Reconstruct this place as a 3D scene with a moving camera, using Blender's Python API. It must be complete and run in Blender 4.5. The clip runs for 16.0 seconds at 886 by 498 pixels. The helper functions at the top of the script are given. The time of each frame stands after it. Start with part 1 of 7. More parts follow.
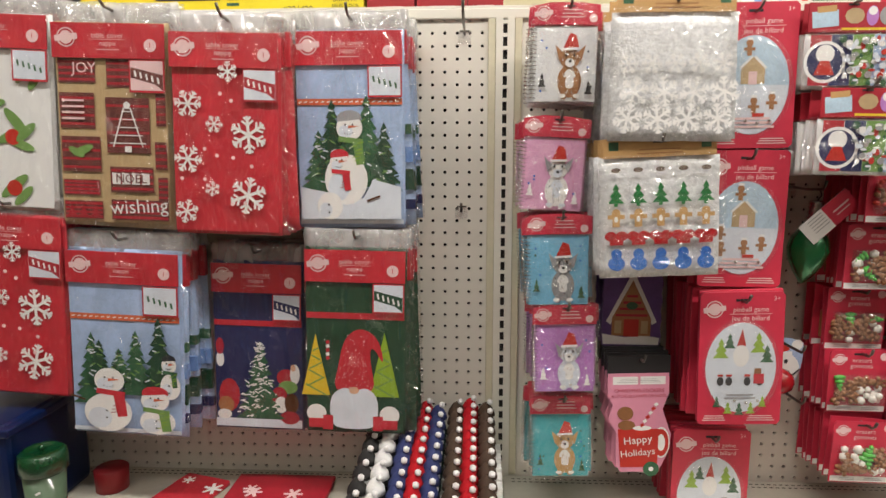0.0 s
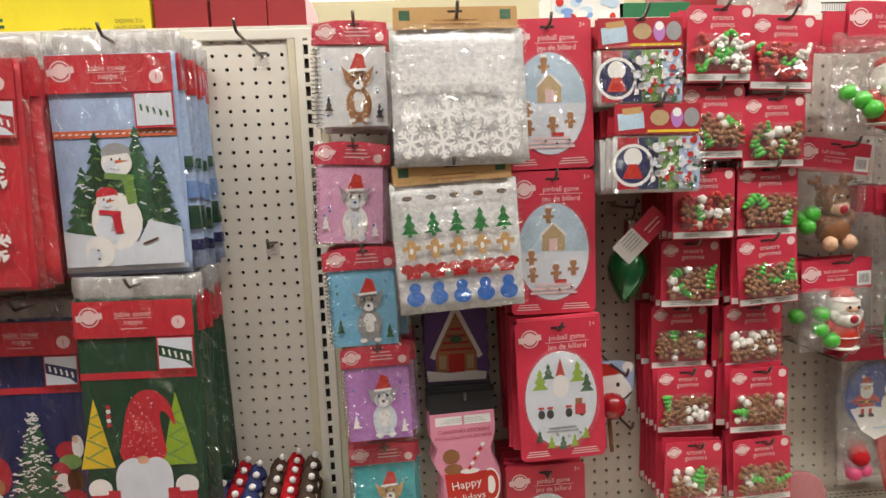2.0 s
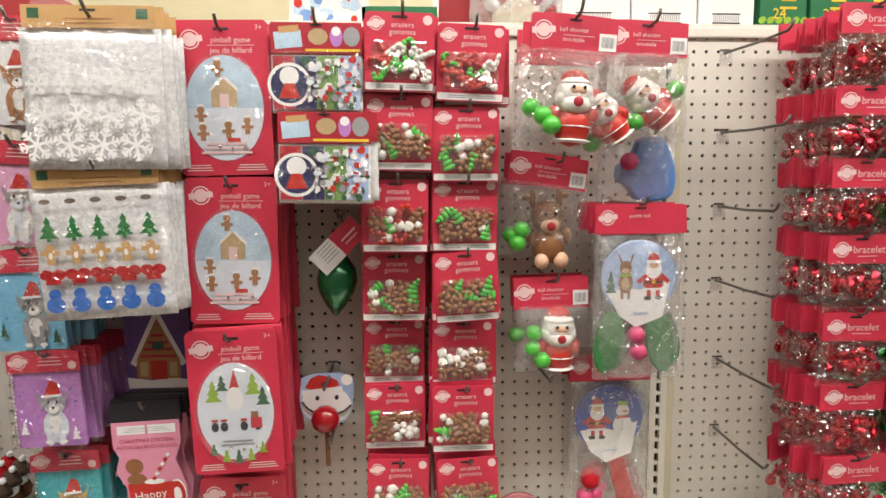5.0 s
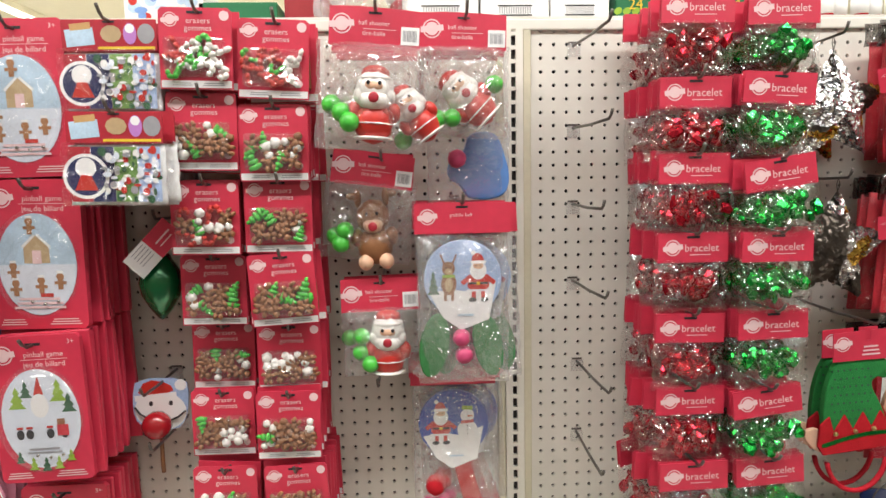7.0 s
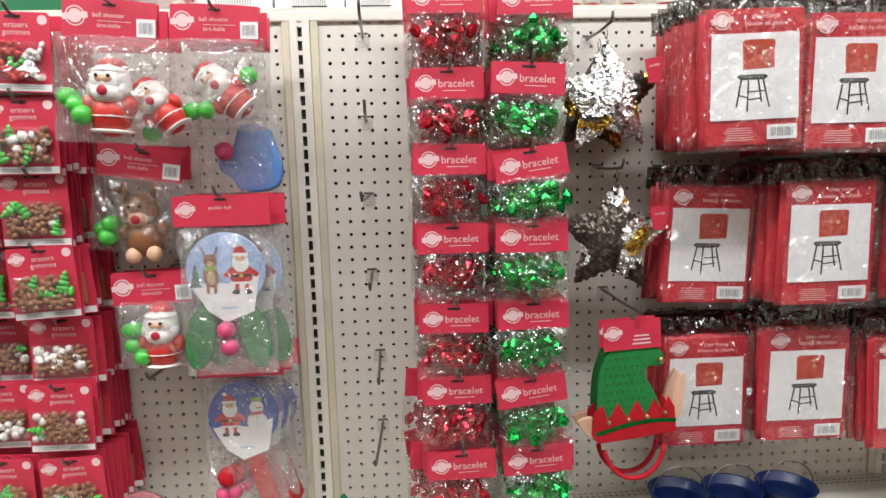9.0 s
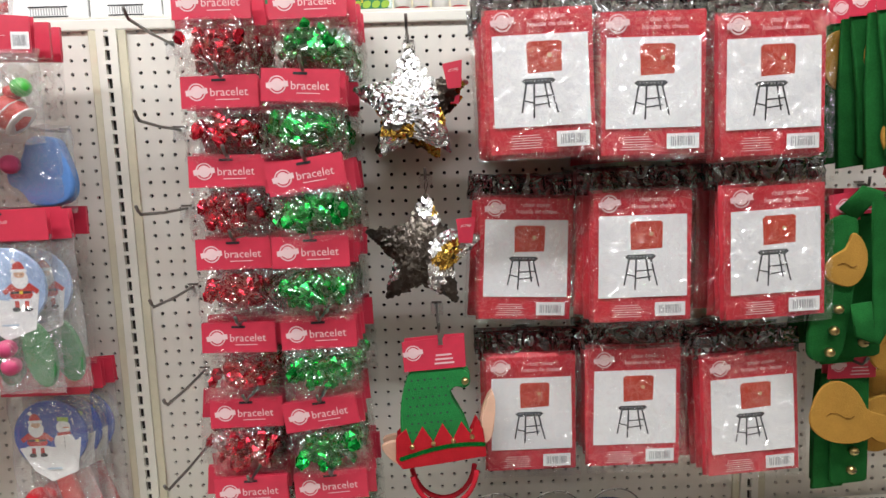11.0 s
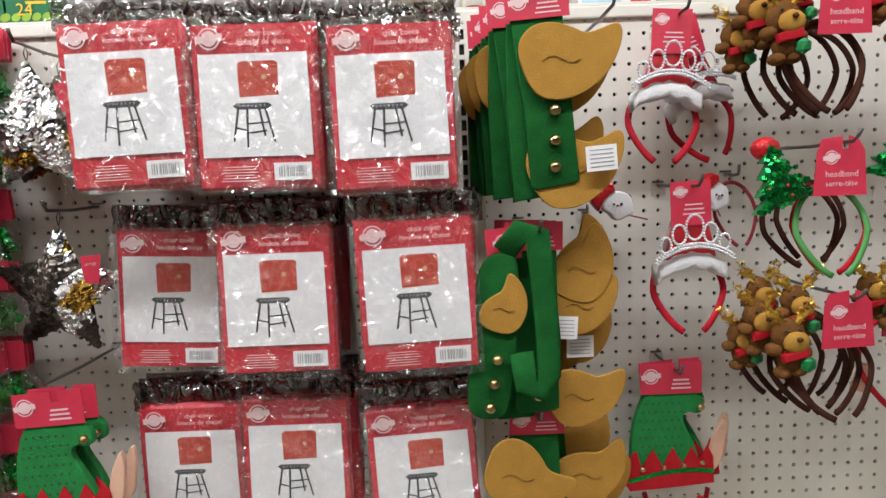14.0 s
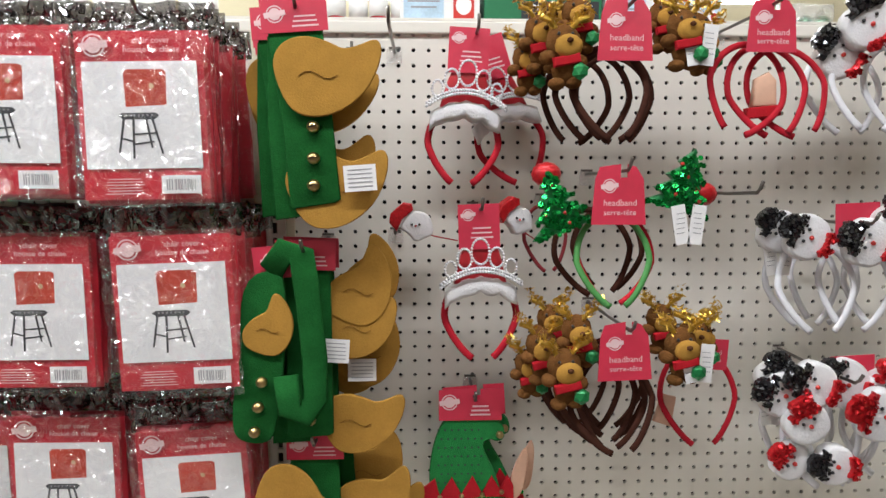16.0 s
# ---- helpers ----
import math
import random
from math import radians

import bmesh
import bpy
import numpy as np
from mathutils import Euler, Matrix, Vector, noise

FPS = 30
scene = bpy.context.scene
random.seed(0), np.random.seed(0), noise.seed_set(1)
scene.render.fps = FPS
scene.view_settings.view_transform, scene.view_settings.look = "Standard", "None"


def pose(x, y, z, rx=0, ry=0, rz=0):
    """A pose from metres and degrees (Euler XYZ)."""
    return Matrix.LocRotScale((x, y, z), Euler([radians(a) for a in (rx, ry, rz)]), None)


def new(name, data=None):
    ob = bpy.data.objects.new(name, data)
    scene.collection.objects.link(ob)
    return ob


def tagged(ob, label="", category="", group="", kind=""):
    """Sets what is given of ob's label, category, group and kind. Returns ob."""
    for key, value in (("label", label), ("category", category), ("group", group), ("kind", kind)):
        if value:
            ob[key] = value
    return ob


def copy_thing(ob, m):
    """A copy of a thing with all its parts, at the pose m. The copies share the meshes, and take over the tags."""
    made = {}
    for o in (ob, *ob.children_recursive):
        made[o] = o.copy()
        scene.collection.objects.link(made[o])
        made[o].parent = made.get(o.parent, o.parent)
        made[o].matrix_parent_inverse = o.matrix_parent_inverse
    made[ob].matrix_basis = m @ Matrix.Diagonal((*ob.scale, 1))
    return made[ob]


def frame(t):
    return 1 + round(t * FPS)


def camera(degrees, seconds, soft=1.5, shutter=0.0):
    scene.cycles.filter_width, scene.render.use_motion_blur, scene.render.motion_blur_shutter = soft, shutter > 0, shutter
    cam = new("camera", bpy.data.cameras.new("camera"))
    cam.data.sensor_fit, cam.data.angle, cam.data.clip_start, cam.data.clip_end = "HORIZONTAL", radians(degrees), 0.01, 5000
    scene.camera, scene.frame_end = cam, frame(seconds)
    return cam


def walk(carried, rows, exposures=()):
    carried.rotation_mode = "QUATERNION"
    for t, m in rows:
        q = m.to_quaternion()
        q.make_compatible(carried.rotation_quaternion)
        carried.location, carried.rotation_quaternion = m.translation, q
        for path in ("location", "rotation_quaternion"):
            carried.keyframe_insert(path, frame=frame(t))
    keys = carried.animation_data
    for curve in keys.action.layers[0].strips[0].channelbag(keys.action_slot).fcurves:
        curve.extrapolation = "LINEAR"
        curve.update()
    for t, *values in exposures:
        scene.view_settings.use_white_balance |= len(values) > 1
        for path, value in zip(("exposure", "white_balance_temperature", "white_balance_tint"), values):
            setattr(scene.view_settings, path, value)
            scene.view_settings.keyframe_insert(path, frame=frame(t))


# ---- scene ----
cam = camera(72.41, 16.0)
PATH = [
    (0.0, pose(-0.136, -1.272, 1.362, 82.02, 0.08, 2.83)),
    (0.5, pose(-0.078, -1.273, 1.359, 82.41, 0.81, 1.82)),
    (1.0, pose(-0.039, -1.236, 1.359, 82.53, 0.59, -0.52)),
    (1.5, pose(0.012, -1.187, 1.368, 83.47, 2.16, -3.89)),
    (2.0, pose(0.080, -1.182, 1.371, 83.89, 2.44, -4.50)),
    (2.5, pose(0.183, -1.224, 1.377, 83.44, 0.77, -1.58)),
    (3.0, pose(0.271, -1.251, 1.378, 82.56, 0.88, -1.90)),
    (3.5, pose(0.351, -1.221, 1.357, 82.62, 1.54, -3.54)),
    (4.0, pose(0.435, -1.175, 1.373, 84.50, 0.57, -5.73)),
    (4.5, pose(0.516, -1.174, 1.378, 85.04, 0.79, -5.33)),
    (5.0, pose(0.617, -1.191, 1.378, 83.49, 0.53, -4.08)),
    (5.2, pose(0.657, -1.197, 1.373, 83.44, 0.59, -3.95)),
    (7.3, pose(1.017, -1.180, 1.375, 83.31, 1.39, -2.76)),
    (7.5, pose(1.071, -1.208, 1.376, 83.03, 1.56, -0.96)),
    (8.0, pose(1.142, -1.257, 1.368, 83.48, 1.66, -1.70)),
    (8.5, pose(1.228, -1.237, 1.354, 83.25, 1.90, -3.11)),
    (8.7, pose(1.272, -1.206, 1.365, 82.59, 1.42, -3.70)),
    (10.8, pose(1.687, -1.205, 1.358, 83.46, 2.11, -0.89)),
    (11.0, pose(1.724, -1.172, 1.361, 83.29, 1.93, -1.56)),
    (11.5, pose(1.797, -1.109, 1.367, 83.90, 2.65, -2.98)),
    (12.0, pose(1.900, -1.104, 1.368, 83.15, 1.47, 0.45)),
    (12.5, pose(2.033, -1.124, 1.390, 82.37, 1.22, 2.74)),
    (13.0, pose(2.127, -1.137, 1.380, 82.72, 2.05, 0.90)),
    (13.5, pose(2.215, -1.083, 1.382, 82.90, 1.22, -1.57)),
    (14.0, pose(2.310, -1.066, 1.382, 83.75, 2.10, -0.83)),
    (14.5, pose(2.407, -1.103, 1.394, 83.21, 0.30, 1.07)),
    (15.0, pose(2.498, -1.135, 1.393, 83.32, 0.42, 2.07)),
    (15.5, pose(2.562, -1.104, 1.389, 84.14, -0.16, -0.45)),
    (16.0, pose(2.617, -1.044, 1.394, 84.28, -0.02, -1.93)),
]
# the clip's camera drifts to a slightly cooler picture along the aisle
walk(cam, PATH, ((0.0, -0.30, 6750, 10), (2.5, -0.34, 6750, 10), (4.0, -0.17, 6750, 10), (8.0, -0.02, 6200, 10), (12.0, -0.05, 6000, 10), (16.0, -0.06, 5950, 10)))

# ---------------------------------------------------------------- light
BAY = 1.2192
UP0 = -0.073                      # first upright seen, bays repeat every four feet
BOARD_TOP, SHELF_Z = 1.65, 0.68
CEIL = 3.3

world = bpy.data.worlds.new("store_air")
scene.world = world
world.use_nodes = True
world.node_tree.nodes["Background"].inputs[0].default_value = (1.0, 0.96, 0.90, 1)
world.node_tree.nodes["Background"].inputs[1].default_value = 0.004


def strip_lamp(x, y, power, length=2.4, width=0.16):
    d = bpy.data.lights.new("tube_light", "AREA")
    d.shape, d.size, d.size_y, d.energy, d.color = "RECTANGLE", length, width, power, (1.0, 0.972, 0.950)
    ob = new("tube_light", d)
    ob.matrix_world = pose(x, y, CEIL - 0.12)
    return ob


# ---------------------------------------------------------------- materials
MATS = {}


def mat(name, color=(0.8, 0.8, 0.8), rough=0.5, metal=0.0, var=0.12, vscale=14.0, bump=0.0, bscale=120.0, coat=0.0,
        crinkle=0.0, cscale=30.0, sheen=0.0, emit=0.0, spec=0.5):
    """A surface with colour variation at two scales, fine relief, and film folds on its coat."""
    if name in MATS:
        return MATS[name]
    m = bpy.data.materials.new(name)
    m.use_nodes = True
    nt = m.node_tree
    n, l = nt.nodes, nt.links
    p = n["Principled BSDF"]
    p.inputs["Roughness"].default_value, p.inputs["Metallic"].default_value = rough, metal
    p.inputs["Coat Weight"].default_value, p.inputs["Coat Roughness"].default_value = coat, 0.12
    p.inputs["Sheen Weight"].default_value = sheen
    p.inputs["Specular IOR Level"].default_value = spec
    tc = n.new("ShaderNodeTexCoord")
    oi = n.new("ShaderNodeObjectInfo")
    add = n.new("ShaderNodeVectorMath")
    sc = n.new("ShaderNodeVectorMath")
    sc.operation = "SCALE"
    sc.inputs[0].default_value = (7.3, 3.1, 5.7)
    l.new(oi.outputs["Random"], sc.inputs["Scale"])
    l.new(tc.outputs["Object"], add.inputs[0])
    l.new(sc.outputs[0], add.inputs[1])
    big, fine = n.new("ShaderNodeTexNoise"), n.new("ShaderNodeTexNoise")
    big.inputs["Scale"].default_value, fine.inputs["Scale"].default_value = vscale, vscale * 9
    big.inputs["Detail"].default_value = fine.inputs["Detail"].default_value = 3
    for t in (big, fine):
        l.new(add.outputs[0], t.inputs["Vector"])
    mix = n.new("ShaderNodeMix")
    mix.data_type = "FLOAT"
    mix.inputs[0].default_value = 0.4
    l.new(big.outputs["Fac"], mix.inputs[2])
    l.new(fine.outputs["Fac"], mix.inputs[3])
    ramp = n.new("ShaderNodeMapRange")
    ramp.inputs[1].default_value, ramp.inputs[2].default_value = 0.3, 0.7
    ramp.inputs[3].default_value, ramp.inputs[4].default_value = 1 - var, 1 + var
    l.new(mix.outputs[0], ramp.inputs[0])
    hsv = n.new("ShaderNodeHueSaturation")
    hsv.inputs["Color"].default_value = (*color, 1)
    l.new(ramp.outputs[0], hsv.inputs["Value"])
    l.new(hsv.outputs[0], p.inputs["Base Color"])
    if bump:
        b, t = n.new("ShaderNodeBump"), n.new("ShaderNodeTexNoise")
        t.inputs["Scale"].default_value, t.inputs["Detail"].default_value = bscale, 4
        b.inputs["Strength"].default_value, b.inputs["Distance"].default_value = bump, 0.002
        l.new(add.outputs[0], t.inputs["Vector"])
        l.new(t.outputs["Fac"], b.inputs["Height"])
        l.new(b.outputs[0], p.inputs["Normal"])
    if crinkle:
        b, t = n.new("ShaderNodeBump"), n.new("ShaderNodeTexNoise")
        t.inputs["Scale"].default_value, t.inputs["Detail"].default_value, t.inputs["Distortion"].default_value = cscale, 4, 1.6
        b.inputs["Strength"].default_value, b.inputs["Distance"].default_value = crinkle, 0.03
        l.new(add.outputs[0], t.inputs["Vector"])
        l.new(t.outputs["Fac"], b.inputs["Height"])
        l.new(b.outputs[0], p.inputs["Coat Normal"])
        p.inputs["Coat Roughness"].default_value = 0.16
    if emit:
        p.inputs["Emission Color"].default_value = (*color, 1)
        p.inputs["Emission Strength"].default_value = emit
    MATS[name] = m
    return m


def film_mat(name, gloss=0.08, tint=(0.985, 0.985, 0.985), scale=38.0, slope=0.5, rough=0.1, haze=0.0, tall=0.6, fine=0.5):
    """Thin clear wrapping: see-through, with the sharp angular folds of crumpled film, and milky where haze is set."""
    if name in MATS:
        return MATS[name]
    m = bpy.data.materials.new(name)
    m.use_nodes = True
    n, l = m.node_tree.nodes, m.node_tree.links
    n.remove(n["Principled BSDF"])
    tr, gl, mx = n.new("ShaderNodeBsdfTransparent"), n.new("ShaderNodeBsdfGlossy"), n.new("ShaderNodeMixShader")
    tr.inputs[0].default_value = (*tint, 1)
    gl.inputs["Color"].default_value = (1, 1, 1, 1)
    gl.inputs["Roughness"].default_value = rough
    tc, oi, add, sq = n.new("ShaderNodeTexCoord"), n.new("ShaderNodeObjectInfo"), n.new("ShaderNodeVectorMath"), n.new("ShaderNodeVectorMath")
    sq.operation = "MULTIPLY"
    sq.inputs[1].default_value = (1.0, 1.0, tall)
    l.new(tc.outputs["Object"], sq.inputs[0])
    l.new(sq.outputs[0], add.inputs[0])
    l.new(oi.outputs["Random"], add.inputs[1])
    # bend the fold lines so that they do not run straight
    wn, wo, wa = n.new("ShaderNodeTexNoise"), n.new("ShaderNodeVectorMath"), n.new("ShaderNodeVectorMath")
    wn.inputs["Scale"].default_value, wn.inputs["Detail"].default_value = scale * 0.5, 2
    wo.operation = "SCALE"
    wo.inputs["Scale"].default_value = 0.9 / scale
    l.new(add.outputs[0], wn.inputs["Vector"])
    l.new(wn.outputs["Color"], wo.inputs[0])
    l.new(add.outputs[0], wa.inputs[0])
    l.new(wo.outputs[0], wa.inputs[1])
    height = None
    for k, share_ in ((1.0, 1.0), (2.7, fine)):
        v, mu = n.new("ShaderNodeTexVoronoi"), n.new("ShaderNodeMath")
        v.feature = "DISTANCE_TO_EDGE"
        v.inputs["Scale"].default_value = scale * k
        l.new(wa.outputs[0], v.inputs["Vector"])
        mu.operation = "MULTIPLY"
        mu.inputs[1].default_value = share_ / k
        lo = n.new("ShaderNodeMath")
        lo.operation = "MINIMUM"
        lo.inputs[1].default_value = 0.11
        l.new(v.outputs["Distance"], lo.inputs[0])
        l.new(lo.outputs[0], mu.inputs[0])
        if height is None:
            height = mu.outputs[0]
        else:
            ad = n.new("ShaderNodeMath")
            l.new(height, ad.inputs[0])
            l.new(mu.outputs[0], ad.inputs[1])
            height = ad.outputs[0]
    b, sag, sb = n.new("ShaderNodeBump"), n.new("ShaderNodeTexNoise"), n.new("ShaderNodeBump")
    sag.inputs["Scale"].default_value, sag.inputs["Detail"].default_value, sag.inputs["Distortion"].default_value = scale * 0.45, 2, 1.0
    sb.inputs["Strength"].default_value, sb.inputs["Distance"].default_value = 1.0, slope * 0.8 / scale
    l.new(add.outputs[0], sag.inputs["Vector"])
    l.new(sag.outputs["Fac"], sb.inputs["Height"])
    b.inputs["Strength"].default_value, b.inputs["Distance"].default_value = 1.0, slope / scale
    l.new(sb.outputs[0], b.inputs["Normal"])
    l.new(height, b.inputs["Height"])
    l.new(b.outputs[0], gl.inputs["Normal"])
    mx.inputs[0].default_value = gloss
    l.new(tr.outputs[0], mx.inputs[1])
    l.new(gl.outputs[0], mx.inputs[2])
    last = mx
    if haze:
        df, m2, r = n.new("ShaderNodeBsdfDiffuse"), n.new("ShaderNodeMixShader"), n.new("ShaderNodeMapRange")
        df.inputs[0].default_value = (0.85, 0.85, 0.84, 1)
        r.inputs[1].default_value, r.inputs[2].default_value = 0.3, 0.7
        r.inputs[3].default_value, r.inputs[4].default_value = haze * 0.3, haze * 1.7
        l.new(wn.outputs["Fac"], r.inputs[0])
        l.new(r.outputs[0], m2.inputs[0])
        l.new(mx.outputs[0], m2.inputs[1])
        l.new(df.outputs[0], m2.inputs[2])
        last = m2
    l.new(last.outputs[0], n["Material Output"].inputs["Surface"])
    MATS[name] = m
    return m


BOARD = mat("board_paint", (0.69, 0.66, 0.585), 0.45, var=0.05, vscale=3, bump=0.05, bscale=300)
RAIL = mat("rail_paint", (0.75, 0.725, 0.64), 0.4, var=0.05, vscale=4)
DECK = mat("deck_paint", (0.50, 0.475, 0.40), 0.42, var=0.10, vscale=7, bump=0.04, bscale=200)
UPR = mat("upright_paint", (0.62, 0.58, 0.43), 0.4, var=0.08, vscale=8)
# near-black paint standing in for the shade in holes and slots
DARK = mat("gap_shade", (0.02, 0.018, 0.015), 0.8)
STEEL = mat("hook_steel", (0.20, 0.185, 0.165), 0.34, 0.9, var=0.25, vscale=60)
CLEARP = film_mat("clear_plastic", 0.06, (0.995, 0.995, 1.0), 20, 0.1, 0.15, 0.05)
FILM = film_mat("bag_film", 0.10, (0.985, 0.985, 0.985), 24, 1.3, 0.075, 0.0, 0.7)
FILMW = film_mat("hazy_film", 0.19, (0.95, 0.95, 0.95), 30, 1.3, 0.10, 0.24, 0.35)
CRISP = film_mat("crisp_film", 0.125, (0.985, 0.985, 0.985), 30, 1.5, 0.06, 0.0, 0.7)
# the slight white haze stands in for glare on the domes
BLISTER = film_mat("blister_plastic", 0.08, (0.98, 0.98, 0.98), 9, 0.45, 0.06, 0.03, 0.8)
COVERF = film_mat("cover_film", 0.075, (0.98, 0.98, 0.98), 24, 1.3, 0.085, 0.0, 0.26)
BAGF = film_mat("toy_bag_film", 0.13, (0.975, 0.975, 0.975), 20, 1.3, 0.09, 0.10, 0.8)
SHEETF = film_mat("sheet_film", 0.10, (0.98, 0.98, 0.98), 20, 1.2, 0.08, 0.0, 1.6)
RED = mat("card_red", (0.58, 0.034, 0.07), 0.42, var=0.10, vscale=9, coat=0.25)
REDP = mat("wrapped_red", (0.53, 0.022, 0.038), 0.5, var=0.18, vscale=11, coat=0.25, crinkle=0.55, cscale=26)
CRIM = mat("deep_red", (0.40, 0.015, 0.03), 0.5, var=0.16, vscale=12, coat=0.3)
WHITE = mat("print_white", (0.80, 0.79, 0.77), 0.5, var=0.03)
WHITEP = mat("wrapped_white", (0.78, 0.78, 0.77), 0.45, var=0.04, vscale=9, coat=0.4, crinkle=0.5, cscale=26)
PALE = mat("print_pale", (0.78, 0.55, 0.55), 0.5, var=0.05)
BLACK = mat("print_black", (0.02, 0.02, 0.022), 0.5)
GREY = mat("print_grey", (0.30, 0.30, 0.31), 0.5)
KRAFT = mat("kraft_card", (0.52, 0.31, 0.12), 0.7, var=0.08, vscale=30)
TAN = mat("print_tan", (0.50, 0.36, 0.19), 0.5, coat=0.5, crinkle=0.4)
GINGER = mat("print_ginger", (0.36, 0.16, 0.06), 0.5)
PLAID = mat("print_plaid", (0.14, 0.035, 0.03), 0.5, var=0.5, vscale=60, coat=0.5, crinkle=0.4)
BLUE = mat("print_blue", (0.17, 0.31, 0.62), 0.5, var=0.14, vscale=16, coat=0.4, crinkle=0.5)
SKY = mat("print_sky", (0.36, 0.48, 0.70), 0.5, var=0.22, vscale=22, coat=0.4, crinkle=0.5)
SNOW = mat("print_snow", (0.66, 0.71, 0.78), 0.5, var=0.12, vscale=25, coat=0.4, crinkle=0.4)
NAVY = mat("print_navy", (0.014, 0.02, 0.09), 0.5, var=0.2, coat=0.3, crinkle=0.5)
PINE = mat("print_pine", (0.025, 0.105, 0.045), 0.5, var=0.35, vscale=50, coat=0.5, crinkle=0.45)
FOREST = mat("print_forest", (0.010, 0.055, 0.025), 0.5, var=0.2, coat=0.15, crinkle=0.5)
LIME = mat("print_lime", (0.26, 0.42, 0.03), 0.5)
YELLOW = mat("print_yellow", (0.72, 0.50, 0.03), 0.5)
ORANGE = mat("print_orange", (0.62, 0.13, 0.05), 0.5, var=0.3, vscale=90)
HOLLY = mat("print_holly", (0.16, 0.30, 0.08), 0.5)
SKIN = mat("print_peach", (0.66, 0.40, 0.26), 0.6)
LILAC = mat("book_lilac", (0.46, 0.20, 0.52), 0.4, var=0.1, vscale=20, coat=0.4)
PINK = mat("book_pink", (0.70, 0.36, 0.55), 0.4, var=0.08, vscale=20, coat=0.4)
AQUA = mat("book_blue", (0.17, 0.46, 0.66), 0.4, var=0.1, vscale=20, coat=0.4)
TEAL = mat("book_teal", (0.04, 0.38, 0.42), 0.4, var=0.1, vscale=20, coat=0.4)
BOOKW = mat("book_white", (0.72, 0.73, 0.74), 0.4, var=0.05, coat=0.4)
CARDPINK = mat("card_pink", (0.68, 0.27, 0.38), 0.45, var=0.05)
PURPLE = mat("card_purple", (0.12, 0.06, 0.22), 0.45, var=0.2, vscale=30)
GLITTER = mat("glitter_silver", (0.69, 0.70, 0.71), 0.35, 0.1, var=0.3, vscale=120, bump=0.8, bscale=240, coat=0.8, crinkle=0.9, cscale=22)
GREENG = mat("glitter_green", (0.02, 0.22, 0.06), 0.35, 0.3, var=0.4, vscale=150, bump=0.6, bscale=300)
BLUEG = mat("glitter_blue", (0.03, 0.16, 0.55), 0.35, 0.2, var=0.3, vscale=150, bump=0.6, bscale=300)
REDG = mat("glitter_red", (0.50, 0.01, 0.015), 0.32, 0.3, var=0.4, vscale=150, bump=0.7, bscale=300)
TOYG = mat("toy_green", (0.07, 0.48, 0.05), 0.35, var=0.06, coat=0.3)
TOYW = mat("toy_white", (0.80, 0.77, 0.72), 0.45, var=0.05)
TOYB = mat("toy_brown", (0.27, 0.115, 0.045), 0.5, var=0.15)
TOYR = mat("toy_red", (0.52, 0.03, 0.02), 0.4, var=0.06)
BULB = mat("bulb_green", (0.008, 0.19, 0.06), 0.10, 0.45, var=0.1, coat=1.0)
SILVER = mat("silver_cap", (0.62, 0.60, 0.56), 0.25, 0.95, var=0.1)
TINR = mat("foil_red", (0.50, 0.02, 0.04), 0.2, 0.85, var=0.25, vscale=60, bump=0.35, bscale=160)
TING = mat("foil_green", (0.02, 0.38, 0.06), 0.2, 0.85, var=0.3, vscale=60, bump=0.35, bscale=160)
SEQ = mat("sequin_silver", (0.78, 0.78, 0.78), 0.22, 0.95, var=0.15)
SEQG = mat("sequin_gold", (0.60, 0.38, 0.07), 0.22, 0.95, var=0.15)
SEQD = mat("sequin_dark", (0.09, 0.075, 0.06), 0.3, 0.8, var=0.3)
FELTG = mat("felt_green", (0.014, 0.098, 0.020), 0.95, var=0.22, vscale=40, bump=0.5, bscale=420, spec=0.08)
FELTT = mat("felt_tan", (0.40, 0.215, 0.04), 0.95, var=0.12, vscale=40, bump=0.5, bscale=420, spec=0.08)
FELTB = mat("felt_brown", (0.11, 0.045, 0.02), 0.95, var=0.2, vscale=40, bump=0.5, bscale=420, spec=0.08)
FELTR = mat("felt_red", (0.42, 0.015, 0.022), 0.9, var=0.15, vscale=40, bump=0.5, bscale=420, spec=0.08)
FELTW = mat("felt_white", (0.74, 0.73, 0.73), 0.95, var=0.06, vscale=40, bump=0.7, bscale=300, sheen=0.4)
FELTK = mat("felt_skin", (0.68, 0.42, 0.29), 0.9, var=0.08, bump=0.4, bscale=420)
BANDB = mat("band_brown", (0.050, 0.018, 0.011), 0.9, var=0.2, bump=0.3, bscale=400, spec=0.1)
BANDR = mat("band_red", (0.42, 0.010, 0.022), 0.7, var=0.12, bump=0.3, bscale=400, spec=0.2)
BANDG = mat("band_green", (0.07, 0.27, 0.06), 0.6, var=0.12, bump=0.3, bscale=400)
BANDW = mat("band_white", (0.70, 0.70, 0.72), 0.6, var=0.06, bump=0.3, bscale=400)
SEQGR = mat("sequin_green_foil", (0.010, 0.26, 0.040), 0.22, 0.8, var=0.3)
SEQK = mat("sequin_jet", (0.010, 0.010, 0.012), 0.14, 0.2, var=0.3, coat=1.0)
SEQR = mat("sequin_ruby", (0.50, 0.012, 0.016), 0.22, 0.7, var=0.3)
TINSEL = mat("tinsel_gold", (0.62, 0.40, 0.06), 0.28, 0.8, var=0.3)
GOLD = mat("bell_gold", (0.46, 0.35, 0.15), 0.28, 1.0, var=0.15)
PEARL = mat("tiara_silver", (0.82, 0.82, 0.83), 0.25, 0.15, var=0.2, vscale=200, bump=0.8, bscale=500)
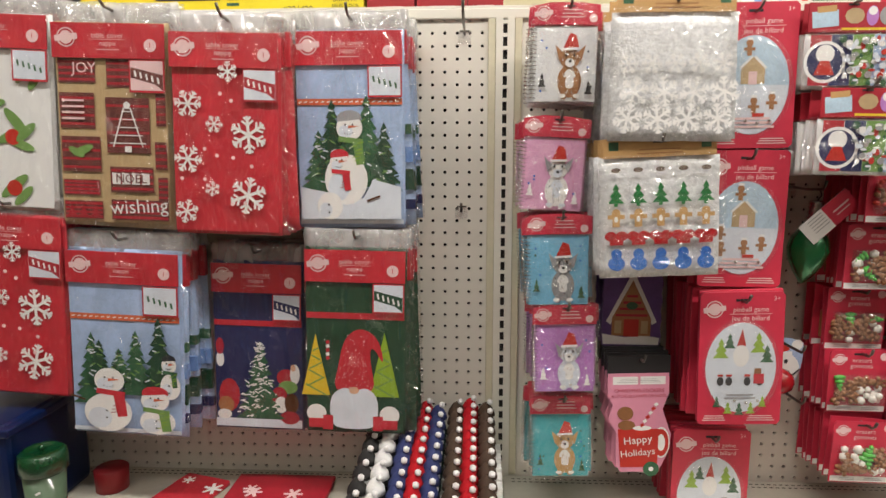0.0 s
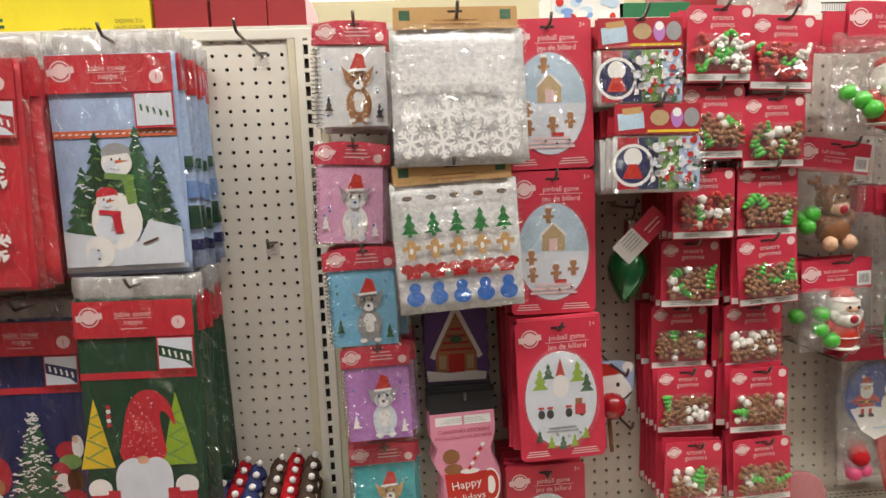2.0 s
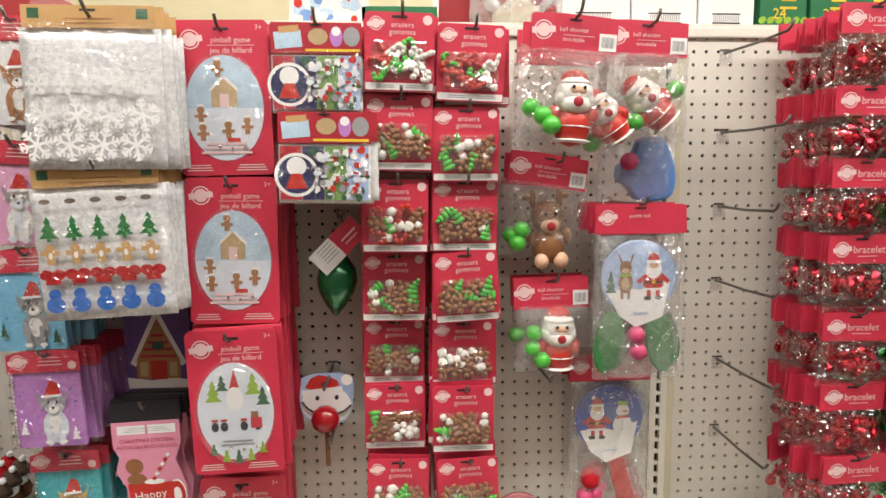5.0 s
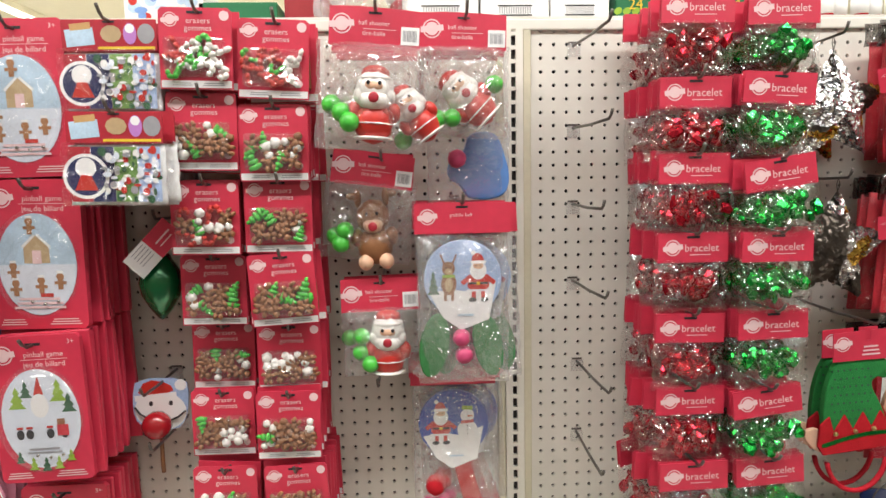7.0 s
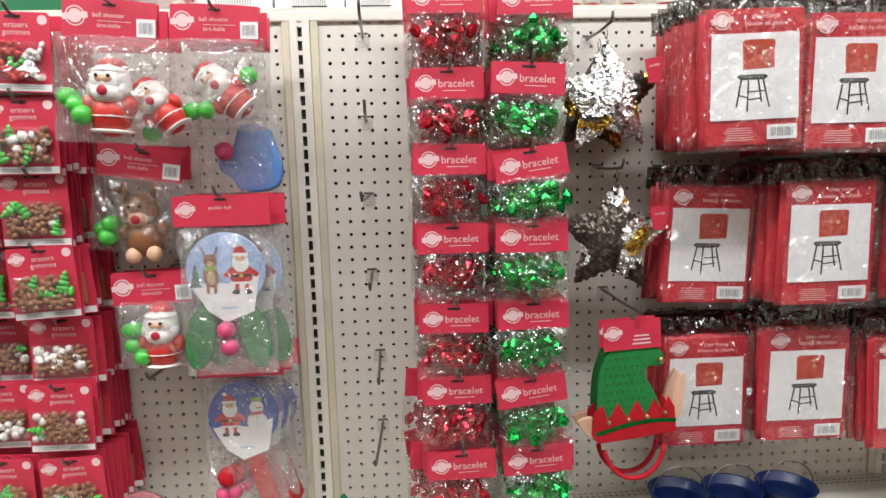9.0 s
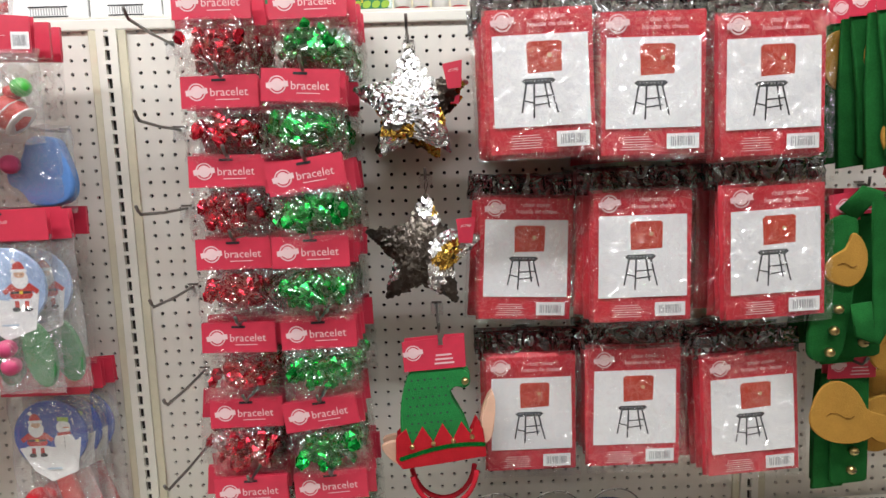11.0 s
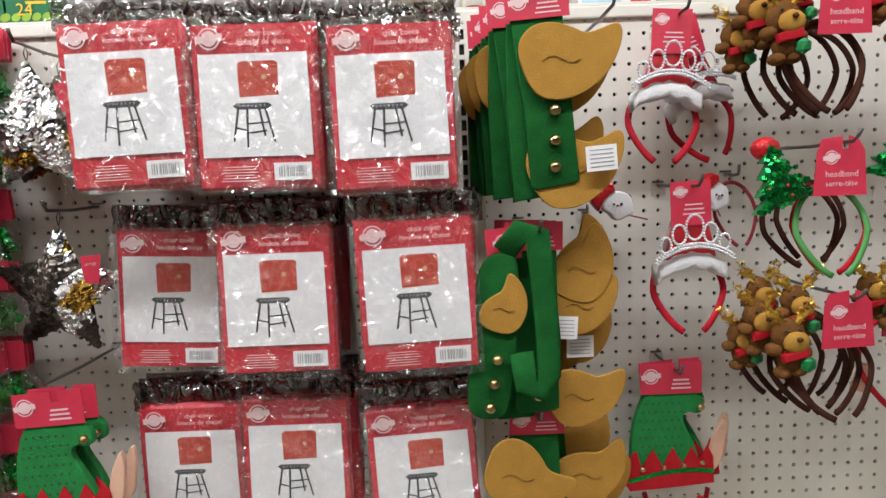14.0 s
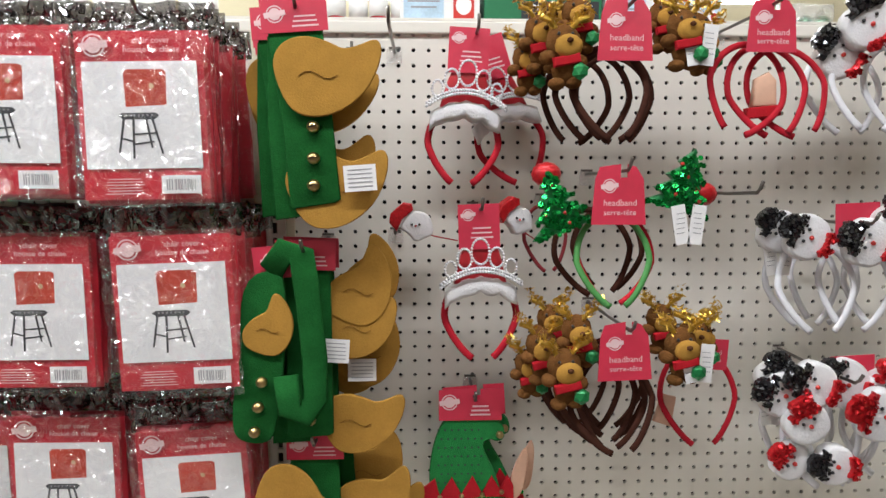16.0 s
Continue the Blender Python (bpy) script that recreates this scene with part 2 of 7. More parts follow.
SPARKB = mat("sequin_black", (0.008, 0.008, 0.009), 0.25, 0.3, var=0.4, vscale=200, bump=1.0, bscale=420, coat=0.5)
MITT = mat("mitten_blue", (0.10, 0.25, 0.60), 0.6, var=0.12)
BINB = mat("bin_blue", (0.002, 0.011, 0.060), 0.35, var=0.08)
CUPG = mat("cup_green", (0.004, 0.045, 0.014), 0.25, var=0.1, coat=0.5)
CUPC = mat("cup_clear_green", (0.10, 0.16, 0.10), 0.2, var=0.1, coat=0.6)
SIGNY = mat("carton_yellow", (0.75, 0.62, 0.02), 0.5, var=0.05)
CARTON = mat("carton_white", (0.74, 0.74, 0.72), 0.55, var=0.04)
BOXR = mat("box_maroon", (0.30, 0.015, 0.02), 0.5, var=0.1)
BOXG = mat("box_green", (0.01, 0.14, 0.05), 0.5, var=0.12)
ICE = mat("print_ice", (0.45, 0.60, 0.72), 0.5, var=0.2, vscale=30)
FLOORM = mat("dimmed_floor_tile", (0.13, 0.12, 0.11), 0.3, var=0.08, vscale=6)
WALLM = mat("wall_cream", (0.70, 0.65, 0.46), 0.7, var=0.04, vscale=1.5)
CEILM = mat("ceiling_white", (0.78, 0.75, 0.64), 0.8, var=0.04, vscale=2)
TUBE = mat("tube_glow", (1.0, 0.95, 0.86), 0.5, emit=7.0)

# ---------------------------------------------------------------- mesh tools


def part(name, bm, material, parent=None, label="", smooth=False):
    me = bpy.data.meshes.new(name)
    bmesh.ops.recalc_face_normals(bm, faces=bm.faces) if smooth else None
    bm.to_mesh(me)
    bm.free()
    me.materials.append(material)
    if smooth:
        me.polygons.foreach_set("use_smooth", [True] * len(me.polygons))
    ob = new(name, me)
    ob.parent = parent
    return tagged(ob, label)


def share(name, me, parent, m=None, label=""):
    ob = new(name, me)
    ob.parent = parent
    if m is not None:
        ob.matrix_basis = m
    return tagged(ob, label)


def slab(bm, x0, x1, y0, y1, z0, z1, bevel=0.0):
    r = bmesh.ops.create_cube(bm, size=1)
    bmesh.ops.transform(bm, matrix=Matrix.LocRotScale(((x0 + x1) / 2, (y0 + y1) / 2, (z0 + z1) / 2), None, (x1 - x0, y1 - y0, z1 - z0)), verts=r["verts"])
    if bevel:
        es = list({e for v in r["verts"] for e in v.link_edges})
        bmesh.ops.bevel(bm, geom=es, offset=bevel, segments=2, affect="EDGES", profile=0.5)
    return bm


def box(x0, x1, y0, y1, z0, z1, bevel=0.0):
    return slab(bmesh.new(), x0, x1, y0, y1, z0, z1, bevel)


def face(bm, pts, y):
    """A flat printed shape facing the aisle."""
    bm.faces.new([bm.verts.new((x, y, z)) for x, z in pts])


def plate(pts, y0, y1, bm=None, bevel=0.0):
    """A cut-out of card or felt with its thickness."""
    bm = bm or bmesh.new()
    a = [bm.verts.new((x, y0, z)) for x, z in pts]
    b = [bm.verts.new((x, y1, z)) for x, z in pts]
    f = bm.faces.new(a)
    bm.faces.new(b[::-1])
    k = len(pts)
    for i in range(k):
        bm.faces.new((a[i], b[i], b[(i + 1) % k], a[(i + 1) % k]))
    bmesh.ops.recalc_face_normals(bm, faces=bm.faces)
    if bevel:
        bmesh.ops.bevel(bm, geom=list(f.edges), offset=bevel, segments=2, affect="EDGES", profile=0.5)
    return bm


def ell(cx, cz, rx, rz, n=20, a0=0.0, turn=0.0):
    c, s = math.cos(turn), math.sin(turn)
    out = []
    for i in range(n):
        a = a0 + 2 * math.pi * i / n
        u, v = rx * math.cos(a), rz * math.sin(a)
        out.append((cx + u * c - v * s, cz + u * s + v * c))
    return out


def rect(cx, cz, w, h, turn=0.0):
    c, s = math.cos(turn), math.sin(turn)
    return [(cx + u * c - v * s, cz + u * s + v * c) for u, v in ((-w / 2, -h / 2), (w / 2, -h / 2), (w / 2, h / 2), (-w / 2, h / 2))]


def soften(pts, rounds=2):
    """Round off an outline's corners."""
    for _ in range(rounds):
        out = []
        for (x0, z0), (x1, z1) in zip(pts, pts[1:] + pts[:1]):
            out += [(0.75 * x0 + 0.25 * x1, 0.75 * z0 + 0.25 * z1), (0.25 * x0 + 0.75 * x1, 0.25 * z0 + 0.75 * z1)]
        pts = out
    return pts


def fir(cx, z0, w, h, tiers=4):
    """Outline of a fir tree."""
    right = []
    for i in range(tiers):
        f0, f1 = i / tiers, (i + 1) / tiers
        right.append((cx + w / 2 * (1 - f0 * 0.92), z0 + h * f0 * 0.98))
        right.append((cx + w / 2 * (1 - f1) * 0.62, z0 + h * (f0 + 0.75 / tiers)))
    left = [(2 * cx - x, z) for x, z in right[::-1]]
    return right + [(cx, z0 + h)] + left


def blob(bm, x, y, z, rx, ry, rz, sub=2, rot=0.0):
    r = bmesh.ops.create_icosphere(bm, subdivisions=sub, radius=1)
    bmesh.ops.transform(bm, matrix=Matrix.LocRotScale((x, y, z), Euler((0, rot, 0)), (rx, ry, rz)), verts=r["verts"])
    return bm


def lathe(profile, n=20, bm=None, x=0.0, y=0.0):
    """A turned shape round an upright axis from (radius, height) pairs."""
    bm = bm or bmesh.new()
    rings = [[bm.verts.new((x + r * math.cos(2 * math.pi * i / n), y + r * math.sin(2 * math.pi * i / n), z)) for i in range(n)] for r, z in profile]
    for a, b in zip(rings, rings[1:]):
        for i in range(n):
            bm.faces.new((a[i], a[(i + 1) % n], b[(i + 1) % n], b[i]))
    bm.faces.new(rings[0][::-1])
    bm.faces.new(rings[-1])
    bmesh.ops.recalc_face_normals(bm, faces=bm.faces)
    return bm


def tube(points, radius, n=8, bm=None, flat=1.0):
    """A rod along a line of points."""
    bm = bm or bmesh.new()
    pts = [Vector(p) for p in points]
    rings = []
    side = None
    for i, p in enumerate(pts):
        d = (pts[min(i + 1, len(pts) - 1)] - pts[max(i - 1, 0)]).normalized()
        u = d.cross(Vector((0, 1, 0))) if abs(d.y) < 0.9 else d.cross(Vector((1, 0, 0)))
        u.normalize()
        v = d.cross(u).normalized()
        rings.append([bm.verts.new(p + radius * (math.cos(2 * math.pi * k / n) * u + flat * math.sin(2 * math.pi * k / n) * v)) for k in range(n)])
    for a, b in zip(rings, rings[1:]):
        for i in range(n):
            bm.faces.new((a[i], a[(i + 1) % n], b[(i + 1) % n], b[i]))
    bm.faces.new(rings[0][::-1])
    bm.faces.new(rings[-1])
    bmesh.ops.recalc_face_normals(bm, faces=bm.faces)
    return bm


def pouch(w, h, depth, seed=0, z_top=0.0, crumple=0.002, nx=12, nz=12, sag=0.0, edge=0.0015):
    """A filled bag: two skins that meet at sealed edges, with folds."""
    bm = bmesh.new()
    skins = []
    for side in (-1, 1):
        grid = []
        for j in range(nz + 1):
            v = j / nz
            row = []
            for i in range(nx + 1):
                u = i / nx
                full = (1 - abs(2 * u - 1) ** 3) * (1 - abs(2 * (v ** (1 - sag)) - 1) ** 3)
                k = noise.noise((u * 5 + seed * 3.7, v * 5, side * 2.0 + seed))
                k2 = noise.noise((u * 13 + seed * 1.7, v * 11, side * 5.0 + seed))
                y = side * (edge + depth / 2 * max(full, 0)) + crumple * (k + 0.6 * k2)
                rim = crumple * 0.8 * noise.noise((u * 9, v * 9, seed + 9.0))
                row.append(bm.verts.new(((u - 0.5) * w + rim, y, z_top - v * h + rim)))
            grid.append(row)
        skins.append(grid)
    for s, g in enumerate(skins):
        for j in range(nz):
            for i in range(nx):
                q = (g[j][i], g[j + 1][i], g[j + 1][i + 1], g[j][i + 1])
                bm.faces.new(q if s == 0 else q[::-1])
    a, b = skins
    ring = lambda g: [g[0][i] for i in range(nx)] + [g[j][nx] for j in range(nz)] + [g[nz][i] for i in range(nx, 0, -1)] + [g[j][0] for j in range(nz, 0, -1)]
    ra, rb = ring(a), ring(b)
    for i in range(len(ra)):
        bm.faces.new((ra[i], ra[(i + 1) % len(ra)], rb[(i + 1) % len(rb)], rb[i]))
    bmesh.ops.recalc_face_normals(bm, faces=bm.faces)
    return bm


def skin(w, h, z_top, y, seed=0, amp=0.002, nx=12, nz=12):
    """A single sheet of crumpled film in front of a pack."""
    bm = bmesh.new()
    g = [[bm.verts.new(((i / nx - 0.5) * w, y - amp * (0.5 + noise.noise((i * 0.7 + seed * 5.1, j * 0.6, seed)) + 0.5 * noise.noise((i * 2.1, j * 1.9 + seed, 3.0))), z_top - j / nz * h)) for i in range(nx + 1)] for j in range(nz + 1)]
    for j in range(nz):
        for i in range(nx):
            bm.faces.new((g[j][i], g[j + 1][i], g[j + 1][i + 1], g[j][i + 1]))
    return bm


TEXT = {}


def letters(words):
    """Mesh of one line of writing, one metre tall, centred, facing the aisle."""
    if words not in TEXT:
        c = bpy.data.curves.new("writing", "FONT")
        c.body, c.size, c.align_x, c.align_y, c.resolution_u = words, 1.0, "CENTER", "CENTER", 2
        ob = bpy.data.objects.new("writing", c)
        scene.collection.objects.link(ob)
        me = bpy.data.meshes.new_from_object(ob.evaluated_get(bpy.context.evaluated_depsgraph_get()))
        bpy.data.objects.remove(ob)
        me.transform(Matrix.Rotation(radians(90), 4, "X"))
        TEXT[words] = me
    return TEXT[words]


for _w in ("table cover", "nappe", "erasers", "gommes", "bracelet", "headband", "serre-tête", "chair cover", "housse de chaise", "ball shooter", "tire-balle",
           "pinball game", "jeu de billard", "3+", "CHRISTMAS STICKERS", "AUTOCOLLANTS DE NOËL", "Happy", "Holidays", "#321428", "24", "NOEL", "wishing", "paddle ball",
           "décor", "CHRISTMAS", "1", "JOY", "SALES FLOOR", "DOWN TO"):
    letters(_w)
LETTERS = {}


def write(words, x, z, size, material, parent, y, turn=0.0, name="lettering"):
    key = (words, material.name)
    if key not in LETTERS:
        me = letters(words).copy()
        me.materials.clear()
        me.materials.append(material)
        LETTERS[key] = me
    ob = share(name, LETTERS[key], parent, pose(x, y, z, 0, turn, 0) @ Matrix.Diagonal((size, size, size, 1)))
    return ob


class Art:
    """Printed shapes on a flat front, gathered by ink."""

    def __init__(self, parent, y):
        self.parent, self.y, self.inks, self.k = parent, y, {}, 0

    def add(self, ink, pts, lift=0.0):
        self.k += 1
        bm = self.inks.setdefault(ink, bmesh.new())
        face(bm, pts, self.y - 0.00004 * self.k - lift)
        return self

    def flake(self, ink, cx, cz, r, turn=0.0):
        for i in range(6):
            a = turn + math.pi * i / 3
            c, s = math.cos(a), math.sin(a)
            self.add(ink, rect(cx + c * r / 2, cz + s * r / 2, r, r * 0.16, a))
            for d in (0.5, 0.78):
                for e in (0.9, -0.9):
                    b = a + e
                    q = r * (0.40 if d < 0.6 else 0.26)
                    self.add(ink, rect(cx + c * r * d + math.cos(b) * q / 2, cz + s * r * d + math.sin(b) * q / 2, q, r * 0.12, b))
        return self

    def bars(self, ink, cx, z, w, n, gap, h):
        for i in range(n):
            self.add(ink, rect(cx, z - i * gap, w * (0.8 + 0.2 * ((i * 7) % 3) / 2), h))
        return self

    def done(self, name="printed_motif"):
        for ink, bm in self.inks.items():
            part(name, bm, ink, self.parent)


BADGE = {}


def badge(x, z, r, parent, y, material=None):
    """The round maker's mark, kept as a plain ring with a band across it."""
    material = material or PALE
    key = (round(r, 4), material.name)
    if key not in BADGE:
        bm = bmesh.new()
        o, i_ = ell(0, 0, r, r, 20), ell(0, 0, r * 0.86, r * 0.86, 20)
        vo, vi = [bm.verts.new((a, 0, b)) for a, b in o], [bm.verts.new((a, 0, b)) for a, b in i_]
        for k in range(20):
            bm.faces.new((vo[k], vo[(k + 1) % 20], vi[(k + 1) % 20], vi[k]))
        face(bm, ell(0, 0, r * 0.7, r * 0.7, 18), -0.0001)
        face(bm, rect(0, 0, r * 2.5, r * 0.62, 0.12), -0.0003)
        me = bpy.data.meshes.new("badge")
        bm.to_mesh(me)
        bm.free()
        me.materials.append(material)
        BADGE[key] = me
    return share("badge", BADGE[key], parent, pose(x, y, z))


def barcode(x, z, w, h, parent, y, turn=0.0):
    """A white sticker with dark bars."""
    lab = part("price_label", plate(rect(x, z, w, h, turn), y - 0.0006, y), WHITE, parent)
    bm = bmesh.new()
    rnd = random.Random(5)
    u = -w * 0.36
    while u < w * 0.36:
        b = w * rnd.uniform(0.012, 0.04)
        c, s = math.cos(turn), math.sin(turn)
        face(bm, rect(x + u * c, z + u * s, b, h * 0.62, turn), y - 0.0009)
        u += b + w * rnd.uniform(0.012, 0.035)
    part("bars", bm, GREY, lab)
    return lab


def thing(name, m, label, category, group=""):
    ob = new(name)
    ob.empty_display_size = 0.02
    ob.matrix_basis = m
    return tagged(ob, label, category, group)


RND = random.Random(11)
HOOKS = {}


def hook(x, z, length=0.22, tip=0.016, lean=0.0):
    """A scanner peg hook: clear backplate in two holes and a steel wire that turns up at its end."""
    key = (round(length, 3), round(tip, 3))
    m = pose(x, 0, z, 0, 0, lean)
    if key in HOOKS:
        return copy_thing(HOOKS[key], m)
    h = thing("peg_hook", m, "dark steel peg hook with a clear plastic backplate on pegboard", "peg hook", "pegboard hooks")
    part("wire", tube([(0, 0.004, 0.008), (0, -0.02, 0.008), (0, -length * 0.5, 0.006), (0, -length * 0.93, 0.008), (0, -length * 0.97, 0.008 + tip * 0.4), (0, -length, 0.008 + tip)], 0.0027), STEEL, h, "dark steel wire", True)
    bp = part("backplate", box(-0.013, 0.013, -0.005, -0.0005, -0.012, 0.012, 0.002), CLEARP, h, "clear plastic backplate")
    part("prong", box(-0.010, 0.010, -0.002, 0.008, 0.012, 0.0155), STEEL, bp)
    HOOKS[key] = h
    return h


def stack(front, back, x, y, z, roll, n, step=0.014, yaw=0.0, fan=1.0, drop=0.002):
    """Packs behind one another on a hook, the first one complete, the rest as they show."""
    f = front(pose(x, y, z, 0, roll, yaw))
    b = None
    for i in range(1, n):
        yy = y + step * i
        if yy > -0.012:
            break
        m = pose(x + RND.uniform(-0.004, 0.006) * fan, yy, z + RND.uniform(-drop, drop), RND.uniform(-1, 1), roll * 0.5 + RND.uniform(-1.6, 1.6) * fan, RND.uniform(-2, 2) * fan)
        if b is None:
            b = back(m)
        else:
            copy_thing(b, m)
    return f

# ---------------------------------------------------------------- setting
def setting(name, bm, material, label, smooth=False):
    return tagged(part(name, bm, material, None, label, smooth), category=name.split("_")[0], kind="structure")


# floor is out of view, darkened so little light bounces up at the shelves
setting("floor", box(-9, 11, -9, 7, -0.1, 0), FLOORM, "unseen store floor tiles, tone set for the light they bounce")
# unseen pale slab added to bounce light up at the far ceiling
setting("floor_far_aisle", box(-9, 11, 0.9, 7, 0, 0.004), mat("pale_bounce_floor", (0.48, 0.45, 0.38), 0.3, var=0.06, vscale=5), "unseen store floor tiles, tone set for the light they bounce")
setting("ceiling", box(-9, 11, -9, 7, CEIL, CEIL + 0.1), CEILM, "cream painted store ceiling")
setting("wall_north", box(-9, 11, 7, 7.2, 0, CEIL), WALLM, "cream painted far wall of the store")
setting("wall_south", box(-9, 11, -9.2, -9, 0, CEIL), WALLM, "cream painted wall behind the aisle")
setting("wall_west", box(-9.2, -9, -9, 7, 0, CEIL), WALLM, "cream painted end wall")
setting("wall_east", box(11, 11.2, -9, 7, 0, CEIL), WALLM, "cream painted end wall")
# unseen stand-in for the facing run, kept dark to cut bounced light
setting("wall_aisle", box(-6, 8, -2.75, -2.6, 0, 1.68), mat("dimmed_aisle_wall", (0.16, 0.10, 0.08), 0.6, var=0.5, vscale=3), "unseen plain wall, dimmed to cut light bounced at the shelves")


def ceiling_lamp(y, power, width=0.16, mid=1.0, half=4.9):
    lamp = thing("ceiling_light", pose(mid, y, CEIL), "white fluorescent strip light on the store ceiling", "ceiling light", "ceiling strip lights")
    part("housing", box(-half - 0.1, half + 0.1, -0.07, 0.07, -0.07, 0, 0.006), CEILM, lamp)
    for s in (-0.035, 0.035):
        part("tube", tube([(-half, s, -0.085), (half, s, -0.085)], 0.013), TUBE, lamp, "glowing tube", True)
    strip_lamp(mid, y, power, 2 * half, width)


ceiling_lamp(-1.25, 154, 0.16, 0.85, 2.85)
# two unseen rows, added and powered to brighten the far wall and ceiling
ceiling_lamp(2.2, 130)
ceiling_lamp(5.0, 480)
ceiling_lamp(-3.4, 20, 0.034)
ceiling_lamp(-5.8, 20, 0.034)
cross = thing("ceiling_light", pose(-3.2, 4.3, CEIL), "white fluorescent strip light across the far aisle", "ceiling light", "ceiling strip lights")
part("housing", box(-0.07, 0.07, -1.9, 1.9, -0.07, 0, 0.006), CEILM, cross)
for s_ in (-0.035, 0.035):
    part("tube", tube([(s_, -1.85, -0.085), (s_, 1.85, -0.085)], 0.013), TUBE, cross, "glowing tube", True)

PITCH = 0.0254


def peg_panel(name, x0, first, cols, rows, z_top):
    """Hardboard with real round holes an inch apart."""
    r, depth = 0.0036, 0.006
    oct_ = [(r * math.cos(math.pi / 8 + math.pi / 4 * k), r * math.sin(math.pi / 8 + math.pi / 4 * k)) for k in range(8)]
    h = PITCH / 2
    sq = [(h, h), (-h, h), (-h, -h), (h, -h)]
    vs, fs = [], []
    for j in range(rows):
        for i in range(cols):
            cx, cz, b = first + i * PITCH, z_top - j * PITCH, len(vs)
            vs += [(cx + u, 0, cz + v) for u, v in sq] + [(cx + u, 0, cz + v) for u, v in oct_] + [(cx + u, depth, cz + v) for u, v in oct_]
            c, o, p = [b + k for k in range(4)], [b + 4 + k for k in range(8)], [b + 12 + k for k in range(8)]
            for k in range(4):
                # the octagon's side k spans corners k-1 and k
                a, d = o[(2 * k + 1) % 8], o[(2 * k + 2) % 8]
                fs.append((c[k], a, d, c[(k + 1) % 4]))
                fs.append((c[k], o[2 * k], a))
            fs += [(o[k], p[k], p[(k + 1) % 8], o[(k + 1) % 8]) for k in range(8)]
    lo, hi = first - h, first + (cols - 1) * PITCH + h
    zb, zt = z_top - (rows - 1) * PITCH - h, z_top + h
    for a, b_, c_, d_ in ((x0, lo, zb, zt), (hi, x0 + BAY, zb, zt), (x0, x0 + BAY, 0.16, zb)):
        k = len(vs)
        vs += [(a, 0, c_), (b_, 0, c_), (b_, 0, d_), (a, 0, d_)]
        fs.append((k, k + 1, k + 2, k + 3))
    k = len(vs)
    e = x0 + BAY
    vs += [(x0, depth, 0.0), (e, depth, 0.0), (e, depth, zt), (x0, depth, zt)]
    me = bpy.data.meshes.new(name)
    me.from_pydata(vs, [], fs)
    me.materials.append(BOARD)
    return tagged(new(name, me), "cream painted pegboard panel with rows of round holes", "pegboard", kind="structure")


FIRST = [-0.2458 - 40 * PITCH, UP0 + 0.030, 1.2 - PITCH, 2.501 - 4 * PITCH]
for b, first in enumerate(FIRST):
    peg_panel("wall_pegboard_%d" % (b + 1), UP0 + (b - 1) * BAY, first, 46 if b else 47, 39, BOARD_TOP)
for b in (-2, 3):
    setting("wall_panel_%d" % (b + 3), box(UP0 + b * BAY, UP0 + (b + 1) * BAY, 0, 0.006, 0.16, BOARD_TOP + 0.01), BOARD, "cream painted back panel")
# sheet behind the holes, its near-black paint is the shade inside the run
setting("wall_backing", box(UP0 - 2 * BAY, UP0 + 4 * BAY, 0.012, 0.03, 0.02, BOARD_TOP + 0.012), DARK, "near-black sheet painting the shade inside the shelf run")
setting("trim_rail", box(UP0 - 2 * BAY, UP0 + 4 * BAY, -0.007, 0.02, BOARD_TOP, BOARD_TOP + 0.021, 0.003), RAIL, "cream steel rail along the pegboard top")
setting("trim_cap", box(UP0 - 2 * BAY, UP0 + 4 * BAY, -0.004, 0.62, BOARD_TOP + 0.0215, BOARD_TOP + 0.026), RAIL, "cream steel top shelf of the run")
setting("wall_rear", box(UP0 - 2 * BAY, UP0 + 4 * BAY, 0.60, 0.62, 0.0, BOARD_TOP + 0.02), BOARD, "back of the shelf run")
setting("trim_base", box(UP0 - 2 * BAY, UP0 + 4 * BAY, -0.44, 0.0, 0.0, 0.16, 0.004), RAIL, "cream steel base deck")


def upright(k):
    x = UP0 + k * BAY
    bm = bmesh.new()
    z0, z1 = SHELF_Z, BOARD_TOP
    for s in (-1, 1):
        slab(bm, x + s * 0.0115 - 0.007, x + s * 0.0115 + 0.007, -0.0085, 0.0, z0, z1 + 0.004)
    for j in range(38):
        z = z1 - 0.006 - j * PITCH
        slab(bm, x - 0.0045, x + 0.0045, -0.0080, -0.001, z - 0.0035, z + 0.0035)
    up = setting("trim_upright_%d" % (k + 2), bm, RAIL, "slotted cream steel shelf upright")
    # strip coloured near-black as the shade behind the slots
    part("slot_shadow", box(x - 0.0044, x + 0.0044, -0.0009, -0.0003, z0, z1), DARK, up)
    for s in (-1, 1):
        part("flange", box(x + s * 0.0265 - 0.0078, x + s * 0.0265 + 0.0078, -0.006, -0.0002, z0, z1 + 0.003, 0.002), UPR, up, "greenish cream steel flange")


for k in range(-1, 4):
    upright(k)


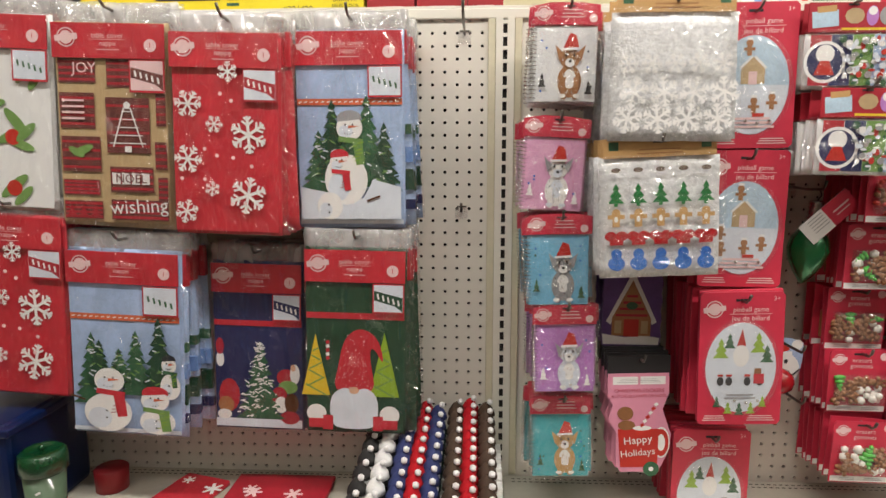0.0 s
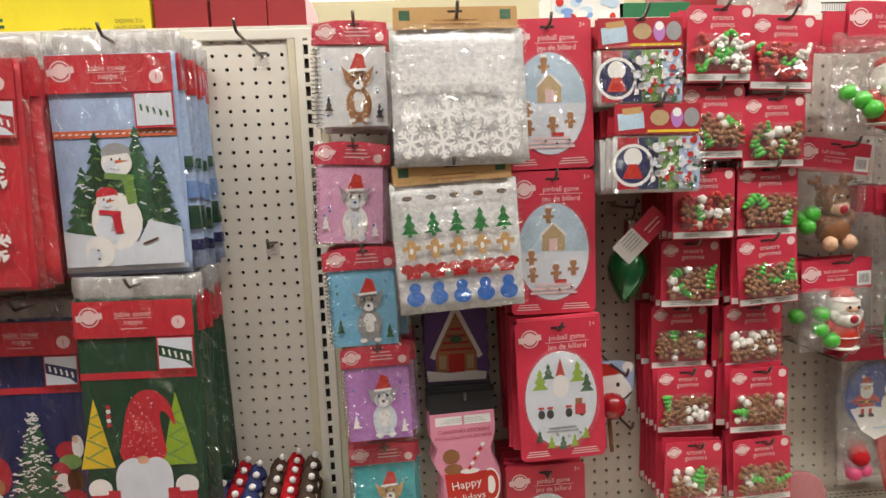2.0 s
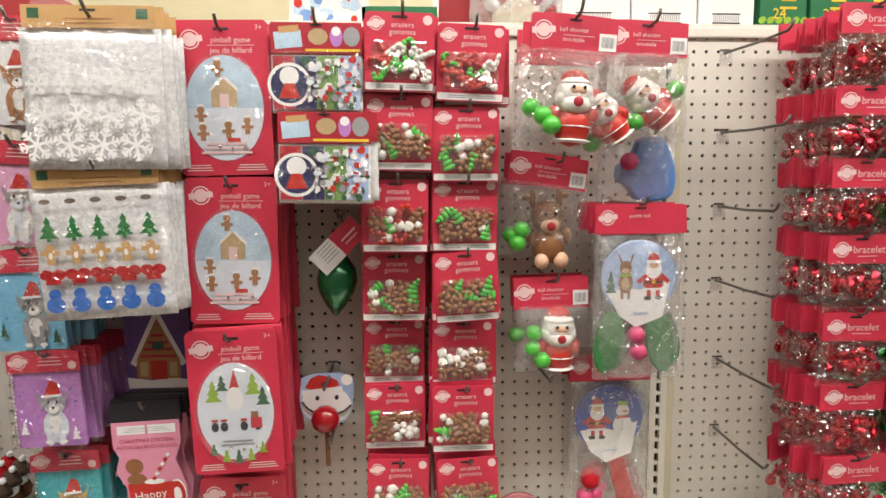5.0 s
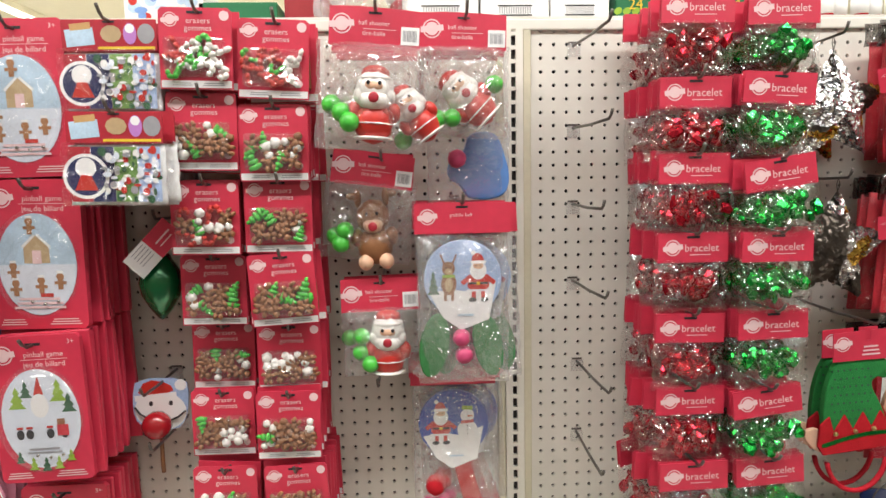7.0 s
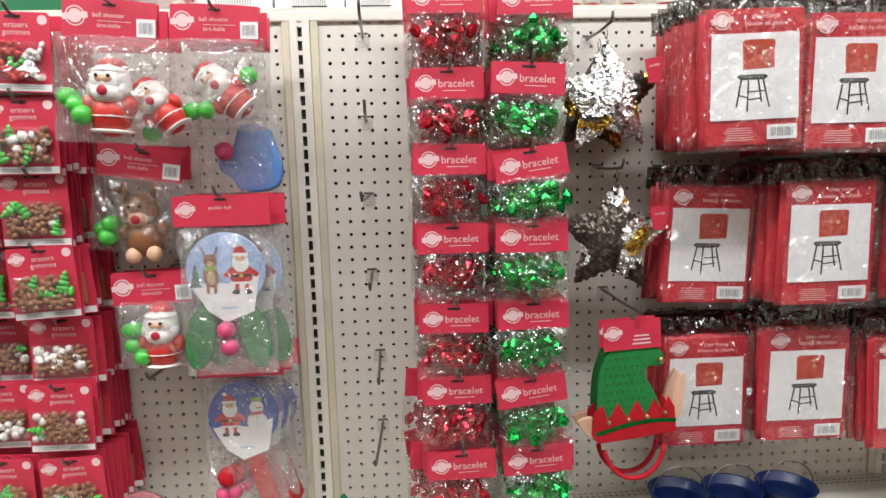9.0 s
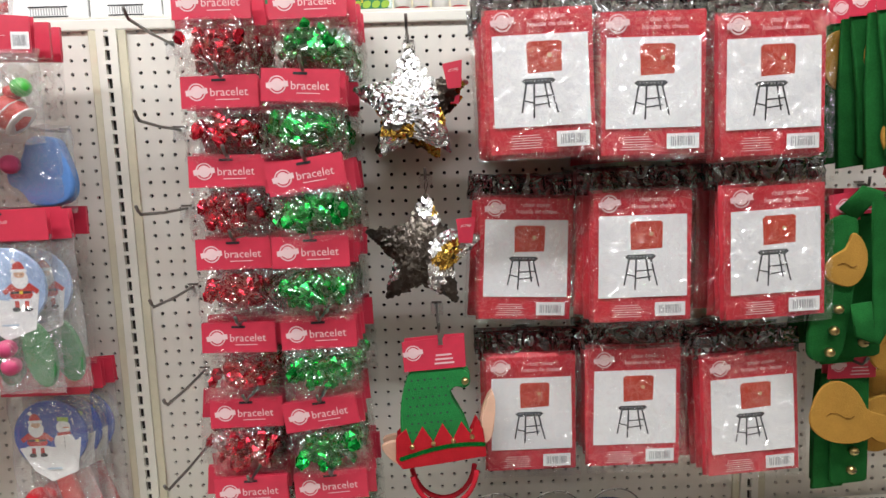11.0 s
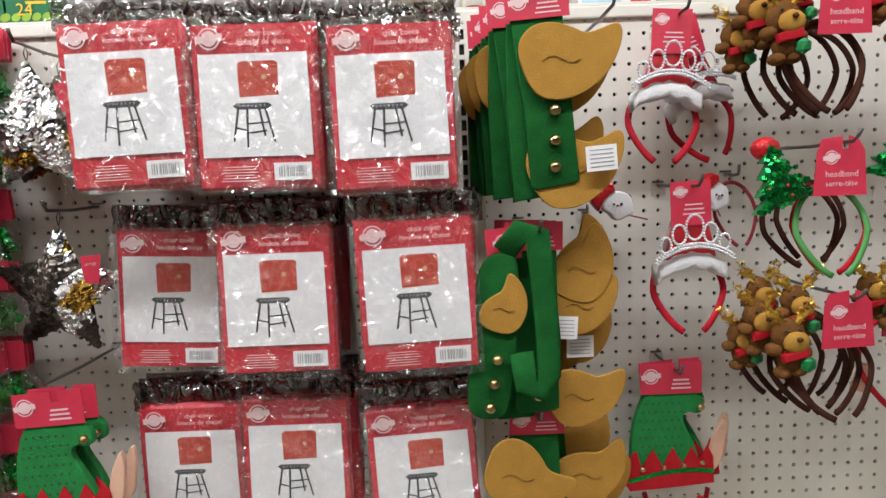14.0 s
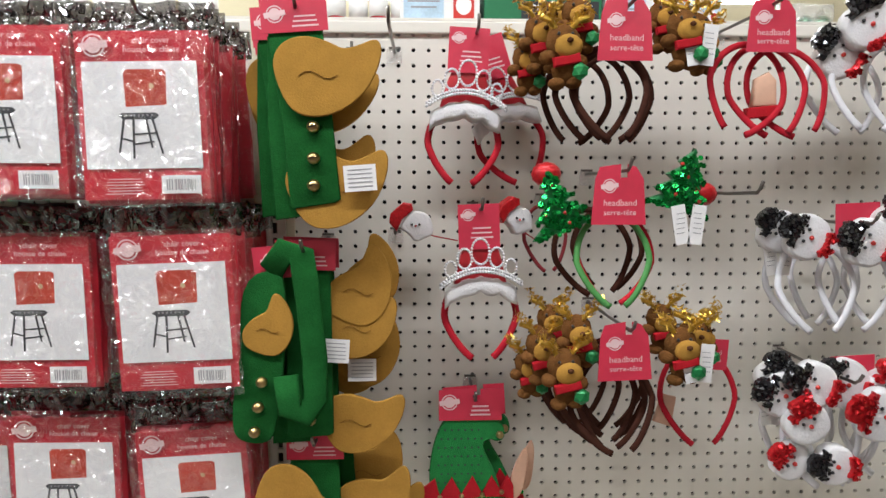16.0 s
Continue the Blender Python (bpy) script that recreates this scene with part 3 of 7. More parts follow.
def shelf(k):
    x0, x1 = UP0 + k * BAY + 0.004, UP0 + (k + 1) * BAY - 0.004
    s = setting("floor_shelf_%d" % (k + 2), box(x0, x1, -0.40, -0.009, SHELF_Z - 0.03, SHELF_Z, 0.003), DECK, "cream steel shelf deck")
    bm = bmesh.new()
    for r in (-0.024, -0.036):
        x = x0 + 0.02
        while x < x1 - 0.02:
            slab(bm, x, x + 0.007, r - 0.0012, r + 0.0012, SHELF_Z - 0.001, SHELF_Z + 0.0003)
            x += 0.0127
    # near-black dashes draw the shade in the deck's slots
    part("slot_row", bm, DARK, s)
    part("price_rail", box(x0, x1, -0.414, -0.4005, SHELF_Z - 0.035, SHELF_Z + 0.004, 0.002), CARTON, s)


for k in range(-1, 3):
    shelf(k)

# ---------------------------------------------------------------- table covers
def cover_front(kind, w, h):
    words = {"white": "white table cover pack printed with holly leaves and red berries", "brown": "tan and brown plaid table cover pack with festive words",
             "red": "red table cover pack printed with white snowflakes", "blue": "blue table cover pack printed with snowmen and fir trees",
             "navy": "navy table cover pack printed with a snowy fir tree", "gnome": "dark green table cover pack printed with a red hat gnome"}
    ground = {"white": WHITEP, "brown": TAN, "red": REDP, "blue": SKY, "navy": NAVY, "gnome": FOREST}[kind]

    def make(m):
        t = thing("table_cover_pack", m, words[kind], "table cover", "table covers on hooks")
        bm = pouch(w, h, 0.010, RND.random() * 9, 0, 0.0015, 10, 14)
        part("folded_cover", bm, ground, t, smooth=True)
        y = -0.0085
        part("printed_sheet", skin(w * 0.97, h * 0.97, -h * 0.012, y, 1, 0.0012), ground, t, smooth=True)
        hh = h * 0.165
        a = Art(t, y - 0.0022)
        X = lambda u: (u - 0.5) * w * 0.97
        Z = lambda v: -h * 0.012 - v * h * 0.97
        if kind in ("blue", "navy", "gnome"):
            top = {"blue": SKY, "navy": NAVY, "gnome": FOREST}[kind]
            a.add(top, rect(0, Z(0.26), w * 0.97, h * 0.2))
            a.add(ORANGE if kind == "blue" else REDP, rect(0, Z(0.355), w * 0.97, h * 0.032))
            if kind == "blue":
                for i in range(18):
                    a.add(WHITE, rect(X(0.03 + i * 0.054), Z(0.355), w * 0.03, h * 0.006, 0.2))
        rnd = random.Random(kind)
        if kind == "blue":
            upper = h < 0.357
            a.add(SNOW, rect(0, Z(0.985), w * 0.97, h * 0.022))
            woods = ((0.08, 0.84, .38, .34), (0.33, 0.74, .36, .40), (0.66, 0.80, .44, .48), (0.92, 0.82, .34, .36), (0.50, 0.70, .30, .28)) if upper else ((0.03, 0.84, .36, .40), (0.26, 0.74, .30, .26), (0.60, 0.78, .34, .36), (0.84, 0.76, .36, .42), (0.45, 0.70, .24, .18))
            for k, (u, v, tw, th) in enumerate(woods):
                x0 = max(min(X(u), X(1) - w * tw * .5), X(0) + w * tw * .5)
                a.add((PINE, FOREST)[k % 2], fir(x0, Z(v), w * tw, h * th, 8))
                for q in range(26):
                    f = rnd.random()
                    a.add((HOLLY, PINE, FOREST, SNOW)[q % 4], rect(x0 + rnd.uniform(-.42, .42) * w * tw * (1 - f), Z(v) + f * h * th * .9, w * 0.05, h * 0.007, rnd.uniform(-.7, .7)))
            if upper:
                a.add(SNOW, [(X(.02), Z(.97)), (X(.98), Z(.97)), (X(.98), Z(.80)), (X(.72), Z(.76)), (X(.62), Z(.86)), (X(.40), Z(.84)), (X(.02), Z(.80))])
            men = ((.46, .76, .20, .13, .50, .49, .12, .065, HOLLY, GREY), (.30, .90, .12, .07, .40, .67, .09, .05, REDP, REDP)) if upper else ((.92, .72, .09, .07, .91, .60, .065, .042, PINE, BLACK), (.34, .88, .215, .105, .36, .70, .135, .068, REDP, SNOW), (.80, .92, .16, .070, .78, .80, .125, .058, HOLLY, REDP))
            for bu, bv, bw, bh, hu, hv, hw, hhh, scarf, cap in men:
                a.add(WHITE, ell(X(bu), Z(bv), w * bw, h * bh)).add(SNOW, ell(X(bu) - w * bw * .35, Z(bv + bh * .3), w * bw * .5, h * bh * .55))
                if cap is not SNOW:
                    a.add(cap, ell(X(hu), Z(hv - hhh * .75), w * hw * .95, h * hhh * .62))
                a.add(WHITE, ell(X(hu), Z(hv), w * hw, h * hhh)).add(SNOW, ell(X(hu) - w * hw * .3, Z(hv + hhh * .3), w * hw * .55, h * hhh * .5))
                if cap is not SNOW:
                    a.add(cap, rect(X(hu), Z(hv - hhh * .80), w * hw * 1.7, h * hhh * .42, 0.1))
                a.add(scarf, rect(X(hu) + w * .01, Z(hv + hhh * 1.0), w * hw * 1.9, h * hhh * .42, -0.12))
                a.add(scarf, [(X(hu) + w * hw * .2, Z(hv + hhh * .9)), (X(hu) + w * hw * .95, Z(hv + hhh * .9)), (X(hu) + w * hw * 1.15, Z(hv + hhh * 2.9)), (X(hu) + w * hw * .5, Z(hv + hhh * 3.0))])
                for q in range(6):
                    a.add(CRIM if scarf is REDP else LIME, rect(X(hu) + w * hw * rnd.uniform(.3, .9), Z(hv + hhh * (1.2 + .28 * q)), w * hw * .5, h * .004, 0.2))
                for e in (-.3, .25):
                    a.add(BLACK, ell(X(hu) + e * w * hw, Z(hv - hhh * .25), w * 0.008, h * 0.006, 8))
                a.add(ORANGE, [(X(hu) - w * hw * .1, Z(hv + .004)), (X(hu) - w * hw * .05, Z(hv - .012)), (X(hu) + w * hw * .75, Z(hv - .008))])
                for q in range(4):
                    a.add(BLACK, ell(X(hu) - w * hw * (.35 - .2 * q), Z(hv + hhh * (.42 + .08 * (q % 3 > 0))), w * .006, h * .003, 6))
                for q in range(2):
                    a.add(BLACK, ell(X(bu) - w * .01, Z(bv - bh * .1 + .04 * q), w * .009, h * .005, 8))
            a.add(FELTB, rect(X(.07 if not upper else .72), Z(.80 if not upper else .86), w * .13, h * .010, -0.3 if not upper else .35))
        elif kind == "red":
            for u, v, r in ((0.72, 0.50, .17), (0.15, 0.35, .125), (0.40, 0.45, .08), (0.145, 0.63, .13), (0.72, 0.81, .17), (0.38, 0.78, .07), (0.13, 0.90, .11), (0.55, 0.19, .09)):
                a.flake(WHITE, X(u), Z(v), w * r, rnd.uniform(0, 1))
            for q in range(14):
                a.add(PALE, ell(X(rnd.uniform(.05, .95)), Z(rnd.uniform(.2, .97)), w * 0.018, w * 0.018, 10))
        elif kind == "brown":
            for u0, u1, v0, v1 in ((.02, .36, .17, .29), (.46, .72, .17, .31), (.02, .34, .34, .52), (.44, .84, .36, .64), (.90, .99, .34, .50), (.02, .38, .56, .74), (.88, .99, .58, .72), (.02, .36, .78, .86), (.46, .86, .71, .84), (.90, .99, .76, .88), (.02, .38, .89, .985), (.46, .99, .88, .985)):
                a.add(PLAID, rect((X(u0) + X(u1)) / 2, (Z(v0) + Z(v1)) / 2, X(u1) - X(u0), Z(v0) - Z(v1)))
                for q in range(4):
                    a.add(CRIM, rect((X(u0) + X(u1)) / 2, Z(v0 + (v1 - v0) * (0.15 + 0.24 * q)), (X(u1) - X(u0)) * 0.96, h * 0.012))
            for q in range(5):
                a.add(WHITE, rect(X(.64), Z(.43 + q * .04), w * (.10 + .055 * q), h * 0.005))
            for e in (-1, 1):
                a.add(WHITE, rect(X(.64) + e * w * .08, Z(.51), w * 0.012, h * 0.20, e * 0.30))
            a.add(WHITE, ell(X(.64), Z(.40), w * .035, w * .035, 5, 0.3))
            a.add(WHITE, rect(X(.64), Z(.62), w * .06, h * .03))
            a.add(HOLLY, ell(X(.22), Z(.63), w * .10, h * .02, 12, 0, 0.4)).add(HOLLY, ell(X(.16), Z(.64), w * .08, h * .018, 12, 0, -0.5))
            for q in range(4):
                a.add(PALE, rect(X(.15), Z(.38 + q * .03), w * .2, h * .010))
                a.add(WHITE, [(X(.48 + .09 * q), Z(.74)), (X(.48 + .09 * q), Z(.80)), (X(.555 + .09 * q), Z(.80)), (X(.555 + .09 * q), Z(.745))])
            for q in range(3):
                a.add(CRIM, fir(X(.09 + .11 * q), Z(.97), w * .1, h * .06, 3))
            write("wishing", X(.72), Z(.915), 0.036, WHITE, t, y - 0.006, -4)
            write("NOEL", X(.655), Z(.772), 0.022, PLAID, t, y - 0.006)
            write("JOY", X(.27), Z(.22), 0.026, PALE, t, y - 0.006)
        elif kind == "navy":
            a.add(SNOW, rect(0, Z(0.97), w * 0.97, h * 0.05))
            for ink, u, v, rx, rz in ((CRIM, .16, .80, .13, .10), (WHITE, .06, .58, .05, .045), (CRIM, .06, .50, .05, .05), (GINGER, .12, .86, .10, .05), (WHITE, .10, .92, .09, .03), (CRIM, .82, .68, .12, .05), (WHITE, .92, .66, .06, .06),
                                      (HOLLY, .84, .74, .12, .04), (CRIM, .74, .80, .10, .06), (WHITE, .76, .85, .08, .05), (FELTB, .88, .84, .09, .06), (CRIM, .86, .93, .12, .04), (SKIN, .90, .62, .03, .02)):
                a.add(ink, ell(X(u), Z(v), w * rx * .9, h * rz, 14))
            a.add(PINE, fir(X(.52), Z(.94), w * .56, h * .48, 7))
            for q in range(110):
                f = rnd.random()
                a.add(WHITE, rect(X(.52) + rnd.uniform(-1, 1) * w * .26 * (1 - f * .92), Z(.93 - f * .46), w * rnd.uniform(.02, .07), h * .007, rnd.uniform(-.7, .7)))
        elif kind == "gnome":
            for u, ink, s in ((.09, YELLOW, .34), (.80, LIME, .36)):
                a.add(ink, [(X(u) - w * s * .42, Z(.80)), (X(u) + w * s * .42, Z(.80)), (X(u), Z(.80 - s))])
                for q in range(6):
                    a.add(HOLLY, rect(X(u), Z(.77 - q * .045), w * s * (.7 - .1 * q), h * .008, 0.5 if q % 2 else -0.5))
            a.add(REDP, soften([(X(.26), Z(.79)), (X(.72), Z(.79)), (X(.66), Z(.62)), (X(.65), Z(.535)), (X(.70), Z(.53)), (X(.80), Z(.63)), (X(.76), Z(.50)), (X(.64), Z(.43)), (X(.50), Z(.425)), (X(.38), Z(.49)), (X(.33), Z(.62))]))
            for q in range(60):
                f = rnd.random()
                a.add(PALE, ell(X(.49 + rnd.uniform(-.18, .18) * (1 - .45 * f)), Z(.77 - .32 * f), w * .006, w * .006, 6))
            a.add(SNOW, soften([(X(.24), Z(.80)), (X(.38), Z(.745)), (X(.50), Z(.77)), (X(.62), Z(.745)), (X(.74), Z(.80)), (X(.74), Z(.94)), (X(.66), Z(.985)), (X(.32), Z(.985)), (X(.24), Z(.94))])).add(SKIN, ell(X(.49), Z(.765), w * .05, h * .020))
            for u in (.10, .86):
                a.add(WHITE, ell(X(u), Z(.90), w * .10, h * .05)).add(REDP, rect(X(u), Z(.955), w * .16, h * .05))
            for q in range(5):
                a.add(WHITE if q % 2 else REDP, rect(X(.22), Z(.50 + q * .022), w * .035, h * .018, 0.3))
            a.add(REDP, rect(X(.22), Z(.95), w * .1, h * .08)).add(REDP, rect(X(.74), Z(.95), w * .1, h * .08))
        else:
            for q in range(9):
                u, v = rnd.uniform(.1, .9), rnd.uniform(.25, .92)
                a.add(HOLLY, ell(X(u), Z(v), w * .16, h * .028, 12, 0, rnd.uniform(-1, 1))).add(HOLLY, ell(X(u) + w * .08, Z(v + .05), w * .12, h * .024, 12, 0, rnd.uniform(-1, 1)))
                if q % 2:
                    a.add(TOYR, ell(X(u), Z(v + .01), w * .07, w * .07, 14))
        a.done()
        hd = part("header_card", plate(rect(0, -h * 0.012 - hh / 2, w * 0.985, hh), y - 0.0075, y - 0.006), REDP, t, "red header card")
        yh = y - 0.0082
        badge(-w * 0.36, -h * 0.012 - hh * 0.42, 0.0165, hd, yh)
        write("table cover", 0, -h * 0.012 - hh * 0.36, 0.0128, PALE, hd, yh)
        write("nappe", 0, -h * 0.012 - hh * 0.58, 0.0125, PALE, hd, yh)
        b = Art(hd, yh)
        b.bars(PALE, 0, -h * 0.012 - hh * 0.76, w * 0.26, 1, .004, .0011)
        b.add(PALE, rect(0, -h * 0.012 - hh * 0.47, w * 0.32, 0.0007)).add(PALE, ell(w * 0.37, -h * 0.012 - hh * 0.62, 0.011, 0.011, 16))
        b.done("printed_mark")
        write("1", w * 0.37, -h * 0.012 - hh * 0.62, 0.012, REDP, hd, yh - 0.0006)
        ins = part("photo_inset", plate(rect(w * 0.33, -h * 0.012 - hh - h * 0.083, w * 0.31, h * 0.155), y - 0.0072, y - 0.006), REDP, t, "small product photo with a red border")
        b = Art(ins, y - 0.0076)
        b.add(SNOW if kind != "brown" else PALE, rect(w * 0.33, -h * 0.012 - hh - h * 0.08, w * 0.285, h * 0.14))
        ground_in = {"red": CRIM, "brown": PLAID, "navy": NAVY, "gnome": FOREST}.get(kind, SNOW)
        b.add(ground_in, [(w * .19, -h * .012 - hh - h * .04), (w * .47, -h * .012 - hh - h * .075), (w * .47, -h * .012 - hh - h * .15), (w * .40, -h * .012 - hh - h * .12), (w * .19, -h * .012 - hh - h * .09)])
        for q in range(5):
            b.add(PINE if kind in ("blue", "white") else WHITE, rect(w * (.23 + .05 * q), -h * .012 - hh - h * (.07 + .008 * q), w * .018, h * .03, 0.2))
        b.done("photo")
        part("film_sleeve", skin(w * 1.03, h * 1.0, 0.002, y - 0.0105, RND.random() * 9, 0.0032, 14, 18), COVERF, t, "clear crinkled film", True)
        part("film_flap", pouch(w * 1.03, 0.042, 0.004, RND.random() * 9, 0.034, 0.003, 14, 5), FILMW, t, "hazy clear film flap", True)
        return t
    return make


def cover_back(kind, w, h):
    ground = {"white": WHITEP, "brown": TAN, "red": REDP, "blue": SKY, "navy": NAVY, "gnome": FOREST}[kind]

    def make(m):
        t = thing("table_cover_pack", m, "folded table cover in clear film behind another on its hook", "table cover", "table covers on hooks")
        part("folded_cover", pouch(w, h, 0.009, RND.random() * 9, 0, 0.0015, 8, 10), ground, t, smooth=True)
        part("header_card", plate(rect(0, -h * 0.09, w * 1.0, h * 0.165), -0.0085, 0.006), REDP, t, "red header card")
        for k in range(4 if kind == "blue" else 0):
            part("printed_band", plate(rect(0, -h * (0.50 + 0.13 * k), w * (1.0 + .006 * (k % 2)), h * (0.05 + .03 * (k % 3))), -0.0075, 0.004), (PINE, BLUE, FOREST, NAVY)[k], t)
        part("film_flap", pouch(w * 1.05, 0.04, 0.004, RND.random() * 9, 0.034, 0.003, 10, 4), FILMW, t, "hazy clear film flap", True)
        part("film_sleeve", skin(w * 1.07, h, 0.0, -0.011, RND.random() * 9, 0.003, 8, 10), FILM, t, "clear crinkled film", True)
        return t
    return make


for kind, x, y, z, w, h, roll, n in (("white", -0.976, -0.20, 1.627, 0.205, 0.345, 3.0, 6), ("brown", -0.768, -0.20, 1.608, 0.204, 0.356, 1.7, 7),
                                     ("red", -0.559, -0.217, 1.586, 0.190, 0.347, 1.8, 12), ("blue", -0.359, -0.158, 1.599, 0.197, 0.353, -0.1, 9),
                                     ("red", -0.982, -0.20, 1.273, 0.203, 0.345, 3.0, 8), ("blue", -0.777, -0.195, 1.208, 0.215, 0.360, 2.4, 5),
                                     ("navy", -0.554, -0.124, 1.176, 0.180, 0.345, 1.5, 4), ("gnome", -0.352, -0.168, 1.210, 0.190, 0.362, 1.2, 8)):
    stack(cover_front(kind, w, h), cover_back(kind, w, h), x, y, z, roll, int(n * 1.5), 0.0118, 0, 1.8, 0.004)
    hook(x + 0.004, z + 0.012, -y + 0.045)

# ---------------------------------------------------------------- notebooks
def book(cover, seed, hat=TOYR, fur=GINGER):
    names = {"book_white": "white", "book_pink": "pink", "book_blue": "light blue", "book_lilac": "purple", "book_teal": "teal"}

    def make(m, full=True):
        w, h = 0.108, 0.127
        t = thing("notebook_pack", m, "%s spiral notebook with a red header card in clear film" % names[cover.name], "notebook", "spiral notebooks on hooks")
        part("cover", box(-w / 2, w / 2, -0.004, 0.004, -h - 0.038, -0.038, 0.001), cover, t)
        wires = bmesh.new()
        for i in range(18):
            z = -0.043 - i * 0.0068
            tube([(-w / 2 + 0.005, -0.0045, z), (-w / 2 - 0.002, -0.0065, z + 0.001), (-w / 2 - 0.0055, 0, z + 0.002), (-w / 2 - 0.002, 0.0065, z + 0.001)], 0.0007, 5, wires)
        part("wire_spiral", wires, SILVER, t, "silver wire spiral", True)
        hd = part("header_card", plate([(-w / 2 - 0.004, -0.036), (w / 2 + 0.004, -0.036), (w / 2 + 0.003, -0.004), (w * 0.22, 0.0), (-w * 0.25, 0.0), (-w / 2 - 0.003, -0.006)], -0.0075, -0.006), RED, t, "red header card")
        if full:
            badge(-w * 0.36, -0.018, 0.0125, hd, -0.008)
            b = Art(hd, -0.008)
            b.bars(PALE, w * 0.1, -0.012, w * 0.36, 3, 0.006, 0.0016).add(PALE, ell(w * 0.42, -0.026, 0.007, 0.007, 14))
            b.add(BLACK, rect(w * 0.05, -0.006, 0.018, 0.003))
            b.done("printed_mark")
            r = random.Random(seed)
            a = Art(t, -0.0048)
            cx = w * .08
            a.add(fur, ell(cx, -0.130, w * .19, h * .22, 20)).add(fur, ell(cx, -0.092, w * .16, h * .135, 20))
            a.add(WHITE if fur is not WHITE else SNOW, ell(cx, -0.126, w * .10, h * .13, 16)).add(WHITE if fur is not WHITE else SNOW, ell(cx, -0.099, w * .075, h * .06, 14))
            for q in range(70):
                g, d = r.uniform(0, 6.28), r.random() ** .5
                low_ = r.random() < .6
                px, pz = cx + w * (.18 if low_ else .15) * d * math.cos(g), (-0.131 if low_ else -0.092) + h * (.21 if low_ else .125) * d * math.sin(g)
                a.add((WHITE, GREY, GINGER, TAN, fur, BLACK)[(q * 7 + seed) % 6 if q % 3 else (0 if fur is not WHITE else 1)], rect(px, pz, w * .035, h * .007, r.uniform(.9, 2.2)))
            for e in (-1, 1):
                a.add(fur, ell(cx + e * w * .09, -0.155, w * .055, h * .05, 12)).add(BLACK, ell(cx + e * w * .06, -0.086, w * .017, h * .016, 10))
            a.add(WHITE if fur is not WHITE else SNOW, ell(cx, -0.101, w * .07, h * .045, 14))
            a.add(BLACK, ell(cx, -0.097, w * .026, h * .018, 10))
            for e in (-1, 1):
                a.add(fur if seed % 2 else GREY, [(cx + e * w * .10, -0.084), (cx + e * w * .24, -0.070), (cx + e * w * .17, -0.098)])
                a.add(BLACK, ell(cx + e * w * .065, -0.088, w * .016, h * .013, 8))
                a.add(WHITE if fur is not WHITE else SNOW, ell(cx + e * w * .11, -0.155, w * .055, h * .03, 10))
                a.add(fur, rect(cx + e * w * .10, -0.138, w * .07, h * .22))
            a.add(hat, [(cx - w * .12, -0.076), (cx + w * .13, -0.074), (cx + w * .09, -0.054), (cx - w * .01, -0.050)])
            a.add(WHITE, rect(cx, -0.0765, w * .28, h * .032, 0.05))
            ink = BLACK if cover is BOOKW else (PINE if seed % 2 else WHITE)
            for q in range(2):
                a.add(ink, fir(w * (-.36 + .74 * q), -0.140 - .012 * q, w * .13, h * .2, 3))
            for q in range(7):
                a.add(ink if q % 2 else BLUEG, ell(w * r.choice((-.38, -.3, .36, .42)), r.uniform(-0.15, -0.055), 0.0022, 0.0022, 6))
            a.done("printed_motif")
        part("film_sleeve", skin(w + 0.012, h + 0.04, -0.002, -0.0125, seed, 0.0028), FILM, t, "clear crinkled film", True)
        return t
    return (lambda m: make(m)), (lambda m: make(m, False))


for cover, x, y, z, roll, seed, n, fur in ((BOOKW, 0.022, -0.180, 1.634, 0.7, 1, 9, GINGER), (PINK, 0.010, -0.176, 1.445, 3.0, 2, 8, WHITE), (AQUA, 0.016, -0.184, 1.274, -1.0, 3, 9, GREY),
                                      (LILAC, 0.031, -0.180, 1.108, -1.5, 4, 9, SNOW), (TEAL, 0.033, -0.146, 0.922, -1.5, 5, 7, KRAFT)):
    f, b = book(cover, seed, fur=fur)
    stack(f, b, x, y, z, roll, n, 0.0165, 0, 2.0)
    hook(x + 0.006, z - 0.016, -y + 0.03)

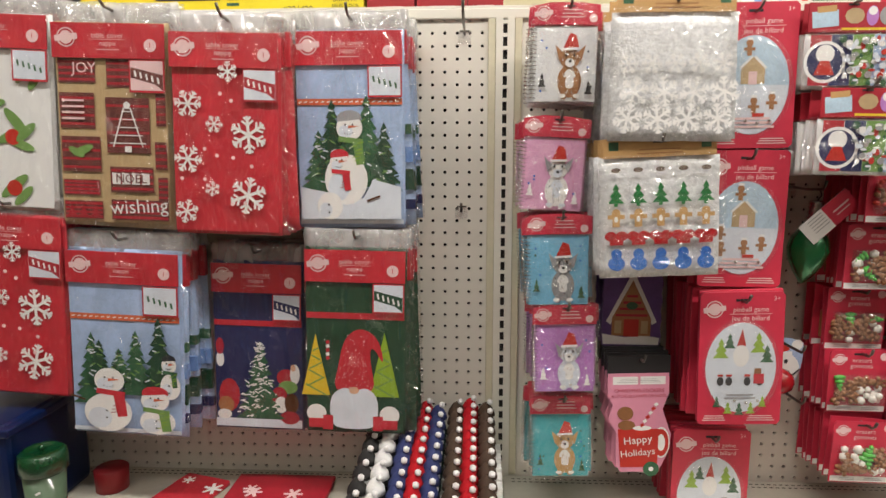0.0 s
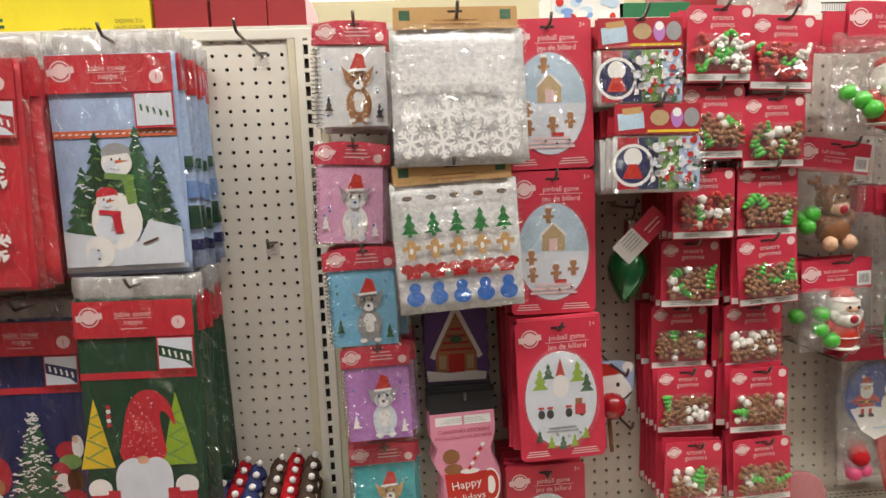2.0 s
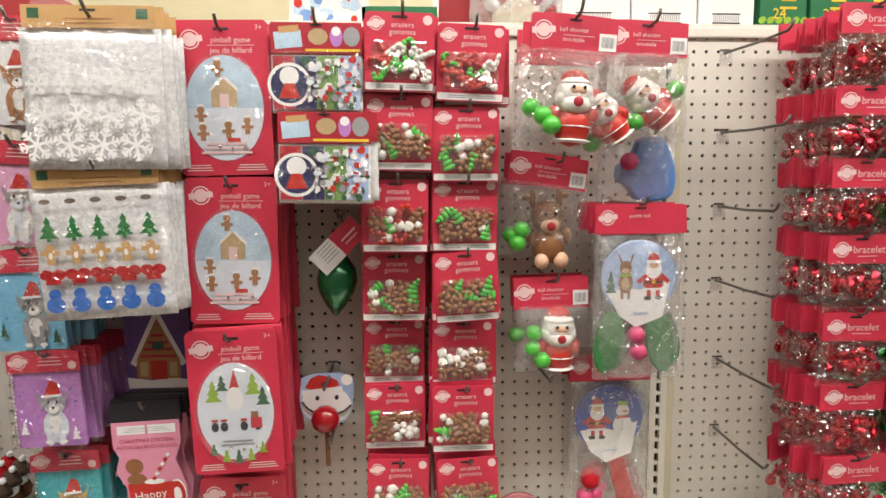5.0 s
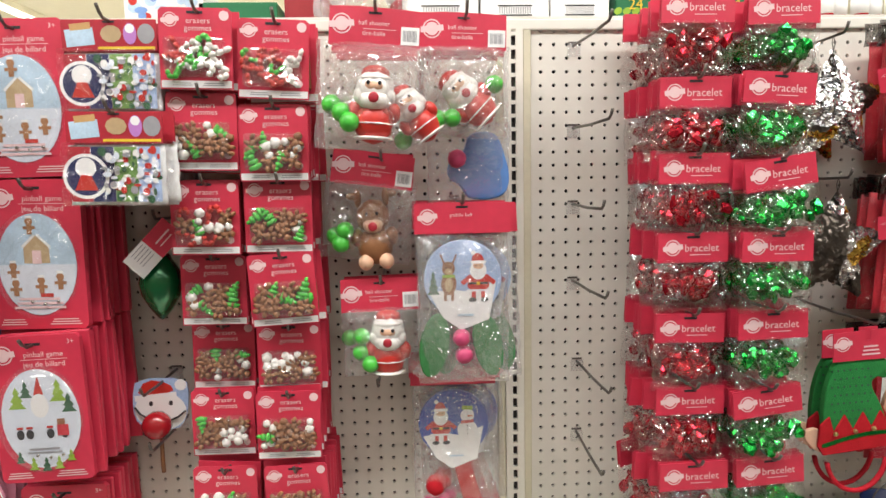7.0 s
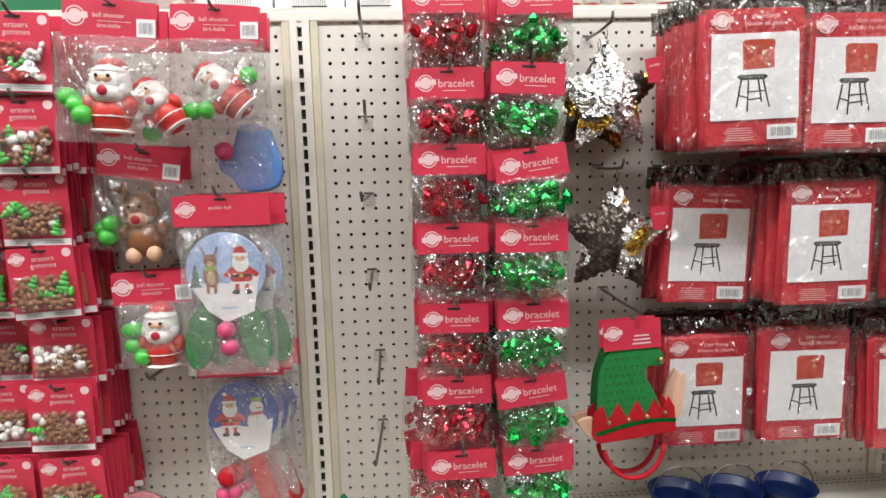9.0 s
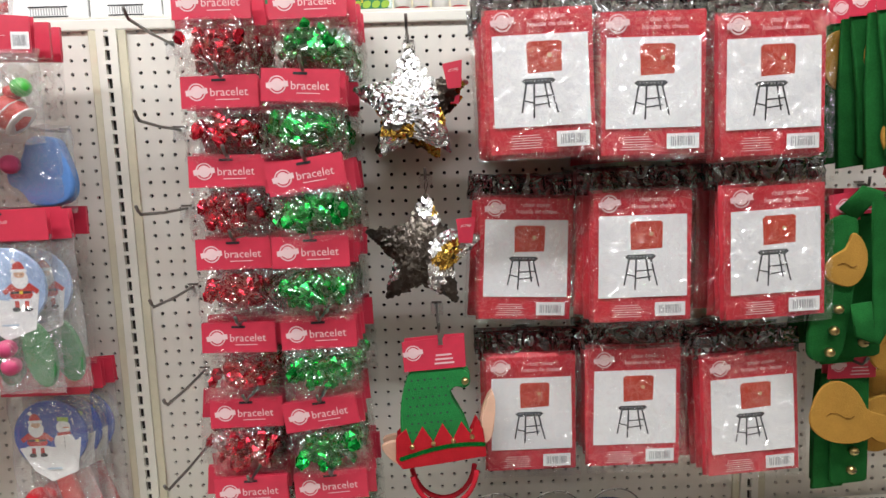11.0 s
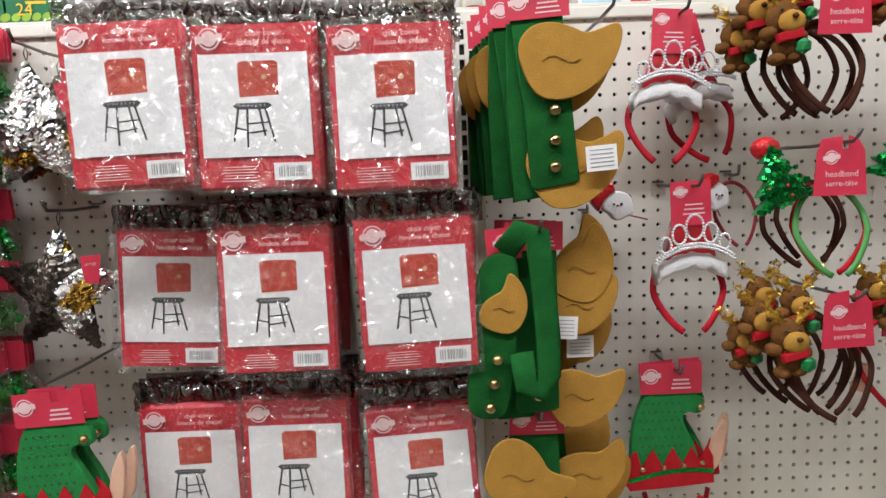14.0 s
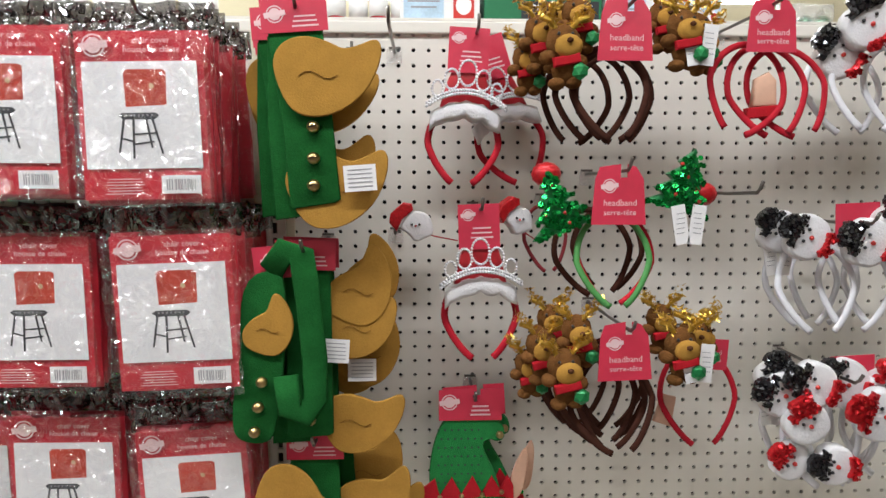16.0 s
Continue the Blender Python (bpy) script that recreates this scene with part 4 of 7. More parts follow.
# ---------------------------------------------------------------- sticker sheets
def sheet_front(kind):
    def make(m):
        w, h = 0.196, 0.20
        t = thing("sticker_sheet_pack", m, ("silver glitter sticker sheet with white snowflakes" if kind == "flake" else "glitter sticker sheet with green trees and blue snowmen") + ", kraft header", "sticker pack", "sticker sheets on hooks")
        part("sheet", pouch(w, h, 0.012, 3, -0.028, 0.002, 10, 10), GLITTER, t, "glittering silver sheet", True)
        a = Art(t, -0.0125)
        for r_ in range(5 if kind == "flake" else 5):
            for c in range(5):
                x, z = (c - 2) * w * 0.185, -0.052 - r_ * 0.036
                if kind == "flake":
                    if r_ > 2 and c < 4:
                        a.flake(WHITE, (c - 1.5) * w * .235 + (0.006 if r_ % 2 else -0.004), -0.152 - (r_ - 3) * .042, 0.0235, .26 + .4 * (c % 2))
                    elif r_ == 1:
                        a.flake(WHITE, x, z - .020, 0.016, c)
                elif r_ == 0:
                    a.add(SILVER, ell(x, z + .004, 0.008, 0.004))
                elif r_ == 1:
                    a.add(GREENG, fir(x, z - 0.014, 0.028, 0.036, 3)).add(GREENG, rect(x, z - .016, .006, .006))
                elif r_ == 2:
                    a.add(KRAFT, ell(x, z + .006, .007, .007)).add(KRAFT, rect(x, z - .006, .012, .022)).add(KRAFT, rect(x, z, .028, .007)).add(WHITE, ell(x, z - .004, .003, .005))
                elif r_ == 3:
                    a.add(REDG, ell(x - .009, z + .004, .010, .008)).add(REDG, ell(x + .009, z + .004, .010, .008)).add(REDG, rect(x, z - .006, .022, .010))
                else:
                    a.add(BLUEG, ell(x, z + .010, .009, .009)).add(BLUEG, ell(x, z - .006, .014, .012))
        a.done("sticker")
        hd = part("header_card", plate(rect(0, -0.013, w * 0.93, 0.031), -0.006, -0.0045), KRAFT, t, "brown kraft header card")
        b = Art(hd, -0.0062)
        for e in (-1, 1):
            b.add(PINE, rect(e * w * .38, -0.009, 0.016, 0.014))
        b.bars(GINGER, 0, -0.016, w * .42, 2, 0.006, 0.0018).add(BLACK, rect(0, -0.004, 0.022, 0.003))
        b.done("printed_mark")
        part("film_sleeve", skin(w * 1.04, h, -0.024, -0.018, 2 if kind == "flake" else 5, 0.006, 18, 18), SHEETF, t, "clear crinkled film", True)
        return t
    return make


def sheet_back(m):
    t = thing("sticker_sheet_pack", m, "silver glitter sticker sheet under a kraft header card", "sticker pack", "sticker sheets on hooks")
    part("sheet", pouch(0.196, 0.20, 0.010, RND.random() * 9, -0.028, 0.002, 8, 8), GLITTER, t, "glittering silver sheet", True)
    part("header_card", plate(rect(0, -0.013, 0.182, 0.031), -0.006, -0.0045), KRAFT, t, "brown kraft header card")
    return t


stack(sheet_front("flake"), sheet_back, 0.180, -0.262, 1.626, 0.2, 11, 0.019, 0, 1.6)
stack(sheet_front("tree"), sheet_back, 0.167, -0.250, 1.402, -2.5, 10, 0.019, 0, 1.6)
hook(0.182, 1.606, 0.29)
hook(0.170, 1.386, 0.27)

# ---------------------------------------------------------------- pinball game cards
def game_front(kind):
    def make(m):
        w, h = 0.146, 0.243
        t = thing("pinball_game_card", m, "red pinball game card with an oval clear blister window", "toy card", "pinball games on hooks")
        part("backing_card", plate([(-w / 2, -h + .006), (-w / 2 + .006, -h), (w / 2 - .006, -h), (w / 2, -h + .006), (w / 2, -.006), (w / 2 - .006, 0), (-w / 2 + .006, 0), (-w / 2, -.006)], -0.003, 0.006), RED, t, "red printed card")
        y = -0.0034
        badge(-w * .33, -0.030, 0.0155, t, y)
        write("pinball game", w * .10, -0.031, 0.0125, PALE, t, y)
        write("jeu de billard", w * .10, -0.047, 0.0125, PALE, t, y)
        write("3+", w * .40, -0.012, 0.011, PALE, t, y)
        b = Art(t, y)
        b.add(BLACK, rect(0, -0.014, 0.024, 0.0045)).add(PALE, rect(w * .1, -0.039, w * .5, 0.0009))
        b.bars(PALE, -w * .3, -h + .016, w * .28, 3, 0.004, 0.0016).bars(PALE, w * .26, -h + .016, w * .34, 3, 0.004, 0.0016)
        b.done("printed_mark")
        rx, rz, cz = 0.0615, 0.083, -0.137
        a = Art(t, -0.004)
        a.add(ICE if kind == "ginger" else SNOW, ell(0, cz, rx, rz, 32))
        if kind == "ginger":
            a.add(SNOW, [(x, z) for x, z in ell(0, cz, rx * .99, rz * .99, 32) if z < cz + 0.005])
            a.add(TAN, [(-.02, cz + .002), (.02, cz + .002), (.02, cz + .028), (0, cz + .048), (-.02, cz + .028)]).add(PALE, rect(0, cz + .012, .014, .022)).add(WHITE, rect(-.012, cz + .038, .028, .004, 0.78)).add(WHITE, rect(.012, cz + .038, .028, .004, -0.78))
            for x, z in ((-.038, -.012), (-.036, -.04), (.034, -.03), (0.004, -.036), (-.008, .06)):
                a.add(GINGER, ell(x, cz + z + .010, .006, .006)).add(GINGER, rect(x, cz + z - .002, .008, .018)).add(GINGER, rect(x, cz + z, .019, .005)).add(WHITE, rect(x, cz + z + .017, .01, .004))
            a.bars(PALE, 0, cz - .056, .08, 3, .007, .004).add(TOYR, rect(.012, cz - .05, .02, .006))
        else:
            for i, (x, z, s) in enumerate(((-.035, .03, .04), (-.02, .045, .03), (.03, .04, .04), (.045, .02, .035), (-.02, -.078, .024), (0, -.080, .026), (.02, -.078, .024), (-.04, -.066, .022), (.04, -.066, .022))):
                a.add(PINE if i % 2 else LIME, fir(x, cz + z - s * .3, s * .7, s, 3))
            a.add(TOYR, [(-.008, cz + .04), (.008, cz + .04), (0.001, cz + .072)]).add(WHITE, ell(0, cz + .022, .014, .02)).add(TOYB, rect(.03, cz - .01, .012, .018))
            for x in (-.035, -.02, .012, .034):
                a.add(BLACK, ell(x, cz - .025, .006, .008)).add(TOYR, rect(x, cz - .014, .01, .004))
            a.add(REDP, rect(.032, cz - .02, .018, .018)).bars(GREY, 0, cz - .05, .06, 2, .006, .003)
        a.done("printed_motif")
        bm = bmesh.new()
        rings = []
        for q, (s, yy) in enumerate(((1.08, -0.004), (1.05, -0.013), (1.0, -0.016), (0.5, -0.0185), (0.02, -0.019))):
            rings.append([bm.verts.new((x, yy, z)) for x, z in ell(0, cz, rx * s, rz * s, 32)])
        for p, q in zip(rings, rings[1:]):
            for i in range(32):
                bm.faces.new((p[i], p[(i + 1) % 32], q[(i + 1) % 32], q[i]))
        part("blister", bm, BLISTER, t, "clear domed plastic window", True)
        balls = bmesh.new()
        for q in range(3):
            blob(balls, 0.03 - .02 * q, -0.008, cz - .06 - .004 * (q == 1), .003, .003, .003, 1)
        part("steel_ball", balls, SILVER, t, "tiny steel balls", True)
        return t
    return make


def game_back(m):
    t = thing("pinball_game_card", m, "red pinball game card behind another on its hook", "toy card", "pinball games on hooks")
    part("backing_card", box(-0.073, 0.073, -0.003, 0.006, -0.243, 0, 0.002), RED, t, "red printed card")
    part("blister", box(-0.055, 0.055, -0.014, -0.0032, -0.215, -0.06, 0.004), BLISTER, t, "clear plastic window")
    return t


for kind, x, y, z, roll, n, yaw in (("ginger", 0.339, -0.178, 1.632, -0.6, 8, 0), ("ginger", 0.343, -0.176, 1.386, 0.6, 8, 0), ("tree", 0.338, -0.205, 1.139, -1.5, 10, 0), ("tree", 0.327, -0.140, 0.855, 0, 7, 0)):
    stack(game_front(kind), game_back, x, y, z, roll, n, 0.0195, yaw, 1.0)
    hook(x, z - 0.023, -y + 0.035)

# ---------------------------------------------------------------- die-cut cards
def house_card(m, full=True):
    t = thing("sticker_card", m, "purple die-cut sticker card showing a snowy gingerbread house", "sticker card", "die-cut sticker cards")
    w, h = 0.112, 0.160
    edge = [(-w / 2, -h), *[(-w / 2 + w * i / 10, -h - .004 * (i % 2)) for i in range(1, 10)], (w / 2, -h), *[(w / 2 + .003 * (i % 2), -h + h * i / 9) for i in range(1, 9)], (w / 2, 0), (-w / 2, 0), *[(-w / 2 - .003 * (i % 2), -h * i / 9) for i in range(1, 9)]]
    part("card", plate(edge, -0.001, 0.001), PURPLE, t)
    if full:
        a = Art(t, -0.0014)
        a.add(WHITE, [(-w * .48, -h * .99), (w * .48, -h * .99), (w * .5, -h * .9), (w * .2, -h * .87), (-w * .1, -h * .9), (-w * .5, -h * .86)])
        a.add(WHITE, [(-w * .44, -h * .70), (-w * .36, -h * .74), (0, -h * .2), (w * .36, -h * .74), (w * .44, -h * .70), (0, -h * .06)])
        a.add(GINGER, [(-w * .34, -h * .88), (w * .34, -h * .88), (w * .34, -h * .66), (0, -h * .18), (-w * .34, -h * .66)])
        a.add(TOYR, rect(0, -h * .78, w * .26, h * .22))
        for e in (-1, 1):
            a.add(TAN, rect(e * w * .23, -h * .77, w * .12, h * .16))
        for q in range(4):
            a.add(CRIM, rect(0, -h * (.62 - .08 * q), w * (.55 - .12 * q), h * .03))
        a.add(PINE, ell(0, -h * .5, w * .1, h * .05))
        a.done()
    return t


def mug_card(m, full=True):
    t = thing("sticker_card", m, "pink mug-shaped sticker card lettered Happy Holidays with a black top", "sticker card", "die-cut sticker cards")
    w, h = 0.116, 0.196
    part("top_strip", box(-w * .5, w * .5, -0.0025, 0.0025, -0.008, 0.034), BLACK, t, "black plastic strip")
    edge = [(-w * .5, 0), (-w * .5, -h * .22), (-w * .42, -h * .32), (-w * .49, -h * .45), (-w * .36, -h * .60), (-w * .37, -h * .92), (-w * .3, -h), (w * .3, -h), (w * .37, -h * .94), (w * .47, -h * .80), (w * .52, -h * .62), (w * .44, -h * .48), (w * .38, -h * .36), (w * .48, -h * .2), (w * .48, 0)]
    part("card", plate(edge, -0.004, -0.0026), CARDPINK, t, "pink card")
    if full:
        a = Art(t, -0.0044)
        a.add(WHITE, rect(-w * .22, -h * .07, w * .4, h * .08)).add(WHITE, rect(w * .22, -h * .07, w * .4, h * .08))
        a.bars(GREY, 0, -h * .055, w * .7, 3, h * .016, h * .004)
        a.add(WHITE, ell(w * .36, -h * .70, w * .14, h * .16)).add(TOYR, ell(w * .36, -h * .70, w * .12, h * .14)).add(WHITE, ell(w * .36, -h * .70, w * .065, h * .085))
        a.add(TOYR, [(-w * .34, -h * .56), (w * .32, -h * .56), (w * .30, -h * .95), (-w * .30, -h * .95)])
        a.add(TOYB, ell(-w * .22, -h * .40, w * .13, h * .07)).add(TOYB, ell(-w * .2, -h * .52, w * .14, h * .05)).add(WHITE, ell(w * .05, -h * .55, w * .15, h * .025))
        for q in range(6):
            a.add(WHITE if q % 2 else TOYR, rect(w * (.05 + .045 * q), -h * (.52 - .042 * q), w * .06, h * .03, 0.6))
        a.add(PINE, ell(w * .2, -h * .97, w * .13, w * .13)).add(WHITE, ell(w * .2, -h * .97, w * .04, w * .04))
        a.done()
        write("CHRISTMAS STICKERS", 0, -h * .17, 0.0095, CRIM, t, -0.0052)
        write("AUTOCOLLANTS DE NOËL", 0, -h * .225, 0.0085, CRIM, t, -0.0052)
        write("Happy", -w * .02, -h * .67, 0.021, WHITE, t, -0.0062, -6)
        write("Holidays", -w * .02, -h * .80, 0.019, WHITE, t, -0.0062, -6)
    return t


stack(house_card, lambda m: house_card(m, False), 0.178, -0.092, 1.166, 0.5, 6, 0.012)
stack(mug_card, lambda m: mug_card(m, False), 0.177, -0.160, 0.973, -2.0, 10, 0.013)
hook(0.180, 1.150, 0.13)
hook(0.180, 0.992, 0.19)

# ---------------------------------------------------------------- balloon sticker packs
def strip_pack(m, full=True):
    t = thing("sticker_pack", m, "bagged festive sticker strip with a red picture header", "sticker pack", "sticker strips on hooks")
    w = 0.142
    hd = part("header_card", plate(rect(0, -0.024, w, 0.047), -0.006, -0.0045), CRIM, t, "red picture header card")
    part("sheet", pouch(w, 0.090, 0.010, 4, -0.050, 0.002, 10, 8), WHITEP, t, "sheet of glossy stickers", True)
    if full:
        b = Art(hd, -0.0063)
        b.add(ICE, rect(-w * .31, -0.027, w * .3, 0.026, 0.1)).add(KRAFT, rect(-w * .30, -0.011, w * .22, 0.010, 0.1)).add(TAN, ell(w * .02, -0.022, .016, .013, 10)).add(LILAC, ell(w * .22, -0.022, .010, .016)).add(WHITE, ell(w * .22, -0.014, .007, .007)).add(GREY, ell(w * .39, -0.022, .013, .015))
        b.add(YELLOW, rect(w * .18, -0.043, w * .6, 0.004)).add(BLACK, rect(0, -0.004, .018, .003))
        b.done()
        a = Art(t, -0.0115)
        for i, ink in enumerate((CRIM, NAVY, HOLLY, SKY)):
            a.add(ink, rect(-w * .36 + i * w * .24, -0.094, w * .235, 0.082))
        a.add(WHITE, ell(-w * .30, -0.097, .034, .034, 24)).add(NAVY, ell(-w * .30, -0.097, .029, .029, 24)).add(WHITE, ell(-w * .30, -0.084, .015, .015)).add(TOYR, [(-w * .42, -.118), (-w * .18, -.118), (-w * .25, -.095), (-w * .35, -.095)])
        r = random.Random(3)
        for q in range(90):
            a.add((WHITE, SNOW, TOYR, SNOW, PINE, GREY)[q % 6], ell(r.uniform(-.12, .48) * w, r.uniform(-.132, -.056), r.uniform(.002, .007), r.uniform(.002, .007), 8))
        a.done("sticker")
    part("film_sleeve", skin(w * 1.04, 0.096, -0.046, -0.0165, 7, 0.006, 14, 10), FILM, t, "clear crinkled film", True)
    return t


stack(strip_pack, lambda m: strip_pack(m, False), 0.490, -0.190, 1.626, 0.3, 7, 0.02, 0, 1.5)
stack(strip_pack, lambda m: strip_pack(m, False), 0.503, -0.225, 1.484, 1.0, 8, 0.02, 0, 1.5)
hook(0.490, 1.616, 0.23)
hook(0.503, 1.474, 0.26)

# ---------------------------------------------------------------- bulb ornament and snowman card
def bulb():
    t = thing("bulb_ornament", pose(0.508, -0.105, 1.300, 4, 4, 0), "large green light bulb ornament with a silver screw cap", "ornament")
    part("glass", lathe([(0.016, -0.050), (0.019, -0.058), (0.033, -0.078), (0.037, -0.098), (0.033, -0.120), (0.020, -0.145), (0.007, -0.163), (0.002, -0.167)], 24), BULB, t, "shiny green bulb", True)
    part("cap", lathe([(0.008, -0.006), (0.013, -0.008), (0.0135, -0.014), (0.012, -0.017), (0.0135, -0.020), (0.012, -0.025), (0.0135, -0.030), (0.012, -0.035), (0.0135, -0.040), (0.012, -0.045), (0.016, -0.051)], 20), SILVER, t, "ribbed silver cap", True)
    part("hanger", tube([(0, 0, -0.008), (0.006, 0, 0.004), (0.004, 0.004, 0.014), (0, 0.006, 0.016)], 0.0012), BLACK, t, smooth=True)
    tag = part("tag", plate(rect(0.004, -0.030, 0.104, 0.044, 0.86), -0.041, -0.0403), WHITE, t, "white and red card tag")
    b = Art(tag, -0.0412)
    b.add(RED, rect(0.0203, -0.0111, 0.054, 0.044, 0.86))
    for k in range(5):
        b.add(GREY, rect(-0.022 + .006 * k * .76, -0.044 - .006 * k * .65 + .009, 0.030, 0.0014, 0.86))
    b.add(PALE, rect(0.020, -0.009, 0.034, 0.003, 0.86)).add(PALE, rect(0.026, -0.015, 0.028, 0.002, 0.86))
    b.done("printed_mark")
    hook(0.508, 1.307, 0.13)


bulb()


def snow_tag():
    t = thing("snowman_ornament", pose(0.478, -0.07, 1.018, 0, 6, 0), "snowman face card ornament with a big red ball nose", "ornament")
    part("card", plate(soften([(-.048, -.004), (.044, .004), (.050, -.030), (.048, -.075), (.030, -.098), (-.024, -.102), (-.048, -.080), (-.052, -.040)], 1), -0.001, 0.001), SKY, t, "blue printed card")
    a = Art(t, -0.0014)
    a.add(WHITE, ell(0, -.062, .047, .038, 24)).add(TOYR, soften([(-.046, -.040), (.024, -.026), (.014, -.008), (-.030, -.004)], 1)).add(WHITE, rect(-.010, -.036, .076, .011, .18)).add(WHITE, ell(.034, -.010, .011, .011, 12))
    a.add(BLACK, ell(-.018, -.050, .004, .005, 8)).add(BLACK, ell(.018, -.046, .004, .005, 8))
    a.done()
    for e in (-1, 1):
        part("arm", tube([(e * .020, -.004, -.078), (e * .034, -.006, -.070), (e * .046, -.004, -.058)], .0018, 6), BLACK, t, "thin black wire arm", True)
    part("ball", blob(bmesh.new(), 0.002, -0.022, -0.082, 0.027, 0.024, 0.027, 2), mat("ball_crimson", (0.34, 0.008, 0.014), 0.22, var=0.1, coat=0.6), t, "red shiny ball", True)
    part("paddle_stick", tube([(.004, -.004, -.104), (.010, -.010, -.150), (.014, -.012, -.176)], .004, 8), TOYB, t, "thin brown stick", True)
    hook(0.478, 1.005, 0.16)
    hook(0.486, 0.905, 0.16)


snow_tag()

# ---------------------------------------------------------------- eraser cards
NUGGET = {}


LOBES = {"cane": ((-.004, -.008, .0036, .0060), (-.004, 0, .0036, .0060), (-.003, .008, .0038, .0050), (.003, .011, .0050, .0038), (.007, .007, .0034, .0042)),
         "man": ((0, .0075, .0056, .0056), (0, -.001, .0052, .0065), (-.006, .001, .0048, .0030), (.006, .001, .0048, .0030), (-.0035, -.0085, .0032, .0050), (.0035, -.0085, .0032, .0050)),
         "fir": ((0, -.007, .0095, .0040), (0, -.001, .0075, .0040), (0, .005, .0052, .0040), (0, .010, .0026, .0036)),
         "snow": ((0, -.005, .0078, .0072), (0, .006, .0058, .0056))}


def nugget(t, ink, x, y, z, s, turn, shape):
    """One small flat moulded eraser."""
    if (ink, shape) not in NUGGET:
        bm = bmesh.new()
        for k, (u, v, rx, rz) in enumerate(LOBES[shape]):
            blob(bm, u, -.0003 * k, v, rx, .0040, rz, 1)
        me = bpy.data.meshes.new("eraser")
        bm.to_mesh(me)
        bm.free()
        me.materials.append(ink)
        me.polygons.foreach_set("use_smooth", [True] * len(me.polygons))
        NUGGET[ink, shape] = me
    share("eraser", NUGGET[ink, shape], t, Matrix.LocRotScale((x, y, z), Euler((0, turn, 0)), (s, s, s)))


def eraser_front(seed, tint):
    def make(m):
        w, h = 0.110, 0.122
        t = thing("eraser_card", m, "red card of small festive erasers in a clear blister", "eraser pack", "eraser cards on hooks")
        card = part("backing_card", plate([(-w / 2, -h), (w / 2, -h), (w / 2, -.005), (w / 2 - .005, 0), (-w / 2 + .005, 0), (-w / 2, -.005)], -0.0012, 0.0012), RED, t, "red printed card")
        y = -0.0016
        badge(-w * .34, -0.018, 0.011, t, y)
        write("erasers", w * .04, -0.0195, 0.0125, PALE, t, y)
        write("gommes", w * .04, -0.0305, 0.0125, PALE, t, y)
        b = Art(card, y)
        b.add(PALE, ell(w * .40, -0.0115, 0.0075, 0.0075, 16)).add(BLACK, rect(0, -0.007, 0.024, 0.004)).add(WHITE, rect(0, -h + .0075, w * .97, 0.011)).add(PALE, ell(w * .36, -h + .024, .006, .006, 12))
        b.bars(GREY, -w * .2, -h + .009, w * .3, 2, 0.003, 0.0012).bars(GREY, w * .24, -h + .009, w * .34, 2, 0.003, 0.0012)
        b.done("printed_mark")
        r = random.Random(seed)
        for i in range(12):
            ink = r.choice((TOYB, TOYB, TOYB, TOYW, TOYG) if not tint else (TOYR, TOYR, TOYR, TOYG, TOYW, TOYB) if tint == 1 else (TOYG, TOYG, TOYW, TOYR, TOYW))
            shape = "cane" if tint == 2 else {TOYB: "man", TOYG: "fir", TOYW: "snow", TOYR: "cane"}[ink]
            x, z = (-.30 + .20 * (i % 4)) * w + r.uniform(-.004, .004), -0.0610 - (i // 4) * 0.0148 + r.uniform(-.003, .003)
            nugget(t, ink, x, -0.006 - r.uniform(0, .003), z, r.uniform(1.2, 1.5), r.uniform(0, 6.28), shape)
        part("blister", box(-w * .41, w * .41, -0.0165, -0.0014, -0.105, -0.046, 0.004), BLISTER, t, "clear plastic blister")
        return t
    return make


def eraser_back(m):
    t = thing("eraser_card", m, "red eraser card behind another on its hook", "eraser pack", "eraser cards on hooks")
    part("backing_card", box(-0.055, 0.055, -0.0012, 0.0012, -0.122, 0), RED, t, "red printed card")
    part("bottom_strip", plate(rect(0, -0.1145, 0.107, 0.011), -0.0022, -0.0014), WHITE, t, "white strip")
    part("eraser", box(-0.044, 0.044, -0.013, -0.0025, -0.104, -0.048, 0.004), TOYB, t)
    return t


for i, (x, y, z, roll, n) in enumerate(((0.622, -0.200, 1.641, 1.5, 9), (0.738, -0.190, 1.626, 2.5, 9), (0.618, -0.185, 1.516, 1, 8), (0.728, -0.182, 1.497, 0.5, 9), (0.610, -0.172, 1.379, 1, 8), (0.727, -0.168, 1.379, 0.5, 8),
                                        (0.605, -0.135, 1.252, 1, 6), (0.725, -0.170, 1.256, -3, 8), (0.603, -0.096, 1.126, 1, 5), (0.726, -0.132, 1.128, 0.5, 6), (0.602, -0.121, 1.010, 0.5, 8), (0.724, -0.155, 1.014, 0.5, 10), (0.606, -0.145, 0.878, 1, 9), (0.730, -0.155, 0.880, -2, 9))):
    stack(eraser_front(i, 2 if i < 2 else 1 if i == 4 else 0), eraser_back, x, y, z, roll, n, 0.0175, 0, 1.5, 0.005)
    hook(x + 0.004, z - 0.014, -y + 0.03)

